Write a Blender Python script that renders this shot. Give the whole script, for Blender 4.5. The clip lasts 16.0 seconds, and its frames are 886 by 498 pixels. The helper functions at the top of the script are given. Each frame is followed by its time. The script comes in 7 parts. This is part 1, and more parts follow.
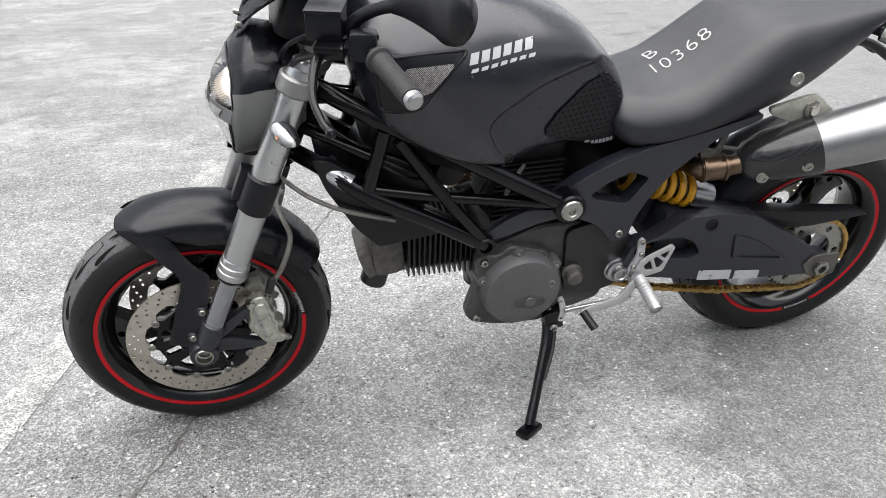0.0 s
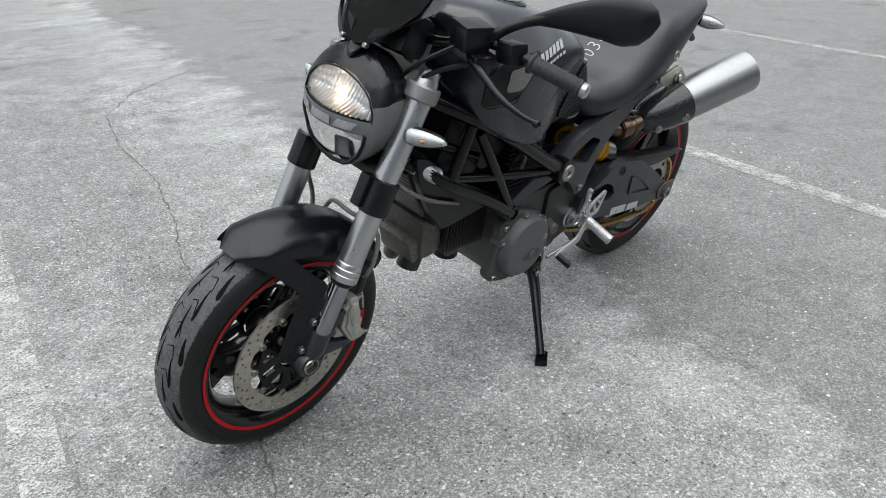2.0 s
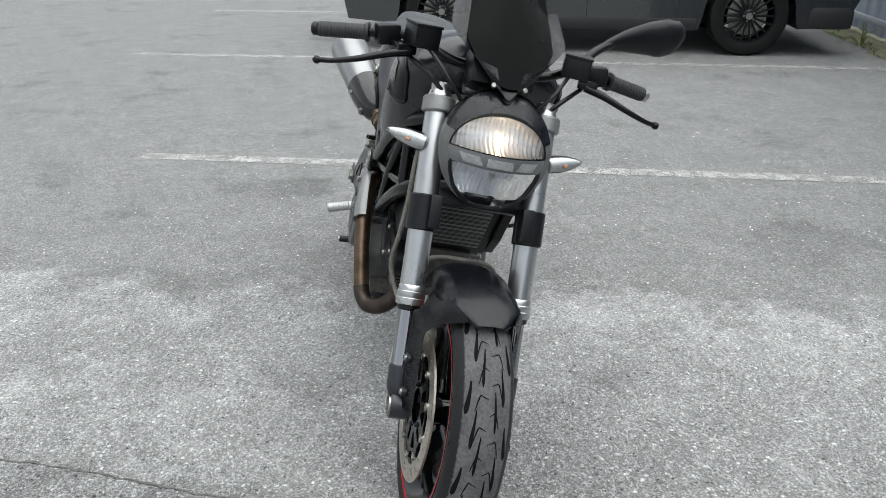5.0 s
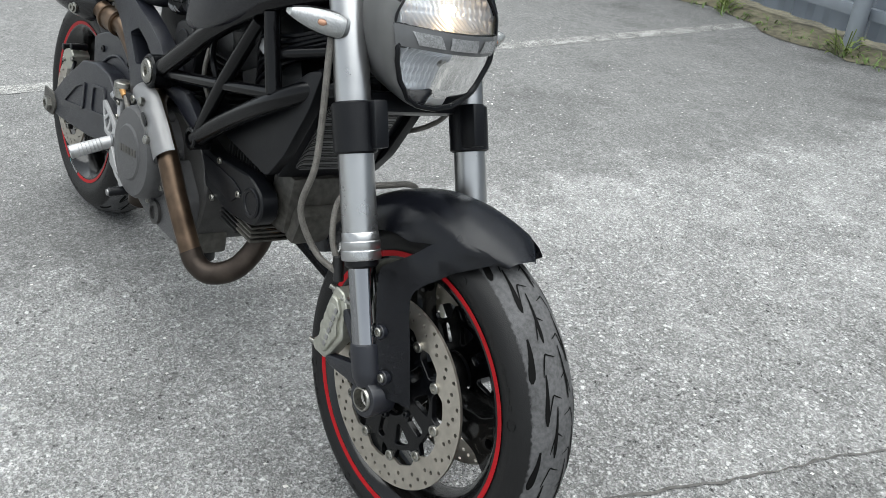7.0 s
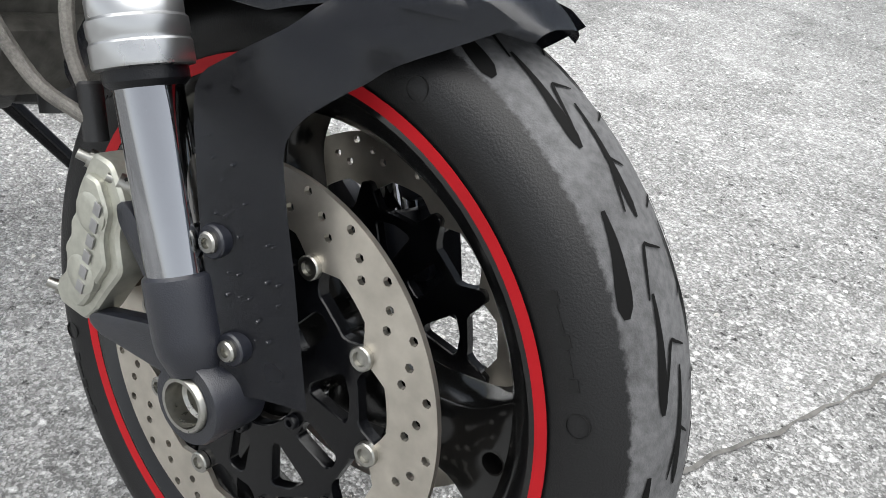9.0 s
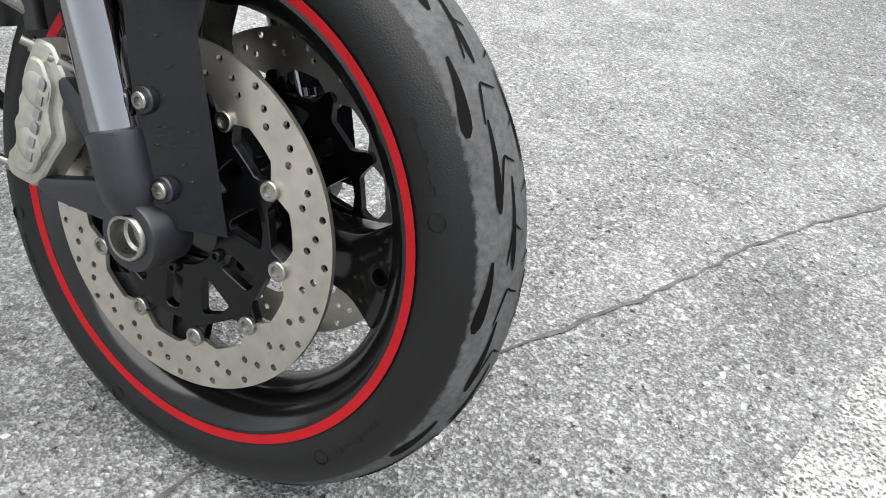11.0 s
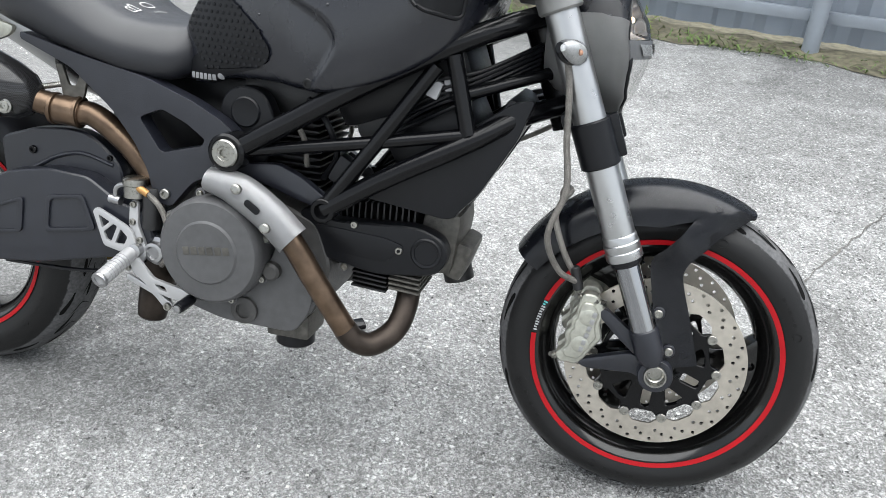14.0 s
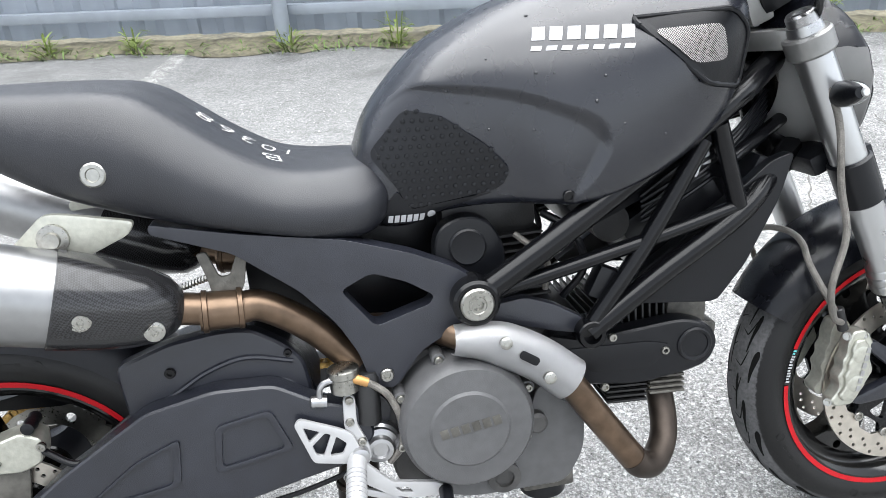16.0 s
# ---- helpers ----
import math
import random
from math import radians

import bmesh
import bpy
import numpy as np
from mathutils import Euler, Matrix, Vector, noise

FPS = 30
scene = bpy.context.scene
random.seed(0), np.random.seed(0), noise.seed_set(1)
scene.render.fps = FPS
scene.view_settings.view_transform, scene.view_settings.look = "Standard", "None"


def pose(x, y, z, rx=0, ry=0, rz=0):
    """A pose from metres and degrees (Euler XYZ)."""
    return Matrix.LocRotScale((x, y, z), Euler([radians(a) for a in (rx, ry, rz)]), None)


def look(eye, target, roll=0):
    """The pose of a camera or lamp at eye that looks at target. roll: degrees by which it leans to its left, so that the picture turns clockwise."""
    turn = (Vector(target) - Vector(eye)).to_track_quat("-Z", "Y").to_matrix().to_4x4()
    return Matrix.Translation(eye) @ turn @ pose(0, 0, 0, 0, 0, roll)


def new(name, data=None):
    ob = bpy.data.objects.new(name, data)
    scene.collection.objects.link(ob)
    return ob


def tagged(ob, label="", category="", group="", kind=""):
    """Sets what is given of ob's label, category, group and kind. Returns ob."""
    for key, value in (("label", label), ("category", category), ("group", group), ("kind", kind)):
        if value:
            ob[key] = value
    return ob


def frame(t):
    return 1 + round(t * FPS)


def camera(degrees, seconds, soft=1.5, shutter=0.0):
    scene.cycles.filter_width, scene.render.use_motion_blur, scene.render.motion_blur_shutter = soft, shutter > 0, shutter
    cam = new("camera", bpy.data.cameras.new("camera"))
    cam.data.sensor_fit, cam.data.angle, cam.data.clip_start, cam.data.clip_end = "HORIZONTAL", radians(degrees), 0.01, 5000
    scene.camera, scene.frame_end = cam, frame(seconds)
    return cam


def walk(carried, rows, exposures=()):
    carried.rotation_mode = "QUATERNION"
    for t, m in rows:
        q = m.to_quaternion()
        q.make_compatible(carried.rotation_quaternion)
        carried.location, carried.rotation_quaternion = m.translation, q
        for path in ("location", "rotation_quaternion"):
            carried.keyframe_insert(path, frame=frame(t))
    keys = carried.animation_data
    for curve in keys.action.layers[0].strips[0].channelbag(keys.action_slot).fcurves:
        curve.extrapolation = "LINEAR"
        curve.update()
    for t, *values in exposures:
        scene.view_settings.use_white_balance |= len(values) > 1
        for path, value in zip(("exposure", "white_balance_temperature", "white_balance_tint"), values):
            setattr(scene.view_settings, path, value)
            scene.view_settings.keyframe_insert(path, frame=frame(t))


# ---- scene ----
cam = camera(58.64, 16.0, soft=0.8)
PATH = [
    (0, pose(-0.1698, 1.7186, 1.1488, 65.474, 1.642, 165.886)),
    (0.5, pose(0.0916, 1.7170, 1.1715, 65.239, 1.150, 158.842)),
    (1, pose(0.3662, 1.7070, 1.2022, 65.133, 0.642, 151.076)),
    (1.5, pose(0.6019, 1.5961, 1.2033, 65.292, 0.435, 142.848)),
    (2, pose(0.8611, 1.4418, 1.2270, 65.222, 0.433, 133.885)),
    (2.5, pose(1.1289, 1.2500, 1.2677, 65.086, 0.320, 125.260)),
    (3, pose(1.2615, 0.9940, 1.2742, 64.976, 0.073, 116.766)),
    (3.5, pose(1.3276, 0.7368, 1.2806, 64.744, -0.173, 108.444)),
    (3.7, pose(1.3740, 0.6258, 1.2733, 65.446, -0.224, 105.056)),
    (4.22, pose(1.4349, 0.3213, 1.2832, 65.864, -0.236, 96.016)),
    (4.75, pose(1.4387, 0.0007, 1.3013, 66.098, -0.067, 86.688)),
    (5.28, pose(1.3706, -0.2749, 1.3085, 65.671, -0.080, 77.413)),
    (5.8, pose(1.2153, -0.4446, 1.2855, 64.109, -0.636, 68.531)),
    (6, pose(1.1399, -0.5008, 1.2739, 63.312, -0.966, 65.089)),
    (6.5, pose(0.9436, -0.5732, 1.2262, 61.056, -1.900, 57.103)),
    (7, pose(0.7853, -0.5965, 1.1411, 59.618, -2.769, 50.755)),
    (7.5, pose(0.6116, -0.4979, 0.9832, 57.077, -3.587, 45.722)),
    (8, pose(0.4709, -0.3874, 0.7932, 56.187, -4.327, 41.886)),
    (8.5, pose(0.3699, -0.3204, 0.7158, 56.087, -4.835, 38.550)),
    (9, pose(0.3305, -0.2918, 0.7033, 56.084, -5.419, 36.153)),
    (9.5, pose(0.3407, -0.3035, 0.6881, 56.105, -5.811, 34.298)),
    (10, pose(0.3575, -0.3213, 0.6755, 55.770, -5.982, 32.945)),
    (10.2, pose(0.3640, -0.3315, 0.6684, 55.496, -5.980, 32.497)),
    (10.72, pose(0.4152, -0.3764, 0.6818, 54.878, -6.239, 31.107)),
    (11.25, pose(0.4915, -0.4700, 0.7414, 54.271, -6.525, 29.489)),
    (11.78, pose(0.5298, -0.6136, 0.8322, 54.180, -6.485, 27.418)),
    (12.3, pose(0.4669, -0.8082, 0.9391, 55.108, -5.763, 24.670)),
    (12.5, pose(0.4441, -0.8970, 0.9934, 55.812, -5.297, 23.420)),
    (13, pose(0.2874, -1.1022, 1.0856, 57.249, -4.188, 20.455)),
    (13.5, pose(0.1172, -1.1990, 1.1477, 58.686, -3.123, 17.099)),
    (14, pose(-0.1355, -1.1983, 1.1793, 59.674, -2.206, 13.671)),
    (14.5, pose(-0.3721, -1.2435, 1.2042, 60.247, -1.143, 9.812)),
    (15, pose(-0.6144, -1.2901, 1.2476, 60.712, 0.083, 4.488)),
    (15.5, pose(-0.8094, -1.1468, 1.2312, 60.963, 1.477, -2.253)),
    (16, pose(-0.9663, -0.9540, 1.2308, 60.382, 2.959, -10.691)),
]
EXPOSURES = [(0, 2.25, 6500, 10), (0.8, 1.96, 6420, 8), (2, 1.7, 6300, 6), (6, 1.72, 6300, 6), (7.2, 1.88, 6300, 6), (8.2, 2.1, 6450, 9), (10.2, 2.28, 6450, 9), (12.3, 1.95, 6350, 8), (13.2, 1.98, 6350, 8), (14.0, 2.32, 6300, 8), (15.4, 2.59, 6260, 9), (16, 2.84, 6250, 9)]
walk(cam, PATH, EXPOSURES)

# ---- light: a bright overcast sky ----
world = bpy.data.worlds.new("overcast_sky")
scene.world = world
world.use_nodes = True
wt = world.node_tree
sky = wt.nodes.new("ShaderNodeTexSky")
sky.sky_type, sky.sun_disc = "NISHITA", False
sky.sun_elevation, sky.sun_rotation = radians(80), radians(29)
sky.air_density, sky.dust_density = 1.0, 1.2
grey = wt.nodes.new("ShaderNodeHueSaturation")
grey.inputs["Saturation"].default_value = 0.18
wt.links.new(sky.outputs[0], grey.inputs["Color"])
wt.links.new(grey.outputs[0], wt.nodes["Background"].inputs[0])
wt.nodes["Background"].inputs[1].default_value = 0.06
sun_data = bpy.data.lights.new("sun", "SUN")
sun_data.energy, sun_data.angle, sun_data.color = 1.5, radians(100), (1.0, 0.98, 0.95)
sun = new("sun", sun_data)
sun.matrix_world = look((0.3, 0.6, 6), (0, 0, 0))


# ---- materials ----
def mat(name, color, rough=0.5, metal=0.0, var=0.15, scale=40.0, bump=0.0, bump_scale=300.0, spec=0.5, coat=0.0):
    """A surface with colour and roughness that vary at two scales, and a fine relief."""
    m = bpy.data.materials.new(name)
    m.use_nodes = True
    t = m.node_tree
    b = t.nodes["Principled BSDF"]
    co = t.nodes.new("ShaderNodeTexCoord")
    n1, n2 = t.nodes.new("ShaderNodeTexNoise"), t.nodes.new("ShaderNodeTexNoise")
    n1.inputs["Scale"].default_value, n2.inputs["Scale"].default_value = scale / 8, scale
    n1.inputs["Detail"].default_value = n2.inputs["Detail"].default_value = 5
    for n in (n1, n2):
        t.links.new(co.outputs["Object"], n.inputs["Vector"])
    mix = t.nodes.new("ShaderNodeMath")
    mix.operation = "ADD"
    t.links.new(n1.outputs[0], mix.inputs[0])
    t.links.new(n2.outputs[0], mix.inputs[1])
    ramp = t.nodes.new("ShaderNodeMapRange")
    ramp.inputs["From Min"].default_value, ramp.inputs["From Max"].default_value = 0.7, 1.3
    ramp.inputs["To Min"].default_value, ramp.inputs["To Max"].default_value = 1 - var, 1 + var
    t.links.new(mix.outputs[0], ramp.inputs["Value"])
    tint = t.nodes.new("ShaderNodeVectorMath")
    tint.operation = "SCALE"
    tint.inputs[0].default_value = color
    t.links.new(ramp.outputs[0], tint.inputs["Scale"])
    t.links.new(tint.outputs[0], b.inputs["Base Color"])
    rr = t.nodes.new("ShaderNodeMapRange")
    rr.inputs["From Min"].default_value, rr.inputs["From Max"].default_value = 0.7, 1.3
    rr.inputs["To Min"].default_value, rr.inputs["To Max"].default_value = max(0.02, rough - min(0.07, rough * 0.14)), min(1, rough + min(0.07, rough * 0.14))
    t.links.new(mix.outputs[0], rr.inputs["Value"])
    t.links.new(rr.outputs[0], b.inputs["Roughness"])
    b.inputs["Metallic"].default_value = metal
    b.inputs["Specular IOR Level"].default_value = spec
    b.inputs["Coat Weight"].default_value = coat
    if bump:
        n3 = t.nodes.new("ShaderNodeTexNoise")
        n3.inputs["Scale"].default_value = bump_scale
        t.links.new(co.outputs["Object"], n3.inputs["Vector"])
        bp = t.nodes.new("ShaderNodeBump")
        bp.inputs["Strength"].default_value, bp.inputs["Distance"].default_value = bump, 0.002
        t.links.new(n3.outputs[0], bp.inputs["Height"])
        t.links.new(bp.outputs[0], b.inputs["Normal"])
    return m


M_MATTE = mat("matte_black_paint", (0.0078, 0.0087, 0.0128), 0.26, var=0.10, scale=20, bump=0.04, bump_scale=1200, spec=0.64)
M_SEAT = mat("black_vinyl", (0.0080, 0.0087, 0.0118), 0.40, bump=0.22, bump_scale=900, spec=0.52)
M_SATIN = mat("satin_black_metal", (0.0026, 0.0027, 0.0034), 0.20, var=0.2, bump=0.05, bump_scale=200, spec=0.27)
M_PLASTIC = mat("black_plastic", (0.0038, 0.0042, 0.0056), 0.34, bump=0.12, bump_scale=700, spec=0.28)
M_SWING = mat("dark_grey_cast_alloy", (0.0105, 0.0117, 0.0170), 0.33, var=0.18, bump=0.2, bump_scale=900, spec=0.55)
M_GLOSS = mat("gloss_black_rim", (0.004, 0.004, 0.004), 0.14, var=0.2)
M_RUBBER = mat("tyre_sidewall_rubber", (0.006, 0.006, 0.006), 0.5, bump=0.1, bump_scale=400, spec=0.25)


def tyre_rubber(name, half):
    """Black sidewall and grey dusty tread in one surface, with a scuffed border between them."""
    m = mat(name, (0.078, 0.078, 0.080), 0.80, var=0.35, scale=160, bump=0.22, bump_scale=700, spec=0.3)
    t = m.node_tree
    b = t.nodes["Principled BSDF"]
    dusty = b.inputs["Base Color"].links[0].from_socket
    co, sep, ab, n, ad, rg, mx, rr = (t.nodes.new(k) for k in ("ShaderNodeTexCoord", "ShaderNodeSeparateXYZ", "ShaderNodeMath", "ShaderNodeTexNoise", "ShaderNodeMath", "ShaderNodeMapRange", "ShaderNodeMix", "ShaderNodeMapRange"))
    ab.operation, ad.operation, ad.inputs[1].default_value = "ABSOLUTE", "MULTIPLY_ADD", 0.010
    n.inputs["Scale"].default_value, n.inputs["Detail"].default_value, n.inputs["Roughness"].default_value = 110, 6, 0.7
    t.links.new(co.outputs["Object"], sep.inputs[0])
    t.links.new(co.outputs["Object"], n.inputs["Vector"])
    t.links.new(sep.outputs["Y"], ab.inputs[0])
    t.links.new(n.outputs[0], ad.inputs[0])
    t.links.new(ab.outputs[0], ad.inputs[2])
    rg.inputs["From Min"].default_value, rg.inputs["From Max"].default_value = half * 0.755 + 0.0042, half * 0.755 + 0.0064
    t.links.new(ad.outputs[0], rg.inputs["Value"])
    mx.data_type = "RGBA"
    mx.inputs["B"].default_value = (0.0060, 0.0060, 0.0063, 1)
    t.links.new(rg.outputs[0], mx.inputs["Factor"])
    t.links.new(dusty, mx.inputs["A"])
    t.links.new(mx.outputs["Result"], b.inputs["Base Color"])
    rr.inputs["To Min"].default_value, rr.inputs["To Max"].default_value = 0.85, 0.46
    t.links.new(rg.outputs[0], rr.inputs["Value"])
    t.links.new(rr.outputs[0], b.inputs["Roughness"])
    return m


M_GROOVE = mat("tread_groove", (0.004, 0.004, 0.004), 0.8, spec=0.1)
M_RED = mat("red_rim_tape", (0.34, 0.0030, 0.0075), 0.5, var=0.08, spec=0.25)
M_FORK = mat("anodised_grey_tube", (0.44, 0.445, 0.45), 0.30, metal=0.95, var=0.02)
M_CAST = mat("grey_cast_yoke", (0.24, 0.24, 0.235), 0.42, metal=0.7, bump=0.15, bump_scale=900)
M_CHROME = mat("chrome", (0.30, 0.306, 0.322), 0.07, metal=1.0, var=0.03)
M_STEEL = mat("zinc_bolt", (0.33, 0.325, 0.30), 0.30, metal=1.0, var=0.15, scale=200)
M_DISC = mat("brushed_steel_disc", (0.50, 0.465, 0.41), 0.36, metal=0.92, var=0.14, scale=70)
M_CALIPER = mat("silver_caliper", (0.40, 0.40, 0.35), 0.38, metal=0.65, var=0.16, scale=120, bump=0.12)
M_ENGINE = mat("grey_engine_paint", (0.066, 0.066, 0.068), 0.45, var=0.15, scale=60, bump=0.25, bump_scale=800)
M_CASE = mat("grimy_crankcase", (0.036, 0.035, 0.034), 0.50, var=0.45, scale=50, bump=0.35, bump_scale=500)
M_DARKENG = mat("dark_engine_metal", (0.0075, 0.0075, 0.0080), 0.45, var=0.4, scale=60, bump=0.2)
M_ALLOY = mat("raw_oxidised_alloy", (0.085, 0.081, 0.072), 0.52, metal=0.4, var=0.45, scale=70, bump=0.3)
M_ALU = mat("polished_alloy", (0.37, 0.37, 0.375), 0.30, metal=0.95, var=0.1)
M_EXH = mat("heat_tinted_steel", (0.115, 0.080, 0.055), 0.34, metal=0.9, var=0.45, scale=30)
M_EXHDARK = mat("sooty_steel", (0.045, 0.036, 0.030), 0.45, metal=0.85, var=0.45, scale=35)
M_SHIELD = mat("matt_alloy_shield", (0.44, 0.44, 0.445), 0.42, metal=0.5, var=0.05)
M_MUFF = mat("brushed_muffler_steel", (0.285, 0.287, 0.29), 0.34, metal=0.92, var=0.07, scale=70)
M_YELLOW = mat("yellow_spring_paint", (0.45, 0.22, 0.007), 0.4, var=0.1)
M_GOLD = mat("gold_chain", (0.42, 0.27, 0.09), 0.35, metal=0.85, var=0.35, scale=300)
M_LAMP = mat("grey_lamp_shell", (0.21, 0.21, 0.21), 0.40, var=0.06, spec=0.5)
M_REFL = mat("lamp_reflector", (0.72, 0.74, 0.77), 0.24, metal=0.40, var=0.05, bump=0.2, bump_scale=90)
M_SIGNAL = mat("frosted_signal_reflector", (0.82, 0.82, 0.81), 0.35, metal=0.2, var=0.15, scale=150, bump=0.6, bump_scale=300)
M_SCREEN = mat("smoked_screen", (0.004, 0.004, 0.0045), 0.12, var=0.2, spec=0.08)
M_WHITE = mat("white_decal", (0.36, 0.365, 0.375), 0.45, var=0.05)
M_LAMPBAR = mat("grey_tinted_lamp_bar", (0.10, 0.102, 0.106), 0.25, var=0.1)
M_POSITION = mat("small_light_window", (0.30, 0.305, 0.31), 0.18, metal=0.4, var=0.3, scale=300, bump=0.5, bump_scale=500)
M_CHALK = mat("chalk", (0.45, 0.45, 0.44), 0.9, var=0.3, scale=400)
M_AMBER = mat("amber_bulb", (0.50, 0.27, 0.17), 0.3)
M_TAILRED = mat("red_lens", (0.55, 0.01, 0.015), 0.15)
M_HOSE = mat("braided_hose", (0.17, 0.16, 0.145), 0.45, metal=0.4, var=0.35, scale=500, bump=0.5, bump_scale=1500)
M_LABEL = mat("silver_label", (0.55, 0.56, 0.58), 0.3, metal=0.6, var=0.1)
M_TEAL = mat("teal_decal", (0.10, 0.42, 0.42), 0.4)
M_GRIP = mat("grip_rubber", (0.016, 0.016, 0.017), 0.6, bump=0.3, bump_scale=900)
M_BRASS = mat("copper_hose", (0.40, 0.22, 0.08), 0.4, metal=0.6)

# woven carbon fibre under lacquer
M_CARBON = mat("carbon_fibre", (0.012, 0.012, 0.013), 0.20, coat=0.25, spec=0.35)
_t = M_CARBON.node_tree
_ck = _t.nodes.new("ShaderNodeTexChecker")
_ck.inputs["Scale"].default_value = 420
_ck.inputs["Color1"].default_value, _ck.inputs["Color2"].default_value = (0.022, 0.022, 0.024, 1), (0.007, 0.007, 0.007, 1)
_co = _t.nodes.new("ShaderNodeTexCoord")
_t.links.new(_co.outputs["Object"], _ck.inputs["Vector"])
_t.links.new(_ck.outputs[0], _t.nodes["Principled BSDF"].inputs["Base Color"])

# clear plastic: mostly see-through with a sharp gloss
M_CLEAR = bpy.data.materials.new("clear_lens")
M_CLEAR.use_nodes = True
_t = M_CLEAR.node_tree
_tr, _gl, _mx, _lw = (_t.nodes.new(n) for n in ("ShaderNodeBsdfTransparent", "ShaderNodeBsdfGlossy", "ShaderNodeMixShader", "ShaderNodeFresnel"))
_tr.inputs[0].default_value = (0.93, 0.94, 0.95, 1)
_gl.inputs["Roughness"].default_value = 0.05
_lw.inputs["IOR"].default_value = 1.6
for a, b in ((_lw.outputs[0], _mx.inputs[0]), (_tr.outputs[0], _mx.inputs[1]), (_gl.outputs[0], _mx.inputs[2]), (_mx.outputs[0], _t.nodes["Material Output"].inputs[0])):
    _t.links.new(a, b)

M_BULB = bpy.data.materials.new("lit_bulb")
M_BULB.use_nodes = True
_b = M_BULB.node_tree.nodes["Principled BSDF"]
_b.inputs["Emission Color"].default_value, _b.inputs["Emission Strength"].default_value = (1.0, 0.66, 0.34, 1), 4.5


def wire_mesh_material(name, scale, hole, wire, rot=45):
    """Perforated sheet: dark holes in a regular grid."""
    m = mat(name, wire, 0.45, metal=0.4)
    t = m.node_tree
    co, mp = t.nodes.new("ShaderNodeTexCoord"), t.nodes.new("ShaderNodeMapping")
    mp.inputs["Rotation"].default_value = (radians(90 if not rot else rot), 0, radians(45))
    mp.inputs["Scale"].default_value = (scale, scale, scale)
    vo = t.nodes.new("ShaderNodeTexVoronoi")
    vo.voronoi_dimensions = "2D"
    vo.inputs["Randomness"].default_value = 0.0
    vo.inputs["Scale"].default_value = 1.0
    gt = t.nodes.new("ShaderNodeMath")
    gt.operation, gt.inputs[1].default_value = "GREATER_THAN", 0.42
    mx = t.nodes.new("ShaderNodeMix")
    mx.data_type = "RGBA"
    mx.inputs["A"].default_value, mx.inputs["B"].default_value = (*hole, 1), (*wire, 1)
    t.links.new(co.outputs["Object"], mp.inputs["Vector"])
    t.links.new(mp.outputs[0], vo.inputs["Vector"])
    t.links.new(vo.outputs["Distance"], gt.inputs[0])
    t.links.new(gt.outputs[0], mx.inputs["Factor"])
    t.links.new(mx.outputs["Result"], t.nodes["Principled BSDF"].inputs["Base Color"])
    return m


M_MESH = wire_mesh_material("intake_grille", 430, (0.01, 0.01, 0.01), (0.36, 0.345, 0.34), 0)
M_RADMESH = wire_mesh_material("cooler_guard", 240, (0.006, 0.006, 0.006), (0.16, 0.16, 0.16), 0)
# ---- mesh helpers ----
def cat_rom(pts, res):
    """Points on a smooth curve through pts."""
    p = [Vector(q) for q in pts]
    if len(p) < 3 or res < 2:
        return p
    p = [2 * p[0] - p[1]] + p + [2 * p[-1] - p[-2]]
    out = []
    for i in range(1, len(p) - 2):
        a, b, c, d = p[i - 1:i + 3]
        for k in range(res):
            u = k / res
            out.append(0.5 * (2 * b + (c - a) * u + (2 * a - 5 * b + 4 * c - d) * u * u + (3 * b - a - 3 * c + d) * u ** 3))
    return out + [p[-2]]


def skin(bm, rings, closed=True, caps=True):
    """Faces between rings of points of one length."""
    vs = [[bm.verts.new(q) for q in r] for r in rings]
    n = len(vs[0])
    for a, b in zip(vs, vs[1:]):
        for j in range(n if closed else n - 1):
            k = (j + 1) % n
            bm.faces.new((a[j], a[k], b[k], b[j]))
    if caps and closed:
        bm.faces.new(vs[0][::-1])
        bm.faces.new(vs[-1])
    return bm


def tube(pts, r, seg=12, res=6, bm=None, caps=True, smooth=True):
    """A round tube through pts; r may be one radius or one for each point."""
    bm = bm or bmesh.new()
    rs = r if isinstance(r, (list, tuple)) else [r] * len(pts)
    path = cat_rom(pts, res if smooth else 1)
    per = (len(path) - 1) / (len(pts) - 1)
    rings, up = [], None
    for i, q in enumerate(path):
        d = (path[min(i + 1, len(path) - 1)] - path[max(i - 1, 0)]).normalized()
        if up is None:
            up = d.orthogonal().normalized()
        up = (up - d * up.dot(d)).normalized()
        side = d.cross(up)
        u = i / per
        k = min(int(u), len(rs) - 2)
        rad = rs[k] + (rs[k + 1] - rs[k]) * (u - k)
        rings.append([q + rad * (math.cos(a) * up + math.sin(a) * side) for a in (math.tau * j / seg for j in range(seg))])
    return skin(bm, rings, caps=caps)


def lathe(profile, origin, axis, seg=32, bm=None, caps=True):
    """Turns (radius, height) pairs about an axis."""
    bm = bm or bmesh.new()
    d = Vector(axis).normalized()
    up = d.orthogonal().normalized()
    if abs(d.y) > 0.9:
        up = Vector((1, 0, 0))
        up = (up - d * up.dot(d)).normalized()
    side = d.cross(up)
    rings = [[Vector(origin) + d * h + r * (math.cos(a) * up + math.sin(a) * side) for a in (math.tau * j / seg for j in range(seg))] for r, h in profile]
    return skin(bm, rings, caps=caps)


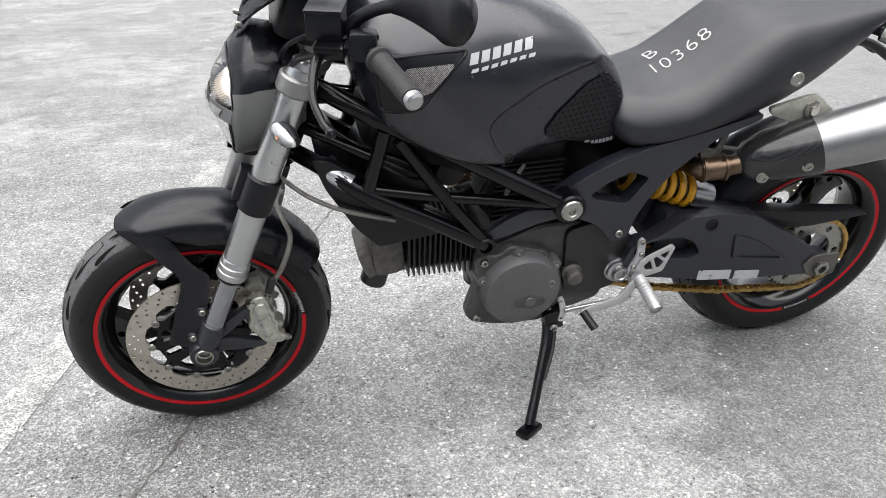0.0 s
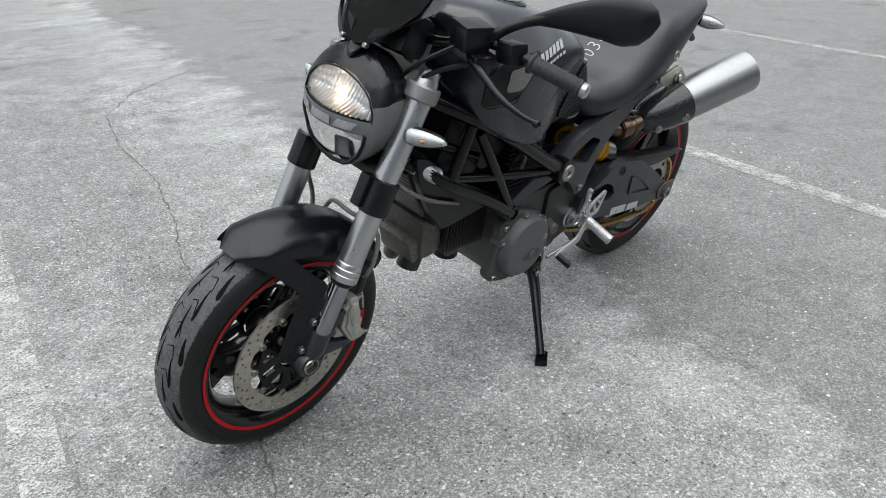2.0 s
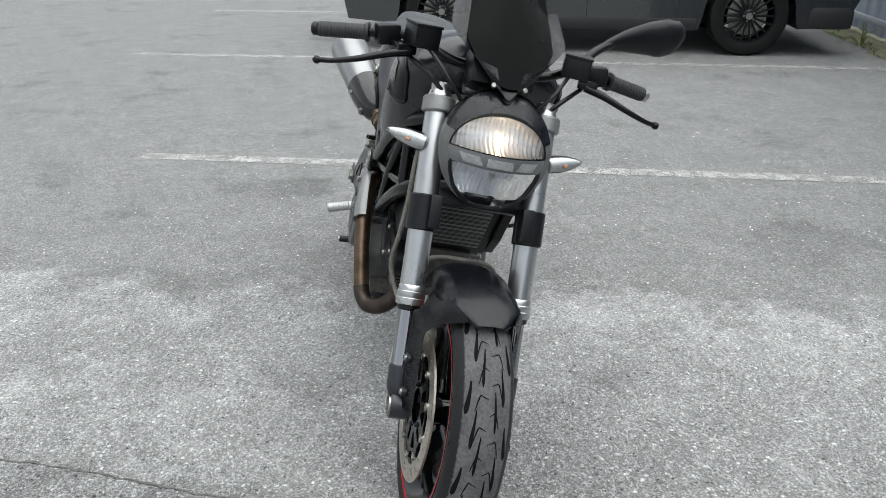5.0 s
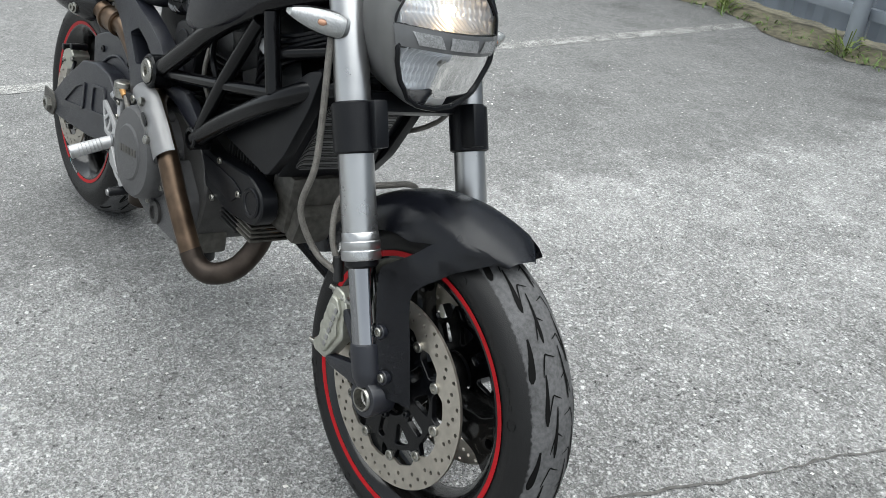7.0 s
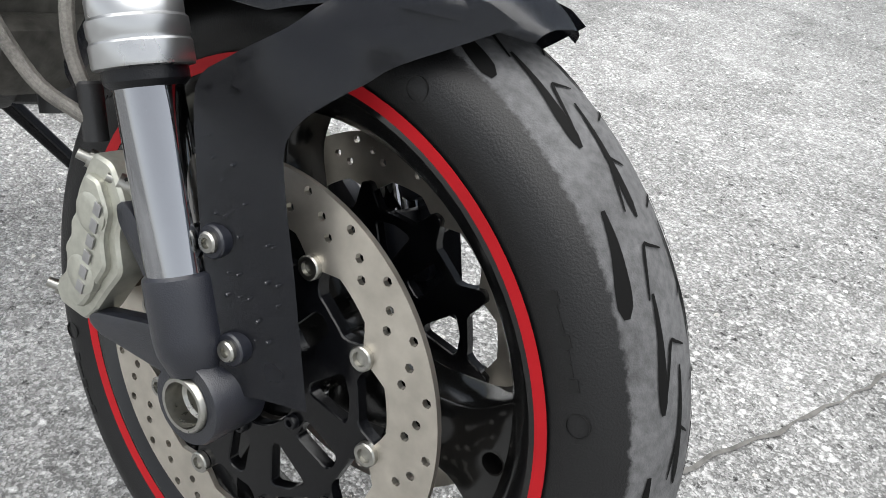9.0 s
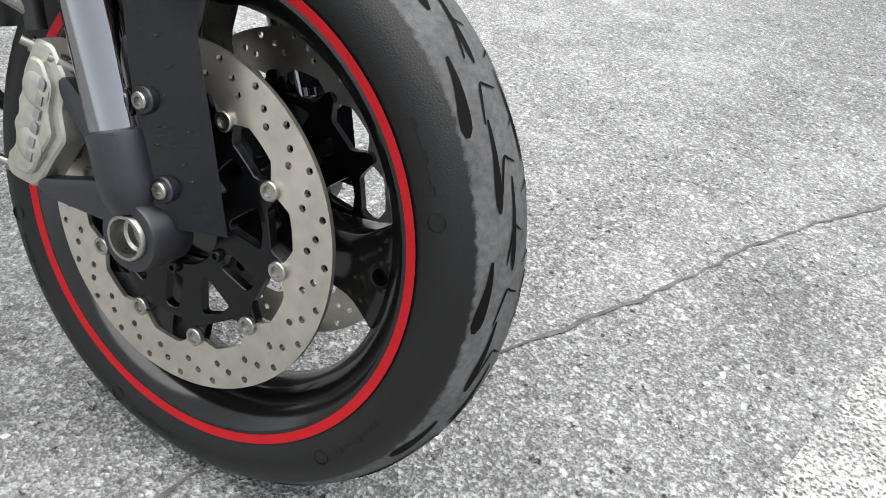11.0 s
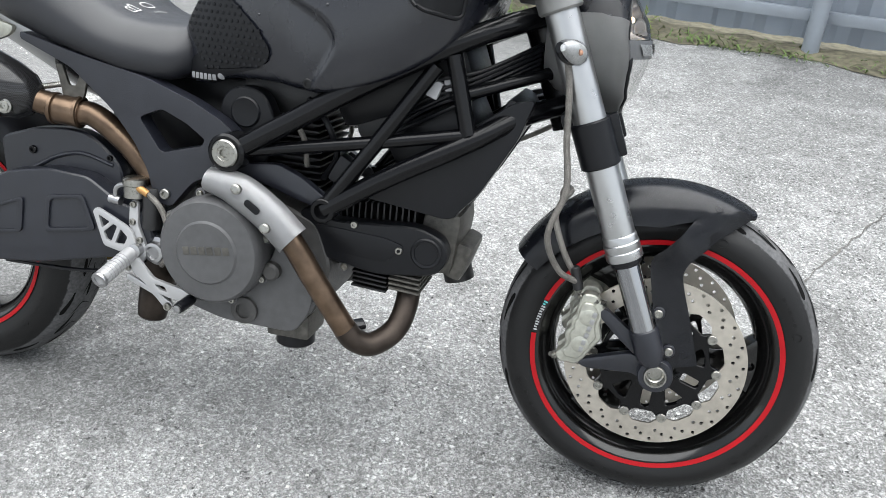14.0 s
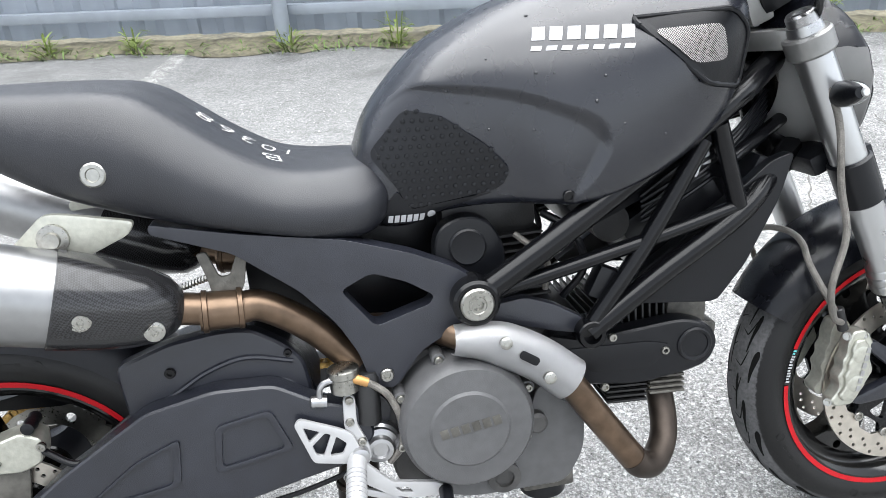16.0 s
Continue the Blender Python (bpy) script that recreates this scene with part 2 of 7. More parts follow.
def bevel(bm, width, segs=2, angle=30):
    edges = [e for e in bm.edges if len(e.link_faces) == 2 and e.calc_face_angle(0) > radians(angle)]
    if width and edges:
        bmesh.ops.bevel(bm, geom=edges, offset=width, segments=segs, affect="EDGES", profile=0.6, clamp_overlap=True)
    return bm


def prism(outline, y0, y1, bev=0.003, holes=(), segs=2, bm=None):
    """A plate: an outline in x and z, with holes, from y0 to y1."""
    b = bmesh.new()
    edges = []
    for loop in (outline, *holes):
        vs = [b.verts.new((x, y0, z)) for x, z in loop]
        edges += [b.edges.new((vs[i], vs[(i + 1) % len(vs)])) for i in range(len(vs))]
    if holes:
        bmesh.ops.triangle_fill(b, use_beauty=True, use_dissolve=False, edges=edges)
    else:
        b.faces.new(list(b.verts))
    out = bmesh.ops.extrude_face_region(b, geom=b.faces[:])
    bmesh.ops.translate(b, vec=(0, y1 - y0, 0), verts=[v for v in out["geom"] if isinstance(v, bmesh.types.BMVert)])
    bmesh.ops.recalc_face_normals(b, faces=b.faces)
    bevel(b, bev, segs, 40)
    return merge(bm, b) if bm else b


def box(c, s, bev=0.003, rot=None, bm=None):
    b = bmesh.new()
    bmesh.ops.create_cube(b, size=1)
    for v in b.verts:
        v.co = Vector((v.co.x * s[0], v.co.y * s[1], v.co.z * s[2]))
    bevel(b, bev)
    m = Matrix.Translation(c) @ (Euler([radians(a) for a in rot]).to_matrix().to_4x4() if rot else Matrix())
    bmesh.ops.transform(b, matrix=m, verts=b.verts)
    return merge(bm, b) if bm else b


def merge(a, b):
    """Adds b's geometry to a."""
    me = bpy.data.meshes.new("tmp")
    b.to_mesh(me)
    b.free()
    a.from_mesh(me)
    bpy.data.meshes.remove(me)
    return a


def mirror(bm):
    """The same mesh on the other side of the machine."""
    b = bm.copy()
    for v in b.verts:
        v.co.y = -v.co.y
    bmesh.ops.reverse_faces(b, faces=b.faces)
    return b


def circle(cx, cz, r, n=16, a0=0.0):
    return [(cx + r * math.cos(a0 + math.tau * i / n), cz + r * math.sin(a0 + math.tau * i / n)) for i in range(n)]


def rounded(pts, r=0.01, n=4):
    """Rounds the corners of an outline."""
    out = []
    k = len(pts)
    for i in range(k):
        a, b, c = (Vector(pts[(i + d) % k]) for d in (-1, 0, 1))
        u, v = a - b, c - b
        d = min(r, u.length * 0.45, v.length * 0.45)
        p, q = b + u.normalized() * d, b + v.normalized() * d
        for j in range(n + 1):
            t = j / n
            w = p * (1 - t) ** 2 + 2 * b * t * (1 - t) + q * t * t
            out.append((w.x, w.y))
    return out


def part(name, bm, material, parent=None, label="", steered=False, sharp=35):
    """Links a bmesh as one mesh object under a thing or part."""
    me = bpy.data.meshes.new(name)
    bmesh.ops.recalc_face_normals(bm, faces=bm.faces)
    bm.to_mesh(me)
    bm.free()
    for m in material if isinstance(material, (list, tuple)) else [material]:
        me.materials.append(m)
    me.polygons.foreach_set("use_smooth", [True] * len(me.polygons))
    me.set_sharp_from_angle(angle=radians(sharp))
    ob = new(name, me)
    while parent and parent.parent and parent.parent.parent:
        parent = parent.parent
    if parent:
        ob.parent = parent
    if steered:
        ob.matrix_local = STEER
    if label:
        ob["label"] = label
    return ob


def shared(name, me, parent, m):
    ob = new(name, me)
    ob.parent = parent
    ob.matrix_local = m
    return ob


def both(name, bm, material, parent, label="", steered=False, sharp=35):
    """A part and its mirrored twin."""
    b = mirror(bm)
    return part(name, bm, material, parent, label, steered, sharp), part(name, b, material, parent, label, steered, sharp)


def bolt(parent, at, axis, r=0.008, h=0.006, material=None, steered=False, name="bolt"):
    """A socket-head bolt: a rounded head with a hexagon recess."""
    d = Vector(axis).normalized()
    b = lathe([(r, 0), (r, h * 0.7), (r * 0.85, h), (r * 0.5, h), (r * 0.45, h * 0.35)], at, d, 18)
    return part(name, b, material or M_STEEL, parent, "", steered)


LEAN, STEER_ANGLE, RAKE = -12.47, 0.71, 24.0
_piv = Matrix.Translation((0.087, 0, 0))
STEER = _piv @ Matrix.Rotation(radians(STEER_ANGLE), 4, Vector((-math.sin(radians(RAKE)), 0, math.cos(radians(RAKE))))) @ _piv.inverted()
# ---- the motorcycle, built upright and then leaned on its stand ----
bike = tagged(new("motorcycle"), "matte black naked motorcycle leaning on its side stand, red rim tape", "motorcycle")
bike.matrix_world = pose(0, 0, 0.001, LEAN, 0, 0)
RF, RR = 0.29, 0.311
FA, RA = Vector((0, 0, RF)), Vector((-1.485, 0, RR))


def tyre_profile(R, half, rim):
    """Outer surface of a tyre as (radius, y) from one bead to the other."""
    pts = [(rim, -half * 0.86), (rim + (R - rim) * 0.30, -half * 1.0), (R - half * 0.62, -half * 0.985), (R - half * 0.40, -half * 0.86),
           (R - half * 0.17, -half * 0.6), (R - half * 0.04, -half * 0.3), (R, 0)]
    pts = pts + [(r, -y) for r, y in pts[-2::-1]]
    return [(v.x, v.y) for v in cat_rom([Vector((r, y, 0)) for r, y in pts], 4)]


def tread_point(c, R, half, a, u):
    """A point on the tread: a round the wheel, u across (-1 to 1)."""
    prof = sorted((abs(y) / half, r) for r, y in tyre_profile(R, half, 0.2165) if y <= 0 and r > R - half * 0.65)
    r = float(np.interp(abs(u), [q[0] for q in prof], [q[1] for q in prof])) + 0.0008
    return Vector((c.x + r * math.cos(a), u * half, c.z + r * math.sin(a)))


def groove(bm, c, R, half, line, w0, drop=False):
    """A dark sipe along points (angle, across), pointed at its ends or drop-shaped."""
    pts = cat_rom([Vector((a, u, 0)) for a, u in line], 3)
    n = len(pts)
    rings = []
    for i, p in enumerate(pts):
        d = (pts[min(i + 1, n - 1)] - pts[max(i - 1, 0)])
        da, du = d.x * R, d.y * half
        ln = math.hypot(da, du) or 1
        w = w0 * (0.25 + 0.75 * math.sin(math.pi * min(1, (i + 0.6) / n)) ** 0.7) / 2
        if drop:
            w = w0 / 2 * float(np.interp(i / (n - 1), (0, 0.12, 0.3, 1), (0.35, 0.95, 1.0, 0.30)))
        oa, ou = -du / ln * w / R, da / ln * w / half
        rings.append([tread_point(c, R, half, p.x + oa, p.y + ou), tread_point(c, R, half, p.x - oa, p.y - ou)])
    skin(bm, rings, closed=False)


def wheel(name, c, R, half, rim_r, hub_w, spokes, label):
    """Alloy wheel with tyre, tape stripes and lettering bars."""
    bm = bmesh.new()
    rw = half * 0.86
    prof = [(rim_r + 0.010, -rw - 0.003), (rim_r + 0.010, -rw + 0.006), (rim_r - 0.012, -rw + 0.012), (rim_r - 0.022, -rw * 0.5), (rim_r - 0.026, 0),
            (rim_r - 0.022, rw * 0.5), (rim_r - 0.012, rw - 0.012), (rim_r + 0.010, rw - 0.006), (rim_r + 0.010, rw + 0.003), (rim_r - 0.004, rw + 0.004),
            (rim_r - 0.016, rw - 0.004), (rim_r - 0.032, rw * 0.45), (rim_r - 0.036, 0), (rim_r - 0.032, -rw * 0.45), (rim_r - 0.016, -rw + 0.004), (rim_r - 0.004, -rw - 0.004)]
    lathe(prof + prof[:1], c, (0, 1, 0), 72, bm, caps=False)
    spoke_list = []
    for k in range(3):
        a = spokes + k * math.tau / 3
        ca, sa = math.cos(a), math.sin(a)
        out = [(0.03, -0.034), (0.10, -0.022), (0.15, -0.03), (rim_r - 0.028, -0.062), (rim_r - 0.022, -0.04), (rim_r - 0.03, 0.0), (rim_r - 0.022, 0.04),
               (rim_r - 0.028, 0.062), (0.15, 0.03), (0.10, 0.022), (0.03, 0.034)]
        hole = circle(rim_r - 0.042, 0.0, 0.008, 10)
        pts = [[(c.x + u * ca - v * sa, c.z + u * sa + v * ca) for u, v in q] for q in (rounded(out, 0.012, 3), hole)]
        spoke_list.append(prism(pts[0], -0.021, 0.021, 0.004, [pts[1]]))
    w = part(name, bm, M_GLOSS, bike, label, steered=name == "front_wheel")
    for q in spoke_list:
        part("spoke", q, M_GLOSS, w)
    part("hub", lathe([(0.022, -hub_w), (0.040, -hub_w), (0.044, -hub_w * 0.8), (0.034, -hub_w * 0.4), (0.034, hub_w * 0.4), (0.044, hub_w * 0.8), (0.040, hub_w), (0.022, hub_w)], c, (0, 1, 0), 28), M_GLOSS, w)
    part("tyre", lathe(tyre_profile(R, half, rim_r), c, (0, 1, 0), 96, caps=False), tyre_rubber("dusty_tyre", half), w, "black road tyre with dusty worn tread", sharp=60)
    bm = bmesh.new()
    n = 11
    s = math.tau / n
    for k in range(n):
        for m in (-1, 1):
            a = s * (k + (0.0 if m < 0 else 0.5))
            # three slanted teardrop slots, then thin chevrons that meet at the crown
            groove(bm, c, R, half, [(a, m * 0.696), (a + 0.07, m * 0.657), (a + 0.15, m * 0.609), (a + 0.22, m * 0.587)], 0.0084, True)
            groove(bm, c, R, half, [(a - 0.22, m * 0.461), (a - 0.14, m * 0.448), (a - 0.06, m * 0.413), (a + 0.03, m * 0.383)], 0.0070, True)
            groove(bm, c, R, half, [(a - 0.39, m * 0.235), (a - 0.30, m * 0.226), (a - 0.20, m * 0.196), (a - 0.13, m * 0.174)], 0.0056, True)
            for q, u0 in ((0.02, 0.44), (0.20, 0.36), (0.39, 0.41)):
                groove(bm, c, R, half, [(a + q, m * u0), (a + q + 0.055, m * (u0 - 0.06)), (a + q + 0.105, m * (u0 - 0.14)), (a + q + 0.10, m * (u0 - 0.22)), (a + q + 0.085, m * 0.035)], 0.0025)
    part("tread_groove", bm, M_GROOVE, w, "dark tread grooves")
    for m in (-1, 1):
        yw = m * (half * 0.998 + 0.0004)
        rr_ = rim_r + (R - rim_r) * 0.40
        for k, a in enumerate((0.35, 1.25, 2.3, 3.5, 4.4, 5.5)):
            ctr = (c.x + rr_ * math.cos(a), yw, c.z + rr_ * math.sin(a))
            part("sidewall_mark", lathe([(0.0078, -0.001), (0.0078, 0.0007), (0.0070, 0.0007), (0.0070, -0.001)], ctr, (0, m, 0), 24, caps=False), M_RUBBER, w, "moulded ring on the sidewall")
            for j in range(7):
                b_ = a + 0.10 + 0.035 * j
                q = box((c.x + rr_ * math.cos(b_), yw, c.z + rr_ * math.sin(b_)), (0.0012 if j % 3 else 0.0060, 0.0016, 0.0075), 0, (0, -math.degrees(b_), 0))
                part("sidewall_mark", q, M_RUBBER, w, "moulded bar on the sidewall")
    for m in (-1, 1):
        bm = bmesh.new()
        y = m * (rw + 0.0055)
        gaps = [(2.75, 3.10)] if name == "front_wheel" else [(4.25, 4.62)]
        n = 120
        for i in range(n):
            a0, a1 = math.tau * i / n, math.tau * (i + 1) / n
            if any(g0 < (a0 + a1) / 2 < g1 for g0, g1 in gaps):
                continue
            r0, r1 = rim_r - 0.0005, rim_r + 0.0085
            q = [bm.verts.new((c.x + r * math.cos(a), y - m * 0.0015 * (r == r0), c.z + r * math.sin(a))) for r, a in ((r0, a0), (r1, a0), (r1, a1), (r0, a1))]
            bm.faces.new(q)
        part("rim_tape", bm, M_RED, w, "red reflective rim tape")
        bm, bt = bmesh.new(), bmesh.new()
        g0, g1 = gaps[0]
        for i in range(12):
            a = g0 + 0.03 + (g1 - g0 - 0.06) * i / 12
            da, r0, r1 = (g1 - g0) / 12 * 0.5, rim_r - 0.0005 + 0.002 * (i % 3 == 1), rim_r + 0.0065
            q = [(c.x + r * math.cos(b), y, c.z + r * math.sin(b)) for r, b in ((r0, a), (r1, a), (r1, a + da), (r0, a + da))]
            tgt = bt if i < 2 and m < 0 else bm
            tgt.faces.new([tgt.verts.new(p) for p in q])
        part("decal", bm, M_WHITE, w, "white decal bars on the rim")
        if len(bt.faces):
            part("decal", bt, M_TEAL, w, "teal decal chevrons on the rim")
        else:
            bt.free()
    return w


def brake_disc(name, parent, c, y, ro, ri, nb, a0, rb, seg_holes, th=0.0045, carrier=True):
    """Drilled, scalloped rotor with its spider and bobbins."""
    n = 120
    outer = circle(c.x, c.z, ro, 96)
    inner = []
    for i in range(n):
        a = math.tau * i / n
        k = math.cos(nb * (a - a0))
        r = ri - 0.010 * max(0, k) ** 0.7
        inner.append((c.x + r * math.cos(a), c.z + r * math.sin(a)))
    holes = []
    for i in range(seg_holes):
        for j, (rr, off) in enumerate(((0.90, 0.0), (0.955, 0.42), (0.845, 0.70))):
            r = ro * rr
            if r - 0.004 < ri + 0.002:
                continue
            a = math.tau * (i + off) / seg_holes
            holes.append(circle(c.x + r * math.cos(a), c.z + r * math.sin(a), 0.0034, 7))
    d = part(name, prism(outer, y - th / 2, y + th / 2, 0, [inner] + holes), M_DISC, parent, "drilled steel brake disc with worn track")
    s = 1 if y > 0 else -1
    ya, yb = y - s * 0.009, y + s * 0.0015
    ear, waist = rb + 0.0095, rb - 0.013
    rim = []
    for i in range(nb * 16):
        a = a0 + math.tau * i / (nb * 16)
        d_ = min(i % 16, 16 - i % 16) / 8
        r = float(np.interp(d_, (0, 0.16, 0.30, 0.45, 1), (ear, ear - 0.001, waist + 0.008, waist + 0.001, waist)))
        rim.append((c.x + r * math.cos(a), c.z + r * math.sin(a)))
    windows = [circle(c.x, c.z, 0.040, 28)]
    span = math.tau / nb
    for k in range(nb):
        a = a0 + span * (k + 0.5)
        w_in, w_out = (0.10, 0.33) if k % 2 else (0.26, 0.15)
        q = [(0.055, -w_in), (waist - 0.009, -w_out), (waist - 0.007, 0), (waist - 0.009, w_out), (0.055, w_in)]
        windows.append(rounded([(c.x + r * math.cos(a + f * span), c.z + r * math.sin(a + f * span)) for r, f in q], 0.004, 2))
    part("disc_carrier", prism(rim, ya, yb, 0.001, windows, 1), M_SATIN, d, "black pierced disc carrier")
    for k in range(nb // 2):
        a = a0 + 0.3 + 2 * span * k
        bolt(d, (c.x + 0.047 * math.cos(a), yb, c.z + 0.047 * math.sin(a)), (0, s, 0), 0.0055, 0.005, M_PLASTIC)
    for k in range(nb):
        a = a0 + math.tau * k / nb
        p = (c.x + rb * math.cos(a), y + s * 0.002, c.z + rb * math.sin(a))
        b = lathe([(0.0088, 0), (0.0088, 0.004), (0.0078, 0.005), (0.0052, 0.005), (0.0048, 0.002), (0.002, 0.002)], p, (0, s, 0), 18)
        part("bobbin", b, M_STEEL, d)
    return d


fw = wheel("front_wheel", FA, RF, 0.060, 0.2165, 0.058, 0.0, "gloss black three-spoke alloy front wheel")
rw_ = wheel("rear_wheel", RA, 0.314, 0.080, 0.2165, 0.07, radians(115), "gloss black three-spoke alloy rear wheel")
for s in (-1, 1):
    brake_disc("brake_disc", fw, FA, s * 0.073, 0.160, 0.121, 10, radians(70.4 - 36), 0.1095, 24)
brake_disc("brake_disc", rw_, RA, -0.105, 0.122, 0.088, 6, 0.3, 0.074, 18)
va = lathe([(0.0045, 0), (0.0045, 0.012), (0.006, 0.012), (0.006, 0.026), (0.004, 0.028)], (0.188, -0.012, 0.392), (-0.87, -0.2, -0.42), 12)
part("valve", va, M_PLASTIC, fw, "black valve cap")
va = lathe([(0.0045, 0), (0.0045, 0.012), (0.006, 0.012), (0.006, 0.026), (0.004, 0.028)], (-1.66, -0.012, 0.42), (0.85, -0.2, -0.5), 12)
part("valve", va, M_PLASTIC, rw_, "black valve cap")


# fork legs
def fork_x(z):
    return -0.027 - (z - 0.356) * 0.413


FD = Vector((-0.413, 0, 1)).normalized()
for s in (-1, 1):
    y = s * 0.121
    def fp(z):
        return Vector((fork_x(z), y, z))
    leg = part("fork_leg", lathe([(0.0265, 0), (0.0275, 0.006), (0.0275, 0.44), (0.0265, 0.446), (0.024, 0.46)], fp(0.495), FD, 32), M_FORK, bike, "silver upside-down fork tube", True)
    part("stanchion", lathe([(0.0215, 0), (0.0215, 0.17)], fp(0.35), FD, 28), M_CHROME, leg, "chromed fork stanchion")
    part("dust_seal", lathe([(0.0225, -0.006), (0.0262, -0.002), (0.0262, 0.006)], fp(0.485), FD, 28), M_PLASTIC, leg)
    part("seal_collar", lathe([(0.0265, 0), (0.0305, 0.001), (0.0312, 0.003), (0.0312, 0.015), (0.0300, 0.0165), (0.0300, 0.019), (0.0308, 0.0205), (0.0308, 0.029), (0.0290, 0.031), (0.0290, 0.042), (0.0277, 0.044)], fp(0.490), FD, 32), M_FORK, leg)
    part("fork_cap", lathe([(0.022, 0), (0.022, 0.022), (0.019, 0.026), (0.011, 0.026), (0.011, 0.022)], fp(0.912), FD, 20), M_ALU, leg)
    # lower casting with the axle clamp
    bm = lathe([(0.0180, -0.012), (0.0235, 0.002), (0.0248, 0.012), (0.0250, 0.050), (0.0245, 0.054), (0.0218, 0.056)], fp(0.319), FD, 28)
    lathe([(0.028, -0.030), (0.0305, -0.027), (0.0305, 0.012), (0.029, 0.015), (0.0205, 0.015), (0.0195, -0.012)], (0, s * 0.119, RF), (0, s, 0), 28, bm)
    foot = part("fork_foot", bm, M_SWING, leg, "black cast fork foot")
    part("axle_nut", lathe([(0.0200, -0.018), (0.0200, 0.002), (0.0190, 0.0035), (0.0165, 0.0035), (0.0155, -0.010), (0.0130, -0.012), (0.0120, -0.017), (0.002, -0.017)], (0, s * 0.1345, RF), (0, s, 0), 28), M_STEEL, leg, "hollow steel axle end")
    for z, x, yy in ((0.400, -0.012, 0.133), (0.334, 0.016, 0.133)):
        b = lathe([(0.0105, -0.034), (0.0115, -0.016), (0.0105, -0.0145)], (x, s * yy, z), (0, s, 0), 18)
        part("fender_mount", b, M_SWING, foot)
        bolt(foot, (x, s * (yy - 0.0155), z), (0, s, 0), 0.0075, 0.005)
    # caliper bracket arms
    bm = bmesh.new()
    prism(rounded([(-0.015, 0.312), (-0.050, 0.318), (-0.128, 0.292), (-0.136, 0.282), (-0.120, 0.276), (-0.042, 0.281), (-0.012, 0.270)], 0.006, 2), s * 0.098, s * 0.116, 0.004, bm=bm)
    prism(rounded([(-0.040, 0.350), (-0.098, 0.392), (-0.112, 0.390), (-0.108, 0.376), (-0.075, 0.345), (-0.038, 0.315)], 0.006, 2), s * 0.098, s * 0.116, 0.004, bm=bm)
    part("caliper_bracket", bm, M_SWING, leg)
    # four-piston radial caliper
    out = rounded([(-0.148, 0.395), (-0.139, 0.415), (-0.117, 0.414), (-0.100, 0.389), (-0.106, 0.362), (-0.098, 0.336), (-0.113, 0.313), (-0.126, 0.290), (-0.136, 0.279), (-0.168, 0.280), (-0.176, 0.294), (-0.162, 0.308),
                   (-0.160, 0.322), (-0.165, 0.336), (-0.155, 0.348), (-0.157, 0.364), (-0.149, 0.374)], 0.006, 3)
    core = [(-0.134 + (x + 0.134) * 0.72, 0.346 + (z - 0.346) * 0.80) for x, z in out]
    body = prism(out, s * 0.088, s * 0.116, 0.006, segs=3)
    prism(core, s * 0.112, s * 0.1225, 0.005, segs=3, bm=body)
    cal = part("brake_caliper", body, M_CALIPER, bike, "silver four-piston brake caliper", True)
    part("caliper_half", prism(out, s * 0.036, s * 0.068, 0.004), M_CALIPER, cal)
    for x, z in ((-0.128, 0.374), (-0.135, 0.322)):
        part("piston_cover", lathe([(0.0165, -0.004), (0.0160, 0.0015), (0.0135, 0.003), (0.005, 0.003)], (x, s * 0.1205, z), (0, s, 0), 24), M_CALIPER, cal)
    part("pad_pin", lathe([(0.0035, 0), (0.0035, 0.05)], (-0.140, s * 0.066, 0.350), (0, s, 0), 10), M_STEEL, cal)
    part("brake_pad", box((-0.128, s * 0.082, 0.346), (0.030, 0.008, 0.075), 0.002, (0, 12, 0)), M_EXH, cal, "rusty brake pad plate")
    for i in range(6):
        bar_ = box((-0.117 - 0.003 * i, s * 0.1240, 0.381 - 0.0135 * i), (0.0075, 0.0016, 0.0095), 0.0004, (0, 14, 0))
        part("raised_mark", bar_, M_ALU, cal, "raised bar cast on the caliper")
    for x, z in ((-0.146, 0.405), (-0.176, 0.288), (-0.112, 0.400)):
        part("bleed_nipple", lathe([(0.007, -0.012), (0.007, 0.004), (0.0045, 0.004), (0.004, 0.012)], (x, s * 0.108, z), (-0.6, s * 0.6, 0.3), 12), M_STEEL, cal)
    # lower yoke band
    yk = part("yoke_clamp", lathe([(0.030, 0), (0.0335, 0.003), (0.0335, 0.075), (0.030, 0.078)], fp(0.640), FD, 32), M_PLASTIC, bike, "black lower yoke clamp", True)
    b = box((fork_x(0.675) + 0.024, s * 0.103, 0.690), (0.035, 0.026, 0.072), 0.004, (0, -22, 0))
    part("clamp_ear", b, M_PLASTIC, yk)
    for z in (0.711, 0.681):
        bolt(yk, (fork_x(z) + 0.028, s * 0.101, z + 0.006), (0.92, s * 0.1, 0.38), 0.0065, 0.006)
    # top yoke ear
    part("top_clamp", lathe([(0.033, 0), (0.036, 0.004), (0.036, 0.030), (0.033, 0.034)], fp(0.876), FD, 32), M_CAST, bike, "grey cast top yoke clamp", True)
bm = prism(rounded([(-0.235, -0.112), (-0.235, 0.112), (-0.275, 0.112), (-0.325, 0.05), (-0.325, -0.05), (-0.275, -0.112)], 0.02), 0, 0.03, 0.005)
for v in bm.verts:
    v.co = Vector((v.co.x + (v.co.y - 0.015) * -0.4, v.co.z, 0.882 + v.co.y))
part("top_yoke", bm, M_CAST, bike, "grey cast top yoke", True)
part("lower_yoke", box((-0.196, 0, 0.706), (0.05, 0.20, 0.034), 0.008, (0, -22, 0)), M_PLASTIC, bike, "", True)
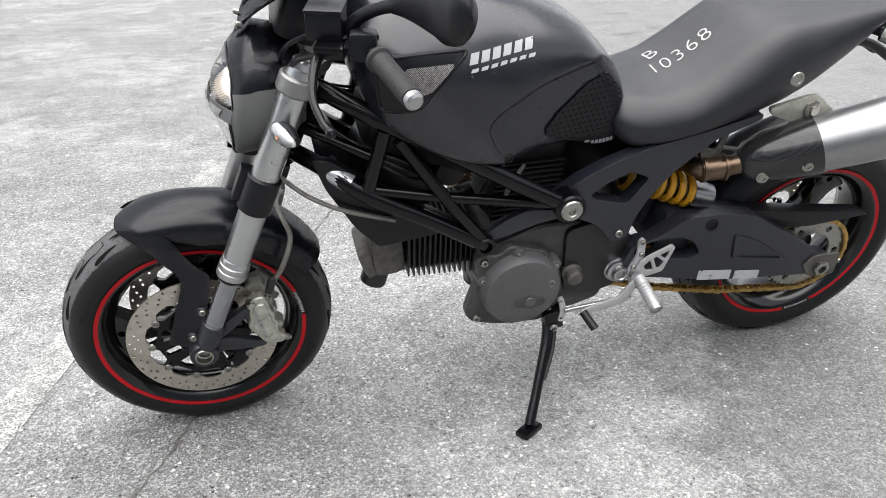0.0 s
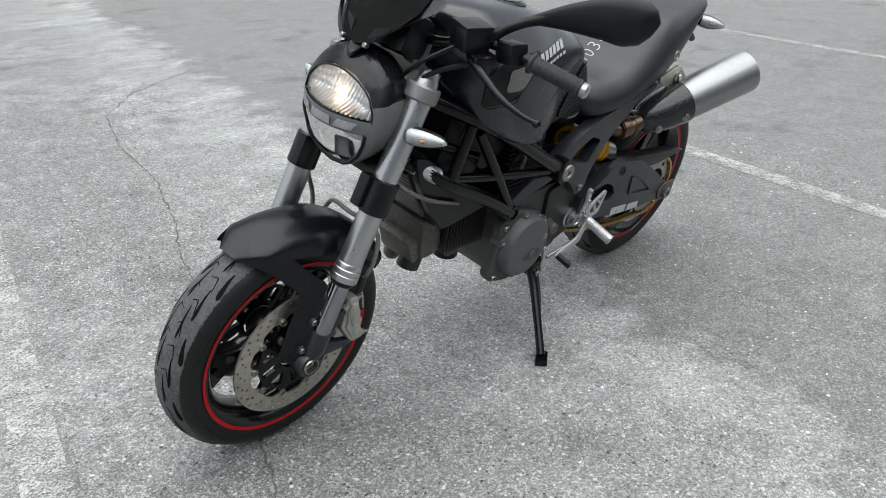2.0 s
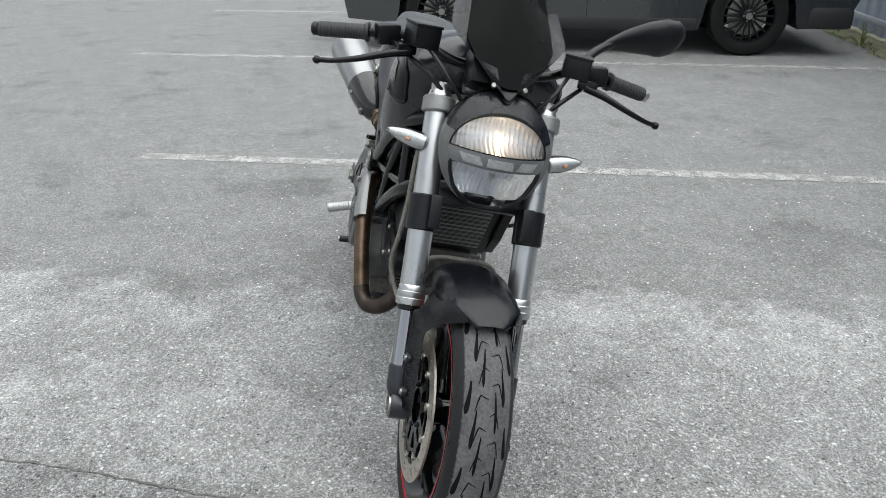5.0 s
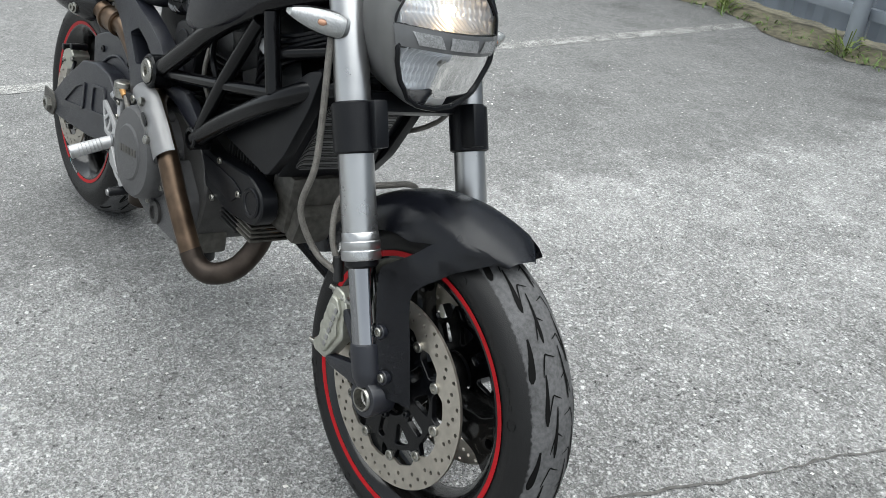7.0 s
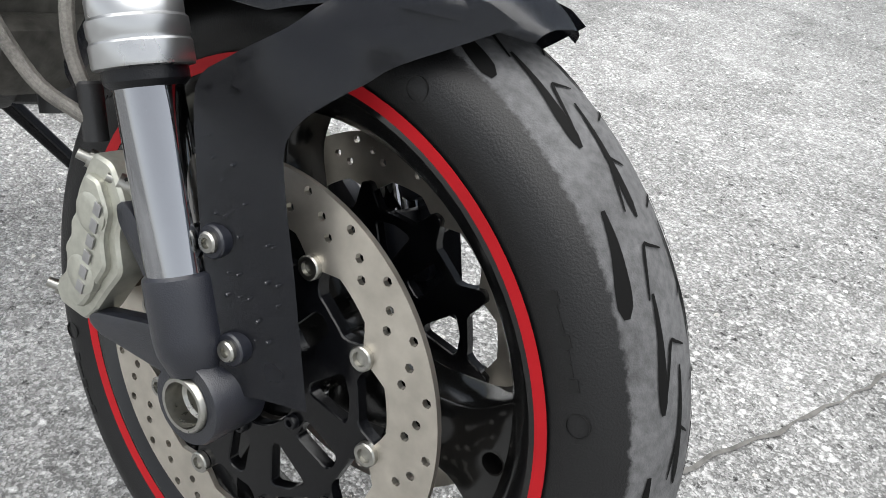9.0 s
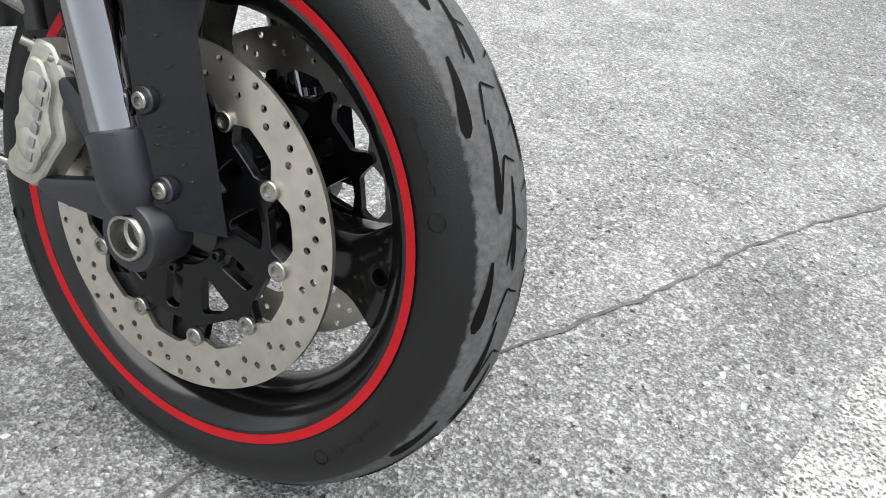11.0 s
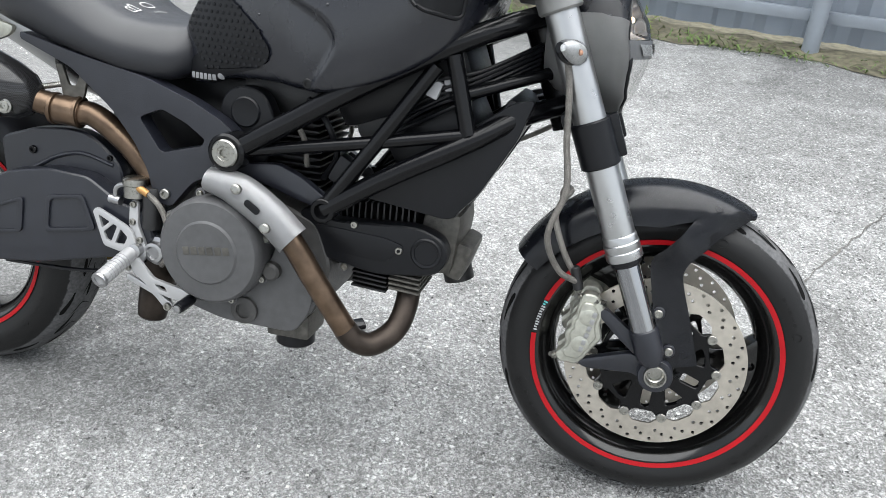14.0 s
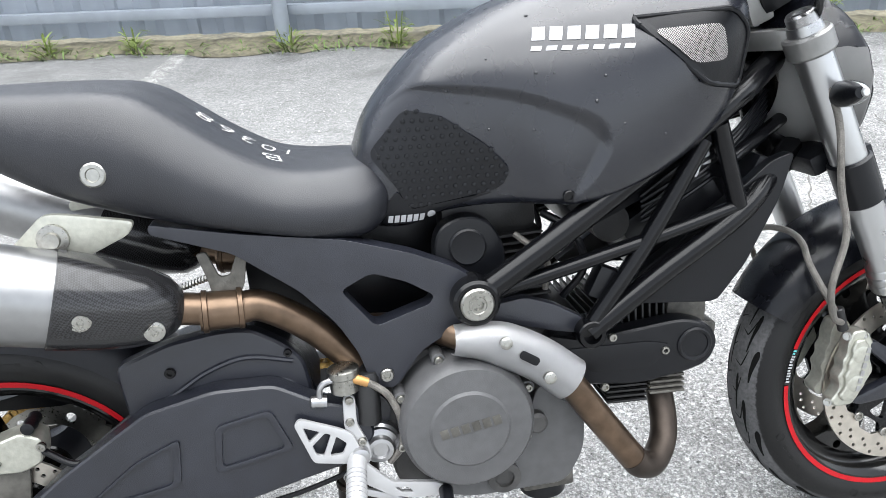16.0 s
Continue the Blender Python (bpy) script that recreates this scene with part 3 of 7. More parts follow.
part("steering_head", lathe([(0.036, 0), (0.036, 0.20)], (-0.205, 0, 0.685), FD, 28), M_SATIN, bike)

# front fender: an arched shell with pointed front and side legs
rings = []
for i in range(25):
    u = i / 24
    a = radians(149 - 84 * u)
    w = 0.070 + 0.010 * math.sin(math.pi * u) if u < 0.85 else 0.078 - 0.05 * ((u - 0.85) / 0.15) ** 1.6
    r0 = 0.318 + 0.006 * math.sin(math.pi * u) - 0.006 * u
    drop = 0.050 + 0.012 * math.sin(math.pi * u)
    drop += 0.010 * max(0, 1 - ((math.degrees(a) - 84) / 22) ** 2)
    if u > 0.62:
        drop *= 1 - 0.80 * ((u - 0.62) / 0.38)
    ring = []
    for j in range(15):
        v = -1 + j / 7
        y = w * math.sin(v * math.pi / 2) ** 1 if abs(v) < 1 else w * v
        r = r0 - drop * abs(v) ** 2.6
        ring.append(Vector((FA.x + r * math.cos(a), y, FA.z + r * math.sin(a))))
    rings.append(ring)
bm = skin(bmesh.new(), rings, closed=False)
bmesh.ops.solidify(bm, geom=bm.faces[:], thickness=0.003)
fen = part("front_fender", bm, M_MATTE, bike, "matte black front mudguard", True)
LEG_EDGES = (((0.014, 0.300), (0.071, 0.308)), ((0.003, 0.340), (0.057, 0.350)), ((-0.018, 0.395), (0.041, 0.398)), ((-0.030, 0.440), (0.026, 0.440)), ((-0.039, 0.492), (0.019, 0.470)),
             ((-0.018, 0.516), (0.028, 0.492)), ((0.006, 0.539), (0.056, 0.520)), ((0.020, 0.558), (0.068, 0.533)), ((0.044, 0.576), (0.092, 0.550)), ((0.080, 0.582), (0.112, 0.564)), ((0.108, 0.580), (0.124, 0.573)))
rear = cat_rom([Vector((p[0], 0, p[1])) for p, _ in LEG_EDGES], 4)
front = cat_rom([Vector((q[0], 0, q[1])) for _, q in LEG_EDGES], 4)
rings = []
for p, q in zip(rear, front):
    row = []
    for j in range(9):
        v = p.lerp(q, j / 8)
        u = min(1, max(0, (v.z - 0.475 - 0.03 * (1 - j / 8)) / 0.06))
        r = math.hypot(v.x - FA.x, v.z - FA.z)
        edge = 0.0822 - 0.0065 * max(0, (r - 0.262) / 0.02)
        edge = (edge + 0.002) * float(np.interp(math.degrees(math.atan2(v.z - FA.z, v.x - FA.x)), (63, 68, 78), (0.55, 0.72, 1.0)))
        flat = 0.119 - 0.021 * (j / 8) ** 0.7
        v.y = flat * (1 - u * u * (3 - 2 * u)) + edge * u * u * (3 - 2 * u)
        row.append(v)
    rings.append(row)
bm = skin(bmesh.new(), rings, closed=False)
bmesh.ops.solidify(bm, geom=bm.faces[:], thickness=0.004)
both("fender_leg", bm, M_MATTE, fen, "matte black fender stay", sharp=25)
M_RAIN = mat("rain_drop", (0.012, 0.013, 0.016), 0.06, var=0.05, spec=0.6)
rnd = random.Random(8)
for k in range(44):
    u_, z = rnd.random(), rnd.uniform(0.33, 0.47)
    j = int(np.argmin([abs(q.z - z) for q in rear]))
    p = rear[j].lerp(front[j], 0.12 + 0.76 * u_)
    y = 0.119 - 0.021 * (0.12 + 0.76 * u_) ** 0.7 + 0.0026
    r = rnd.uniform(0.0006, 0.0015)
    part("water_drop", lathe([(r, -0.003), (r, 0.0), (r * 0.7, r * 0.55), (r * 0.2, r * 0.7)], (p.x, rnd.choice((-1, -1, 1)) * y, p.z), (0, -1, 0), 8), M_RAIN, fen, "drop of rain water")
# ---- tank and seat ----
def body_loft(stations, n=6):
    """Stations (x, z bottom, z top, half-width low, half-width mid, half-width shoulder, height of mid 0..1, height of shoulder 0..1)."""
    full = list(zip(*[[v.x for v in cat_rom([Vector((s[k], 0, 0)) for s in stations], n)] for k in range(len(stations[0]))]))
    rings = []
    for x, zb, zt, wl, wm, ws, hm, hs in full:
        h = zt - zb
        half = cat_rom([Vector((q, z, 0)) for q, z in ((wl * 0.55, zb + 0.004), (wl, zb + 0.008), (wm, zb + h * hm), (ws, zb + h * hs), (ws * 0.55, zt - h * 0.03), (0, zt))], n)
        pts = [Vector((x, v.x, v.y)) for v in half]
        rings.append(pts + [Vector((x, -p.y, p.z)) for p in pts[-2::-1]])
    return skin(bmesh.new(), rings)


tank_st = [(-0.928, 0.705, 0.775, 0.05, 0.058, 0.045, 0.5, 0.80), (-0.915, 0.698, 0.805, 0.085, 0.092, 0.075, 0.5, 0.82), (-0.895, 0.693, 0.847, 0.105, 0.112, 0.090, 0.5, 0.82),
           (-0.855, 0.694, 0.895, 0.118, 0.128, 0.110, 0.5, 0.84), (-0.80, 0.712, 0.942, 0.130, 0.142, 0.128, 0.5, 0.84), (-0.72, 0.717, 0.980, 0.150, 0.166, 0.142, 0.5, 0.82),
           (-0.64, 0.712, 1.004, 0.182, 0.190, 0.155, 0.45, 0.80), (-0.57, 0.722, 1.020, 0.190, 0.201, 0.165, 0.5, 0.80), (-0.50, 0.748, 1.030, 0.190, 0.206, 0.172, 0.5, 0.78),
           (-0.44, 0.780, 1.036, 0.180, 0.203, 0.172, 0.5, 0.76), (-0.395, 0.812, 1.034, 0.160, 0.190, 0.160, 0.5, 0.76), (-0.365, 0.850, 1.025, 0.125, 0.160, 0.13, 0.5, 0.76), (-0.345, 0.89, 1.010, 0.07, 0.10, 0.08, 0.5, 0.8)]
KNEE = rounded([(-0.935, 0.800), (-0.880, 0.862), (-0.838, 0.894), (-0.760, 0.885), (-0.693, 0.872), (-0.602, 0.832), (-0.580, 0.803), (-0.597, 0.765), (-0.650, 0.690), (-0.935, 0.650)], 0.03, 5)


def inset(poly, x, z):
    """How deep a point lies inside an outline; negative outside."""
    best, inside = 9.0, False
    for (xa, za), (xb, zb) in zip(poly, poly[1:] + poly[:1]):
        if (za > z) != (zb > z) and x < (xb - xa) * (z - za) / (zb - za) + xa:
            inside = not inside
        k = max(0.0, min(1.0, ((x - xa) * (xb - xa) + (z - za) * (zb - za)) / max(1e-12, (xb - xa) ** 2 + (zb - za) ** 2)))
        best = min(best, math.hypot(x - xa - k * (xb - xa), z - za - k * (zb - za)))
    return best if inside else -best


bm = body_loft(tank_st, 16)
for v in bm.verts:
    # knee recess with a crisp upper edge
    x, z = v.co.x, v.co.z
    e = inset(KNEE, x, z)
    v.co.y *= 1 - 0.060 * max(0.0, min(1.0, e / 0.006))
from mathutils.bvhtree import BVHTree
TANK = BVHTree.FromBMesh(bm)
tank = part("fuel_tank", bm, M_MATTE, bike, "matte black fuel tank with white badges", sharp=60)


def on(tree, p, d, lift=0.0012):
    """Lays a point on a surface along d."""
    hit = tree.ray_cast(Vector(p) - Vector(d) * 0.5, Vector(d))
    return hit[0] - Vector(d) * lift if hit[0] else None


def decal(name, tree, quads, d, material, parent, label, lift=0.0012, cuts=3):
    """Flat shapes (x, z) or (x, y) wrapped onto a surface."""
    bm = bmesh.new()
    for q in quads:
        vs = [bm.verts.new(p) for p in q]
        bm.faces.new(vs)
    bmesh.ops.triangulate(bm, faces=[f for f in bm.faces if len(f.verts) > 4])
    bmesh.ops.subdivide_edges(bm, edges=bm.edges[:], cuts=cuts, use_grid_fill=True)
    for v in list(bm.verts):
        p = on(tree, v.co, d, lift)
        if p is None:
            bm.verts.remove(v)
        else:
            v.co = p
    if not bm.faces:
        bm.free()
        return None
    return part(name, bm, material, parent, label)


def blocks(x0, x1, z0, z1, n, gap, slant, y=0.0):
    out = []
    w = (x1 - x0) / n
    for i in range(n):
        a, b = x0 + i * w, x0 + (i + 1) * w - gap
        out.append([(a, y, z0), (b, y, z0), (b + slant, y, z1), (a + slant, y, z1)])
    return out


for s in (-1, 1):
    sx = 0.010 * -s
    tilt = -0.055
    qs = blocks(-0.672, -0.538, 0.933, 0.950, 6, 0.006, sx * 0.5) + blocks(-0.676, -0.540, 0.920, 0.926, 7, 0.006, sx * 0.3)
    qs = [[(x, y, z + tilt * (x + 0.60)) for x, y, z in q] for q in qs]
    for q in qs:
        decal("badge_bar", TANK, [q], (0, -s, 0), M_WHITE, tank, "white badge bar")
    # side intake with grille
    frame_q = rounded([(-0.545, 0.955), (-0.405, 0.955), (-0.378, 0.925), (-0.388, 0.850), (-0.450, 0.862)], 0.015)
    decal("intake_frame", TANK, [[(x, 0, z) for x, z in frame_q]], (0, -s, 0), M_PLASTIC, tank, "black intake surround", 0.003)
    lip = [on(TANK, (x, 0, z), (0, -s, 0), 0.003) for x, z in frame_q]
    lip = [p for p in lip if p]
    part("intake_lip", tube(lip + lip[:1], 0.0038, 8, 2), M_PLASTIC, tank, "raised black intake lip")
    grille = rounded([(-0.520, 0.938), (-0.425, 0.938), (-0.418, 0.890), (-0.468, 0.890)], 0.012)
    decal("intake_grille", TANK, [[(x, 0, z) for x, z in grille]], (0, -s, 0), M_MESH, tank, "perforated silver intake grille", 0.0045)
    # rubber knee pad with studs
    pad = rounded([(-0.848, 0.862), (-0.800, 0.850), (-0.742, 0.805), (-0.712, 0.768), (-0.728, 0.742), (-0.800, 0.730), (-0.852, 0.722), (-0.868, 0.755), (-0.902, 0.802)], 0.014)
    pd = decal("knee_pad", TANK, [[(x, 0, z) for x, z in pad]], (0, -s, 0), M_PLASTIC, tank, "black studded rubber knee pad", 0.004, 4)
    low = rounded([(-0.868, 0.750), (-0.850, 0.722), (-0.735, 0.738), (-0.790, 0.722), (-0.850, 0.700), (-0.915, 0.700)], 0.006)
    decal("pad_base", TANK, [[(x, 0, z) for x, z in low]], (0, -s, 0), M_PLASTIC, tank, "black rubber pad base", 0.0035, 4)
    decal("pad_mark", TANK, blocks(-0.885, -0.832, 0.7035, 0.7145, 6, 0.0022, 0.002) + [[(x, 0, z) for x, z in circle(-0.823, 0.712, 0.006, 10)]], (0, -s, 0), M_WHITE, tank, "small white bars", 0.0052, 1)
    bm = bmesh.new()
    for i in range(16):
        for j in range(12):
            x, z = -0.90 + i * 0.0125 + (j % 2) * 0.006, 0.728 + j * 0.0118
            k, inside = len(pad), False
            for a in range(k):
                (xa, za), (xb, zb) = pad[a], pad[(a + 1) % k]
                if (za > z) != (zb > z) and x < (xb - xa) * (z - za) / (zb - za) + xa:
                    inside = not inside
            p = on(TANK, (x, 0, z), (0, -s, 0), 0.004) if inside else None
            if p:
                lathe([(0.0034, -0.001), (0.003, 0.0016), (0.0015, 0.002)], p, (0, s, 0), 8, bm)
    part("stud", bm, M_PLASTIC, pd, "rows of small rubber studs")
    bolt(tank, on(TANK, (-0.637, 0, 0.725), (0, -s, 0)), (0, s, 0), 0.009, 0.004, M_SATIN)
rnd = random.Random(21)
for k in range(46):
    sd_ = rnd.choice((-1, 1))
    x, z = rnd.uniform(-0.84, -0.42), rnd.uniform(0.80, 0.97)
    p = on(TANK, (x, 0, z), (0, -sd_, 0), 0.0)
    if p:
        r = rnd.uniform(0.0011, 0.0027)
        part("water_drop", lathe([(r, -0.0005), (r * 0.92, r * 0.35), (r * 0.6, r * 0.62), (r * 0.2, r * 0.72)], p, (0, sd_, 0.25), 9), M_RAIN, tank, "drop of rain water")
fc = part("filler_cap", lathe([(0.062, -0.02), (0.062, 0.004), (0.056, 0.008), (0.03, 0.010)], (-0.60, 0, 1.008), (-0.12, 0, 1), 40), M_SATIN, tank, "black flush filler cap")
part("cap_ring", lathe([(0.048, 0), (0.048, 0.003), (0.032, 0.003), (0.032, 0)], (-0.601, 0, 1.0175), (-0.12, 0, 1), 40), M_WHITE, fc, "white ring decal")

seat_st = [(-0.868, 0.728, 0.772, 0.070, 0.08, 0.06, 0.5, 0.85), (-0.885, 0.708, 0.790, 0.108, 0.118, 0.09, 0.5, 0.85), (-0.92, 0.692, 0.795, 0.135, 0.146, 0.11, 0.5, 0.88), (-0.98, 0.698, 0.797, 0.150, 0.160, 0.125, 0.5, 0.9),
           (-1.035, 0.712, 0.810, 0.158, 0.166, 0.130, 0.5, 0.9), (-1.094, 0.728, 0.846, 0.160, 0.168, 0.132, 0.5, 0.9), (-1.145, 0.742, 0.886, 0.158, 0.168, 0.130, 0.5, 0.9), (-1.19, 0.756, 0.918, 0.154, 0.166, 0.13, 0.5, 0.9),
           (-1.24, 0.772, 0.933, 0.148, 0.160, 0.128, 0.5, 0.9), (-1.32, 0.802, 0.939, 0.130, 0.143, 0.118, 0.5, 0.88), (-1.42, 0.858, 0.943, 0.105, 0.116, 0.10, 0.5, 0.88), (-1.50, 0.908, 0.944, 0.08, 0.09, 0.08, 0.5, 0.85), (-1.545, 0.930, 0.943, 0.05, 0.055, 0.05, 0.5, 0.8)]
bm = body_loft(seat_st)
SEAT = BVHTree.FromBMesh(bm)
seat = part("seat", bm, M_SEAT, bike, "black vinyl saddle with chalk writing", sharp=70)
for s in (-1, 1):
    p = on(SEAT, (-1.250, 0, 0.829), (0, -s, 0), 0.0)
    part("seat_button", lathe([(0.016, -0.004), (0.016, 0.003), (0.014, 0.005), (0.009, 0.005), (0.008, 0.003), (0.003, 0.003)], p, (0, s, 0.1), 24), M_STEEL, seat, "steel seat button")


def chalk(text, at, size, angle, squeeze=0.8):
    """Hand-written chalk characters laid on the saddle."""
    cu = bpy.data.curves.new("chalk_mark", "FONT")
    cu.body, cu.size, cu.offset, cu.resolution_u, cu.space_character = text, 1.0, -0.018, 3, 1.15
    tmp = new("tmp", cu)
    me = bpy.data.meshes.new_from_object(tmp)
    bpy.data.objects.remove(tmp)
    b = bmesh.new()
    b.from_mesh(me)
    bmesh.ops.subdivide_edges(b, edges=[e for e in b.edges if e.calc_length() > 0.15], cuts=2)
    ca, sa = math.cos(radians(angle)), math.sin(radians(angle))
    for v in list(b.verts):
        u, w = v.co.x * size * squeeze, v.co.y * size
        u += w * 0.12
        x, y = at[0] + u * ca - w * sa, at[1] + u * sa + w * ca
        p = on(SEAT, (x, y, 0.9), (0, 0, -1), 0.0015)
        if p:
            v.co = p
        else:
            b.verts.remove(v)
    return part("chalk_mark", b, M_CHALK, seat, "white hand-written chalk number")


chalk("10368", (-1.000, 0.022), 0.060, 184)
chalk("B", (-1.020, -0.040), 0.048, 196, 1.2)

# tail light, signals and plate bracket
tl = part("tail_unit", box((-1.53, 0, 0.905), (0.06, 0.13, 0.035), 0.008, (0, 18, 0)), M_PLASTIC, bike, "black tail unit under the saddle")
part("tail_lens", box((-1.555, 0, 0.905), (0.03, 0.11, 0.03), 0.008, (0, 18, 0)), M_TAILRED, tl, "red tail light lens")
bm = tube([(-1.44, 0.05, 0.86), (-1.52, 0.04, 0.835), (-1.60, 0.03, 0.79)], 0.011)
tube([(-1.44, -0.05, 0.86), (-1.52, -0.04, 0.835), (-1.60, -0.03, 0.79)], 0.011, bm=bm)
part("plate_bracket", bm, M_PLASTIC, tl)


def signal(at, tip, parent_label, steered):
    """A leaf-shaped turn signal with a clear lens and an amber bulb."""
    a, t = Vector(at), Vector(tip)
    d = (t - a)
    L_ = d.length
    bm = bmesh.new()
    dn = d.normalized()
    up = Vector((0, 0, 1))
    up = (up - dn * up.dot(dn)).normalized()
    side = dn.cross(up)
    def rings(k0, k1, off, sc):
        out = []
        for i in range(10):
            u = k0 + (k1 - k0) * i / 9
            w = (math.sin(math.pi * min(1, (u * 0.93 + 0.07))) ** 0.7) * sc
            out.append([a + dn * (u * L_) + up * (0.0195 * w * math.cos(q)) + side * (0.0165 * w * math.sin(q) + off) for q in (math.tau * j / 14 for j in range(14))])
        return out
    skin(bm, rings(0.28, 0.97, 0, 1.0))
    body = part("turn_signal", skin(bmesh.new(), rings(0.27, 0.90, -0.007 if dn.y > 0 else 0.007, 0.98)), M_PLASTIC, bike, parent_label, steered)
    part("signal_lens", bm, M_CLEAR, body, "clear signal lens")
    part("signal_reflector", skin(bmesh.new(), rings(0.32, 0.93, 0.0, 0.88)), M_SIGNAL, body)
    part("signal_bulb", lathe([(0.002, -0.008), (0.005, -0.004), (0.005, 0.002), (0.003, 0.006)], a + dn * (0.6 * L_) + side * (0.012 if dn.y > 0 else -0.012), dn, 12), M_AMBER, body, "amber bulb")
    part("signal_stalk", tube([a, a + dn * (0.3 * L_)], 0.009), M_PLASTIC, body)
    return body


for s in (-1, 1):
    signal((-0.195, s * 0.100, 0.808), (-0.228, s * 0.228, 0.828), "clear front turn signal on a black stalk", True)
    signal((-1.47, s * 0.06, 0.885), (-1.535, s * 0.155, 0.875), "rear turn signal on a black stalk", False)

# ---- frame ----
for s in (-1, 1):
    fr = part("frame_rail", tube([(-0.775, s * 0.165, 0.592), (-0.65, s * 0.168, 0.668), (-0.53, s * 0.165, 0.742), (-0.38, s * 0.138, 0.822), (-0.25, s * 0.05, 0.875)], 0.0185, 16), M_SATIN, bike, "black steel trellis frame rail")
    part("lower_rail", tube([(-0.607, s * 0.152, 0.507), (-0.50, s * 0.15, 0.577), (-0.364, s * 0.140, 0.655), (-0.29, s * 0.10, 0.700), (-0.215, s * 0.035, 0.725)], 0.0175, 16), M_SATIN, fr)
    part("cross_tube", tube([(-0.755, s * 0.160, 0.594), (-0.519, s * 0.155, 0.638), (-0.366, s * 0.142, 0.668)], 0.0115, 12), M_SATIN, fr)
    part("cross_tube", tube([(-0.602, s * 0.152, 0.520), (-0.518, s * 0.158, 0.637), (-0.425, s * 0.150, 0.775)], 0.0135, 12), M_SATIN, fr)
    part("cross_tube", tube([(-0.400, s * 0.145, 0.795), (-0.366, s * 0.142, 0.668)], 0.0145, 12), M_SATIN, fr)
    part("cross_tube", tube([(-0.40, s * 0.140, 0.725), (-0.25, s * 0.06, 0.775)], 0.011, 12), M_SATIN, fr)
    part("rail_end", lathe([(0.022, -0.02), (0.022, 0.016), (0.020, 0.018), (0.014, 0.018), (0.013, 0.004)], (-0.607, s * 0.150, 0.507), (0, s, 0), 24), M_SATIN, fr)
    bo = part("pivot_boss", lathe([(0.034, -0.04), (0.034, 0.002), (0.030, 0.006), (0.026, 0.006), (0.026, 0.0)], (-0.780, s * 0.182, 0.591), (0, s, 0), 32), M_SATIN, fr)
    part("pivot_bolt", lathe([(0.0245, 0), (0.0245, 0.007), (0.022, 0.010), (0.013, 0.010), (0.012, 0.0085), (0.0085, 0.0085), (0.008, 0.003), (0.001, 0.003)], (-0.780, s * 0.183, 0.591), (0, s, 0), 28), M_STEEL, bo, "large zinc pivot bolt")
    out = rounded([(-0.755, 0.600), (-0.80, 0.638), (-0.86, 0.668), (-0.95, 0.700), (-1.09, 0.728), (-1.20, 0.755), (-1.20, 0.742), (-1.10, 0.702), (-1.02, 0.636), (-0.975, 0.580), (-0.950, 0.530), (-0.938, 0.478), (-0.905, 0.468), (-0.862, 0.520), (-0.80, 0.552), (-0.760, 0.565)], 0.012)
    hole = rounded([(-0.965, 0.628), (-0.920, 0.648), (-0.872, 0.628), (-0.835, 0.602), (-0.842, 0.590), (-0.922, 0.568)], 0.010)
    sf = part("subframe_plate", prism(out, s * 0.122, s * 0.156, 0.006, [hole], 3), M_SWING, bike, "black cast alloy subframe plate")
    bolt(sf, (-0.915, s * 0.156, 0.492), (0, s, 0), 0.010, 0.006)
    arm = rounded([(-0.79, 0.565), (-0.70, 0.574), (-0.655, 0.556), (-0.607, 0.524), (-0.605, 0.500), (-0.655, 0.512), (-0.73, 0.536), (-0.79, 0.545)], 0.01)
    part("engine_hanger", prism(arm, s * 0.125, s * 0.145, 0.004), M_SWING, sf)
    # swingarm side
    so = rounded([(-1.515, 0.335), (-1.475, 0.345), (-1.385, 0.412), (-1.255, 0.490), (-1.160, 0.508), (-1.076, 0.503), (-1.010, 0.462), (-0.955, 0.450), (-0.94, 0.40), (-0.975, 0.36), (-1.05, 0.345), (-1.196, 0.312), (-1.444, 0.288), (-1.515, 0.285)], 0.014)
    slot_ = [rounded([(-0.962, 0.425), (-0.966, 0.448), (-1.010, 0.456), (-1.075, 0.458), (-1.112, 0.440), (-1.135, 0.404), (-1.112, 0.391), (-1.007, 0.410)], 0.008)] if s > 0 else []
    sw = part("swingarm_side", prism(so, s * 0.118, s * 0.158, 0.006 if slot_ else 0.008, slot_, segs=3), M_SWING, bike, "dark grey cast swingarm")
    r1 = rounded([(-1.385, 0.345), (-1.28, 0.420), (-1.215, 0.446), (-1.225, 0.372)], 0.012)
    r2 = rounded([(-1.175, 0.380), (-1.165, 0.455), (-1.085, 0.468), (-1.06, 0.40)], 0.012)
    for q in ((r1, r2) if s < 0 else (r1,)):
        rib = [(x + (sum(p[0] for p in q) / len(q) - x) * 0.20, z + (sum(p[1] for p in q) / len(q) - z) * 0.20) for x, z in q]
        part("rib", prism(q, s * 0.157, s * 0.1625, 0.0024, [rib]), M_SWING, sw)
    part("axle_plate", prism(rounded([(-1.535, 0.345), (-1.46, 0.345), (-1.435, 0.318), (-1.46, 0.282), (-1.535, 0.278)], 0.01), s * 0.156, s * 0.163, 0.002), M_ALLOY, sw, "raw alloy chain adjuster plate")
    part("axle_nut", lathe([(0.021, 0), (0.021, 0.012), (0.017, 0.014), (0.012, 0.014), (0.011, 0.002)], (-1.485, s * 0.162, 0.309), (0, s, 0), 6), M_STEEL, sw, "steel axle nut")
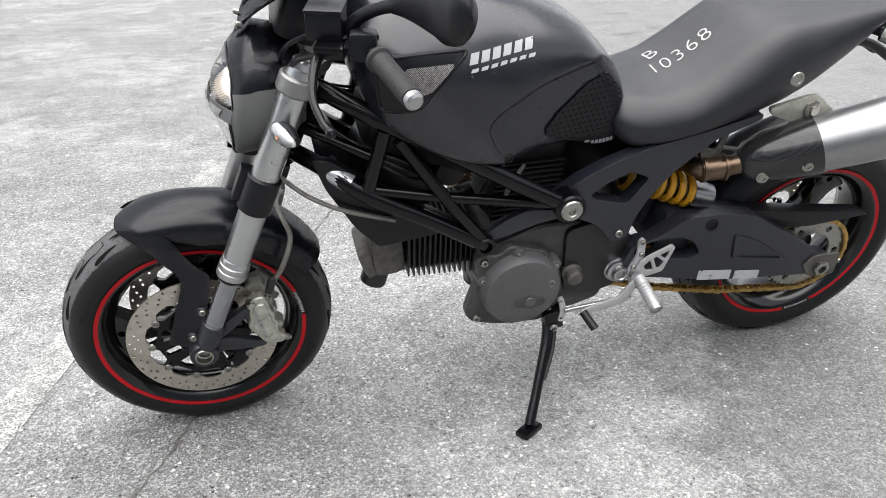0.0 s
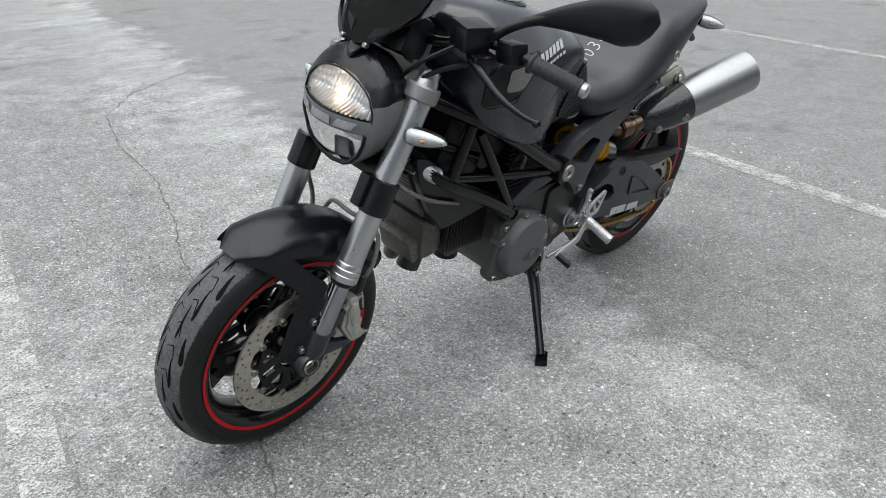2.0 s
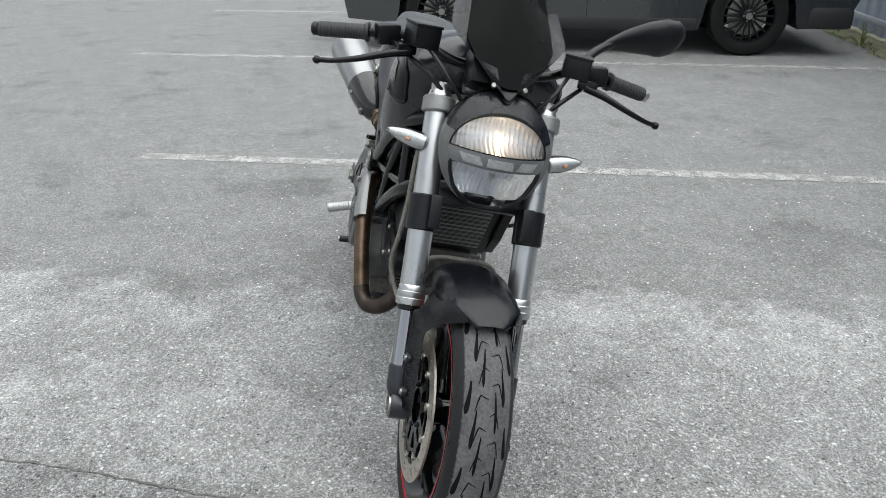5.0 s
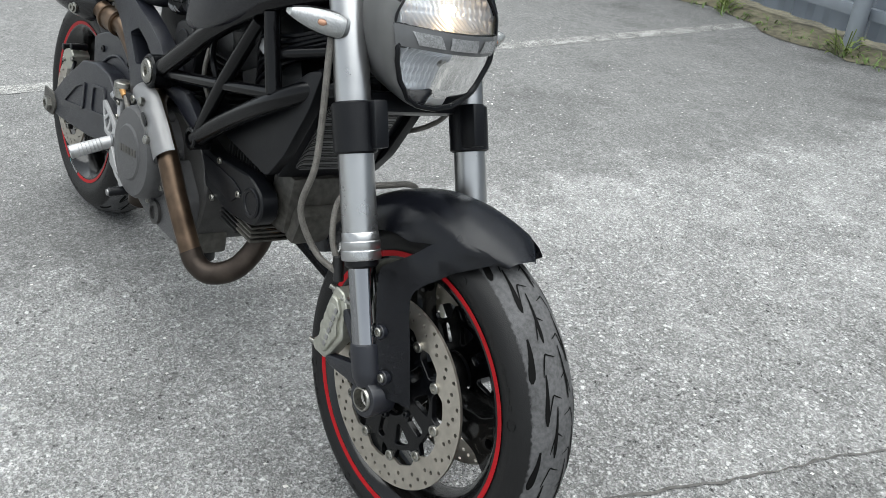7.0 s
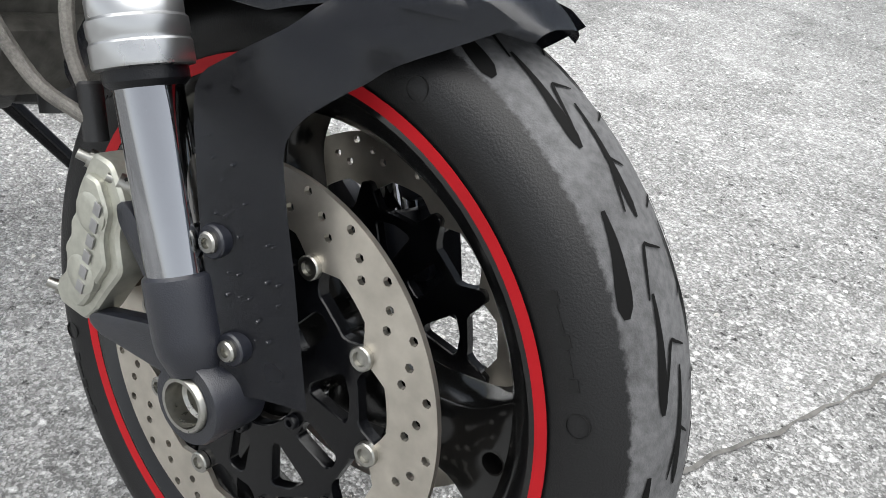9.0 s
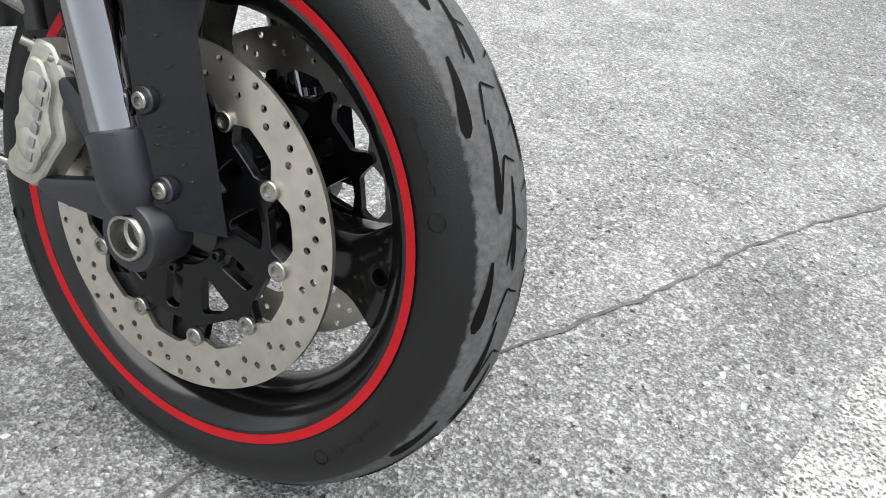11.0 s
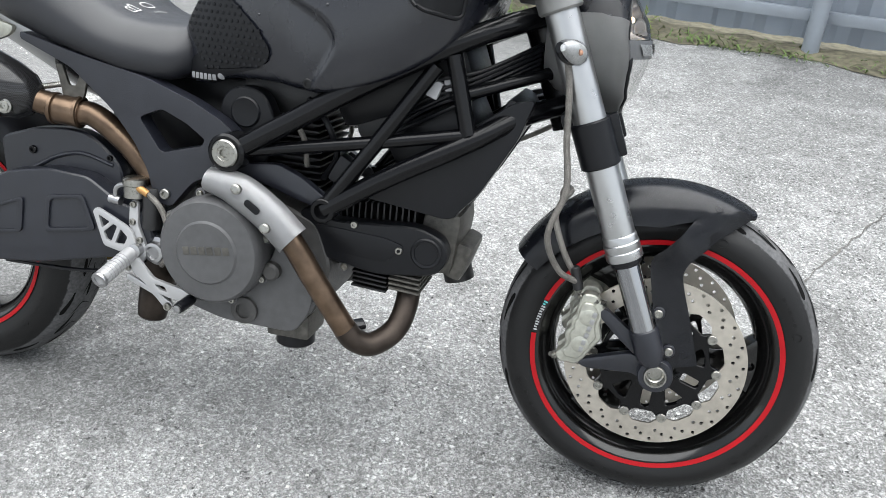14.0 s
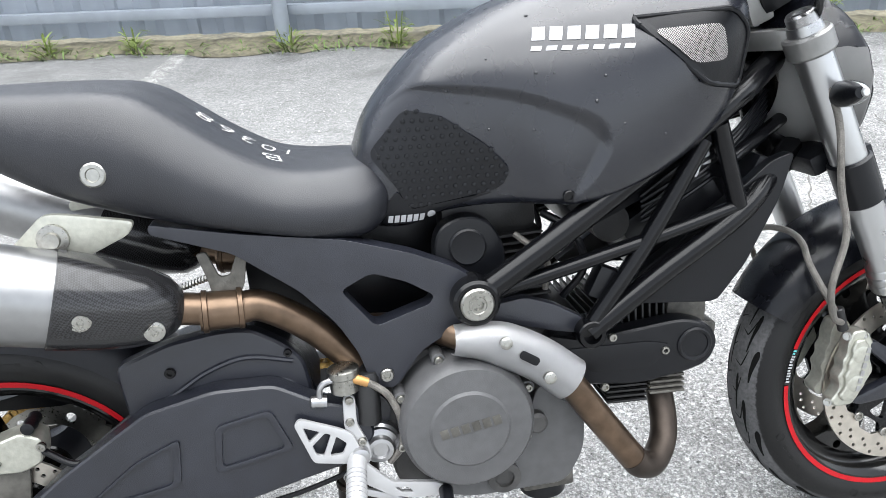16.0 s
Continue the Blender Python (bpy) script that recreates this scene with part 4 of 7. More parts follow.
    part("adjuster_bolt", lathe([(0.006, 0), (0.006, 0.05)], (-1.50, s * 0.150, 0.309), (-1, 0, 0), 10), M_STEEL, sw)
part("swingarm_bridge", box((-1.085, 0, 0.44), (0.10, 0.25, 0.11), 0.02, (0, -12, 0)), M_SWING, bike)
part("swingarm_pivot", lathe([(0.035, -0.13), (0.035, 0.13)], (-0.95, 0, 0.42), (0, 1, 0), 24), M_SWING, bike)
# swingarm labels, only on the chain side
lb = part("warning_label", prism([(-1.145, 0.322), (-1.235, 0.310), (-1.235, 0.338), (-1.145, 0.350)], 0.1588, 0.1594, 0), M_LABEL, bike, "silver printed label on the swingarm")
part("warning_label", prism([(-1.245, 0.309), (-1.315, 0.300), (-1.315, 0.324), (-1.245, 0.334)], 0.1588, 0.1594, 0), M_LABEL, bike, "silver printed label on the swingarm")
part("arm_hole", lathe([(0.016, 0), (0.016, 0.002), (0.011, 0.002), (0.010, -0.01)], (-1.148, 0.158, 0.480), (0, 1, 0), 20), M_PLASTIC, bike)

# rear hugger
rings = []
for i in range(20):
    a = radians(12 + 92 * i / 19)
    w = 0.088 - 0.02 * (i / 19) ** 3
    rings.append([Vector((RA.x + (0.332 - 0.06 * abs(v) ** 3) * math.cos(a), w * math.sin(v * math.pi / 2), RA.z + (0.332 - 0.06 * abs(v) ** 3) * math.sin(a))) for v in (-1 + j / 6 for j in range(13))])
bm = skin(bmesh.new(), rings, closed=False)
bmesh.ops.solidify(bm, geom=bm.faces[:], thickness=0.003)
hug = part("rear_hugger", bm, M_SWING, bike, "black rear wheel hugger")
part("chain_guard", prism(rounded([(-1.10, 0.520), (-1.30, 0.475), (-1.58, 0.432), (-1.61, 0.424), (-1.45, 0.412), (-1.36, 0.418), (-1.15, 0.490)], 0.006), 0.085, 0.125, 0.004), M_PLASTIC, hug, "pointed black chain guard")
flank = rounded([(-1.292, 0.548), (-1.213, 0.574), (-1.141, 0.582), (-1.100, 0.578), (-1.058, 0.550), (-1.030, 0.520), (-1.020, 0.430), (-1.110, 0.440), (-1.285, 0.440)], 0.016)
part("hugger_flank", prism(flank, -0.120, -0.089, 0.012, segs=3), M_SWING, hug, "dark moulded hugger flank")
part("hugger_saddle", prism(rounded([(-1.150, 0.440), (-1.150, 0.552), (-1.100, 0.570), (-1.045, 0.535), (-1.010, 0.430)], 0.02), -0.095, 0.060, 0.015, segs=3), M_SWING, hug)
part("hugger_lip", tube([(-1.282, -0.120, 0.462), (-1.210, -0.121, 0.500), (-1.164, -0.121, 0.524), (-1.110, -0.121, 0.536), (-1.046, -0.119, 0.520)], 0.0042, 8), M_SWING, hug)
bolt(hug, (-1.218, -0.120, 0.530), (0, -1, 0), 0.008, 0.005, M_SATIN)
bolt(hug, (-1.052, -0.119, 0.534), (0, -1, 0), 0.006, 0.005, M_SATIN)

part("inner_panel", prism(rounded([(-0.76, 0.53), (-1.10, 0.53), (-1.10, 0.70), (-0.80, 0.70)], 0.02), -0.035, -0.020, 0.003), M_PLASTIC, bike, "black inner panel behind the subframe")
# chain and sprocket
sp = []
for i in range(84):
    a = math.tau * i / 84
    r = 0.108 if i % 2 else 0.100
    sp.append((RA.x + r * math.cos(a), RA.z + r * math.sin(a)))
part("rear_sprocket", prism(sp, 0.103, 0.110, 0, [circle(RA.x, RA.z, 0.062, 32)] + [circle(RA.x + 0.08 * math.cos(k * math.tau / 6), RA.z + 0.08 * math.sin(k * math.tau / 6), 0.009, 10) for k in range(6)]), M_STEEL, bike, "steel rear sprocket")
path = [Vector((-0.93, 0.108, 0.402)), Vector((-1.20, 0.108, 0.412)), Vector((-1.485, 0.108, 0.413))]
for k in range(1, 12):
    a = math.pi / 2 + math.pi * k / 12
    path.append(Vector((RA.x + 0.105 * math.cos(a), 0.108, RA.z + 0.105 * math.sin(a))))
path += [Vector((-1.485, 0.108, 0.203)), Vector((-1.25, 0.108, 0.232)), Vector((-1.05, 0.108, 0.278)), Vector((-0.93, 0.108, 0.318))]
for k in range(1, 6):
    a = -math.pi / 2 + math.pi * k / 6
    path.append(Vector((-0.93 + 0.042 * math.cos(a), 0.108, 0.36 + 0.042 * math.sin(a))))
path.append(path[0])
bm = bmesh.new()
acc, k, step = 0.0, 0, 0.0158
lens = [(b - a).length for a, b in zip(path, path[1:])]
tot = sum(lens)
for i in range(int(tot / step)):
    d, j = i * step, 0
    while d > lens[j]:
        d -= lens[j]
        j += 1
    p = path[j].lerp(path[j + 1], d / lens[j])
    dr = path[j + 1] - path[j]
    ang = -math.degrees(math.atan2(dr.z, dr.x))
    w = 0.018 if i % 2 else 0.012
    for s in (-1, 1):
        box((p.x, p.y + s * w / 2, p.z), (0.019, 0.002, 0.011), 0.002, (0, ang, 0), bm)
    lathe([(0.0048, -0.009), (0.0048, 0.009)], p, (0, 1, 0), 8, bm)
part("chain", bm, M_GOLD, bike, "gold drive chain")

# shock absorber
sd = Vector((-1.0, 0, 0.25)).normalized()
sa_, sb_ = Vector((-0.93, 0.062, 0.60)), Vector((-1.155, 0.075, 0.512))
sdir = (sb_ - sa_)
shk = part("shock_absorber", tube([sa_, sb_], 0.022, 20), M_ALLOY, bike, "shock absorber with yellow spring")
coil = []
ax1 = sdir.normalized()
u1 = ax1.orthogonal().normalized()
v1 = ax1.cross(u1)
for i in range(113):
    a = math.tau * i / 16
    coil.append(sa_ + sdir * (0.05 + 0.80 * i / 112) + 0.034 * (math.cos(a) * u1 + math.sin(a) * v1))
part("spring", tube(coil, 0.0085, 8, 1), M_YELLOW, shk, "yellow coil spring")
part("shock_body", lathe([(0.026, 0), (0.030, 0.02), (0.030, 0.05), (0.02, 0.06)], sb_ - ax1 * 0.03, ax1, 20), M_ALU, shk)

# ---- engine ----
eo = rounded([(-0.915, 0.285), (-0.84, 0.262), (-0.66, 0.255), (-0.62, 0.31), (-0.60, 0.39), (-0.63, 0.47), (-0.74, 0.515), (-0.90, 0.51), (-0.935, 0.40)], 0.02)
eng = part("crankcase", prism(eo, -0.125, 0.125, 0.012, segs=3), M_CASE, bike, "grimy grey engine crankcase")
lo = rounded([(-0.885, 0.285), (-0.80, 0.262), (-0.655, 0.260), (-0.625, 0.31), (-0.62, 0.37), (-0.69, 0.44), (-0.72, 0.36), (-0.80, 0.305)], 0.02)
part("side_cover", prism(lo, -0.155, -0.12, 0.006, segs=3), M_ENGINE, eng, "grey clutch-side cover")
cc = part("clutch_cover", lathe([(0.100, 0), (0.100, 0.06), (0.098, 0.072), (0.092, 0.080), (0.060, 0.083), (0.056, 0.0865), (0.030, 0.0865)], (-0.808, -0.120, 0.408), (0, -1, 0), 56), M_ENGINE, eng, "round grey clutch cover")
for i in range(6):
    part("raised_mark", box((-0.846 + 0.0155 * i, -0.2068, 0.408 + 0.002 * i), (0.012, 0.0014, 0.015), 0.0005, (0, -12, 0)), M_ALLOY, cc, "worn raised bar on the cover")
for k in range(8):
    a = math.tau * (k + 0.4) / 8
    b = lathe([(0.010, -0.03), (0.010, 0.0), (0.007, 0.001)], (-0.808 + 0.103 * math.cos(a), -0.165, 0.408 + 0.103 * math.sin(a)), (0, -1, 0), 14)
    part("bolt_boss", b, M_ENGINE, cc)
    bolt(cc, (-0.808 + 0.103 * math.cos(a), -0.166, 0.408 + 0.103 * math.sin(a)), (0, -1, 0), 0.0065, 0.005)
part("sight_glass", lathe([(0.026, 0), (0.026, 0.010), (0.018, 0.012), (0.015, 0.012), (0.015, 0.006)], (-0.755, -0.152, 0.290), (0, -1, 0), 24), M_CASE, eng, "oil sight glass")
part("oil_plug", lathe([(0.017, 0), (0.017, 0.018), (0.012, 0.022)], (-0.700, -0.150, 0.378), (0, -1, 0), 20), M_CASE, eng)
part("sump", box((-0.678, -0.09, 0.262), (0.085, 0.09, 0.05), 0.008), M_ALLOY, eng, "bright alloy sump block")
part("oil_filter", lathe([(0.038, 0), (0.038, 0.035), (0.032, 0.040)], (-0.678, -0.09, 0.250), (0, 0, -1), 28), M_PLASTIC, eng, "black oil filter")
# left covers
oc = rounded([(-0.572, 0.312), (-0.600, 0.414), (-0.590, 0.462), (-0.612, 0.476), (-0.640, 0.466), (-0.668, 0.490), (-0.752, 0.464), (-0.790, 0.414), (-0.812, 0.324), (-0.762, 0.260), (-0.655, 0.266), (-0.590, 0.286)], 0.014)
part("side_cover", prism(oc, 0.12, 0.150, 0.008, segs=3), M_CASE, eng, "grey alternator-side cover")
ac = part("alternator_cover", lathe([(0.098, 0), (0.096, 0.020), (0.092, 0.030), (0.088, 0.046), (0.084, 0.050), (0.060, 0.053), (0.040, 0.054)], (-0.697, 0.128, 0.376), (0, 1, 0), 48), M_ENGINE, eng, "round grey alternator cover")
for k in range(5):
    a = math.radians(20 + 64 * k)
    lug = (-0.697 + 0.094 * math.cos(a), 0.140, 0.376 + 0.094 * math.sin(a))
    part("bolt_boss", lathe([(0.014, -0.02), (0.013, 0.016), (0.010, 0.018)], lug, (0, 1, 0), 16), M_ENGINE, ac)
    bolt(ac, (lug[0], 0.157, lug[2]), (0, 1, 0), 0.006, 0.005)
part("timing_plug", prism(rounded([(-0.752, 0.348), (-0.744, 0.362), (-0.728, 0.366), (-0.712, 0.374), (-0.696, 0.368), (-0.680, 0.362), (-0.674, 0.348), (-0.684, 0.340), (-0.700, 0.338), (-0.714, 0.330), (-0.730, 0.336), (-0.744, 0.338)], 0.005), 0.178, 0.1835, 0.0015), M_CASE, ac)
part("plug_disc", lathe([(0.013, 0), (0.012, 0.002), (0.004, 0.002)], (-0.713, 0.1835, 0.352), (0, 1, 0), 20), M_ENGINE, ac)
part("level_mark", lathe([(0.010, 0), (0.010, 0.003), (0.007, 0.004), (0.006, 0.001)], (-0.760, 0.177, 0.394), (0, 1, 0), 16), M_STEEL, ac)
for x, z in ((-0.610, 0.456), (-0.600, 0.300), (-0.775, 0.290), (-0.748, 0.446)):
    bolt(eng, (x, 0.150, z), (0, 1, 0), 0.009, 0.008)
part("slave_cylinder", lathe([(0.024, 0), (0.024, 0.012), (0.019, 0.016), (0.019, 0.034), (0.014, 0.038), (0.008, 0.038)], (-0.825, 0.13, 0.384), (0, 1, 0), 24), M_ALLOY, eng, "alloy clutch slave cylinder")
part("sprocket_cover", prism(rounded([(-0.80, 0.50), (-0.865, 0.515), (-0.955, 0.47), (-0.975, 0.40), (-0.945, 0.33), (-0.88, 0.31), (-0.81, 0.33)], 0.02), 0.118, 0.138, 0.005), M_DARKENG, eng, "black sprocket cover")
# front cylinder, finned
bm = bmesh.new()
for i in range(13):
    x = -0.600 + i * 0.0118
    part("cooling_fin", box((x, 0, 0.452 + (x + 0.5) * 0.05), (0.0038, 0.170, 0.125), 0.0015), M_DARKENG, eng)
box((-0.53, 0, 0.44), (0.15, 0.12, 0.10), 0.01, None, bm)
part("front_cylinder", bm, M_DARKENG, eng, "finned black front cylinder")
bm = bmesh.new()
for i in range(5):
    part("head_fin", box((-0.464, -0.055, 0.360 + 0.0095 * i), (0.060, 0.108, 0.0042), 0.0015, (0, 4, 0)), M_ALLOY, eng)
    part("cylinder_fin", box((-0.532, -0.055, 0.354 + 0.0092 * i), (0.068, 0.104, 0.004), 0.0015, (0, 4, 0)), M_DARKENG, eng)
box((-0.464, -0.04, 0.385), (0.045, 0.09, 0.05), 0.004, None, bm)
part("head_core", bm, M_ALLOY, eng, "bare alloy cylinder head core")
part("cylinder_head", box((-0.415, 0.0, 0.452), (0.078, 0.150, 0.128), 0.026, (0, 6, 0)), M_ALLOY, eng, "raw alloy cylinder head")
part("valve_cover", box((-0.378, 0.0, 0.415), (0.04, 0.12, 0.075), 0.014, (0, 18, 0)), M_ALLOY, eng)
bo_ = rounded([(-0.665, 0.500), (-0.60, 0.480), (-0.44, 0.490), (-0.395, 0.472), (-0.382, 0.440), (-0.398, 0.408), (-0.430, 0.398), (-0.515, 0.388), (-0.62, 0.405), (-0.67, 0.44)], 0.022)
bc = part("belt_cover", prism(bo_, -0.122, -0.085, 0.008, segs=3), M_PLASTIC, eng, "black plastic timing belt cover")
part("cover_cap", lathe([(0.029, 0), (0.029, 0.003), (0.026, 0.005), (0.022, 0.004), (0.021, 0.002)], (-0.424, -0.121, 0.444), (0, -1, 0), 28), M_PLASTIC, bc)
part("cover_rib", prism(rounded([(-0.64, 0.470), (-0.50, 0.462), (-0.46, 0.450), (-0.50, 0.415), (-0.60, 0.425)], 0.015), -0.1245, -0.1215, 0.001), M_PLASTIC, bc)
for x, z in ((-0.474, 0.442), (-0.575, 0.395), (-0.560, 0.478)):
    bolt(bc, (x, -0.122, z), (0, -1, 0), 0.007, 0.005)
# rear cylinder with its belt cover
bm = bmesh.new()
for i in range(12):
    part("cooling_fin", box((-0.715 - i * 0.001, 0, 0.515 + i * 0.0125), (0.15, 0.17, 0.004), 0.0015), M_DARKENG, eng)
box((-0.72, 0, 0.58), (0.11, 0.12, 0.15), 0.01, None, bm)
part("rear_cylinder", bm, M_DARKENG, eng, "finned black rear cylinder")
part("rear_head", box((-0.73, 0, 0.685), (0.15, 0.15, 0.07), 0.02), M_DARKENG, eng)
bc2 = part("belt_cover", prism(rounded([(-0.735, 0.56), (-0.715, 0.64), (-0.738, 0.69), (-0.775, 0.703), (-0.815, 0.69), (-0.828, 0.65), (-0.815, 0.60), (-0.80, 0.56)], 0.025), -0.120, -0.085, 0.007, segs=3), M_PLASTIC, eng, "black plastic timing belt cover")
part("cover_cap", lathe([(0.028, 0), (0.028, 0.003), (0.025, 0.005), (0.020, 0.004)], (-0.775, -0.119, 0.655), (0, -1, 0), 28), M_PLASTIC, bc2)
# intake, wiring and small units between the rails
part("airbox", box((-0.50, 0, 0.735), (0.26, 0.20, 0.11), 0.03, (0, -22, 0)), M_PLASTIC, bike, "black airbox under the tank")
part("throttle_body", lathe([(0.03, -0.09), (0.03, 0.09)], (-0.545, 0, 0.652), (0, 1, 0), 20), M_DARKENG, bike, "alloy throttle bodies")
part("relay_box", box((-0.575, -0.135, 0.575), (0.045, 0.03, 0.05), 0.005, (0, 28, 0)), M_PLASTIC, bike, "small black relay box")
part("battery_tray", box((-0.43, 0, 0.63), (0.17, 0.18, 0.13), 0.02, (0, -30, 0)), M_PLASTIC, bike)
for k in range(9):
    s = -1 if k < 6 else 1
    z0 = 0.70 + 0.008 * (k % 6)
    part("cable", tube([(-0.50, s * 0.10, z0 - 0.05), (-0.44, s * (0.118 + 0.003 * k % 3), z0 - 0.015 + 0.01 * (k % 3)), (-0.36, s * 0.11, z0 + 0.03), (-0.27, s * 0.05, z0 + 0.08)], 0.0035, 8), M_PLASTIC, bike)
part("connector", box((-0.432, -0.128, 0.735), (0.022, 0.014, 0.03), 0.003, (0, 20, 0)), M_WHITE, bike, "white cable connector")
part("connector", box((-0.410, -0.122, 0.745), (0.014, 0.012, 0.024), 0.003, (0, -10, 0)), M_WHITE, bike, "white cable connector")
for s in (-1, 1):
    part("cable", tube([(-0.66, s * 0.11, 0.69), (-0.62, s * 0.13, 0.66), (-0.60, s * 0.12, 0.60), (-0.63, s * 0.10, 0.55)], 0.006, 8), M_PLASTIC, bike)
    part("cable", tube([(-0.70, s * 0.10, 0.66), (-0.66, s * 0.125, 0.62), (-0.66, s * 0.11, 0.57)], 0.005, 8), M_HOSE, bike)
part("serial_label", tube([(-0.286, 0.0975, 0.7022), (-0.310, 0.1125, 0.6885), (-0.334, 0.126, 0.6745)], 0.0196, 20), M_LABEL, bike, "silver label round the frame tube")

# cooler and its side panels
po = rounded([(-0.580, 0.535), (-0.40, 0.512), (-0.385, 0.514), (-0.340, 0.566), (-0.285, 0.665), (-0.262, 0.735), (-0.30, 0.725), (-0.36, 0.680), (-0.46, 0.612)], 0.012)
both("cooler_panel", prism(po, 0.100, 0.122, 0.006, segs=3), M_PLASTIC, bike, "black plastic cooler side panel")
part("oil_cooler", box((-0.338, 0, 0.605), (0.03, 0.155, 0.155), 0.006, (0, 28, 0)), M_RADMESH, bike, "oil cooler behind a mesh guard")
part("cooler_frame", box((-0.345, 0, 0.620), (0.04, 0.205, 0.235), 0.010, (0, 28, 0)), M_PLASTIC, bike)

# ---- exhaust ----
hd = part("exhaust_header", tube([(-0.550, -0.168, 0.290), (-0.61, -0.180, 0.382), (-0.665, -0.185, 0.462), (-0.74, -0.178, 0.512), (-0.80, -0.155, 0.532), (-0.85, -0.105, 0.536), (-0.93, -0.085, 0.54)], 0.0215, 20), M_EXH, bike, "heat-tinted steel exhaust header")
part("header_bend", tube([(-0.470, -0.055, 0.385), (-0.462, -0.075, 0.335), (-0.472, -0.110, 0.285), (-0.505, -0.145, 0.262), (-0.535, -0.162, 0.272), (-0.552, -0.169, 0.294)], 0.0222, 20), M_EXHDARK, hd, "sooty brown exhaust bend")
part("header_flange", lathe([(0.034, 0), (0.034, 0.008), (0.026, 0.010), (0.026, 0.018)], (-0.470, -0.057, 0.372), (0, 0.1, 1), 24), M_EXH, hd, "bronzed exhaust flange")
sh_pts = [(-0.818, -0.180, 0.538), (-0.76, -0.186, 0.527), (-0.70, -0.192, 0.495), (-0.650, -0.194, 0.452)]
bm = bmesh.new()
pth = cat_rom(sh_pts, 6)
rings = []
for i, q in enumerate(pth):
    u = i / (len(pth) - 1)
    d = (pth[min(i + 1, len(pth) - 1)] - pth[max(i - 1, 0)]).normalized()
    nrm = Vector((0, -1, 0))
    upv = nrm.cross(d).normalized()
    w = 0.022 + 0.012 * min(1, u * 2.5)
    rings.append([q + upv * (w * math.sin(v)) + nrm * (0.030 * math.cos(v) - 0.010) for v in (radians(-88 + 176 * j / 12) for j in range(13))])
skin(bm, rings, closed=False)
bmesh.ops.solidify(bm, geom=bm.faces[:], thickness=0.0025)
hs = part("heat_shield", bm, M_SHIELD, hd, "pale alloy exhaust heat shield")
for p in ((-0.748, -0.2095, 0.536), (-0.690, -0.217, 0.476)):
    part("shield_screw", lathe([(0.009, -0.004), (0.009, 0.003), (0.006, 0.005), (0.003, 0.005)], p, (0, -1, 0.15), 16), M_STEEL, hs)
part("shield_slot", prism(rounded([(-0.733, 0.513), (-0.726, 0.524), (-0.700, 0.506), (-0.707, 0.495)], 0.006), -0.2150, -0.2120, 0.001), M_PLASTIC, hs)
part("collector", lathe([(0.024, -0.030), (0.028, -0.026), (0.031, 0.0), (0.033, 0.036), (0.036, 0.040), (0.036, 0.048), (0.033, 0.050), (0.030, 0.10)], (-0.983, -0.095, 0.240), (0.15, 0.1, 1), 24), M_EXHDARK, bike, "sooty exhaust joint below the engine")
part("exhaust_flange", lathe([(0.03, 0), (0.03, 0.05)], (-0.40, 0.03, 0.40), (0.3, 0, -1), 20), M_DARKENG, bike)
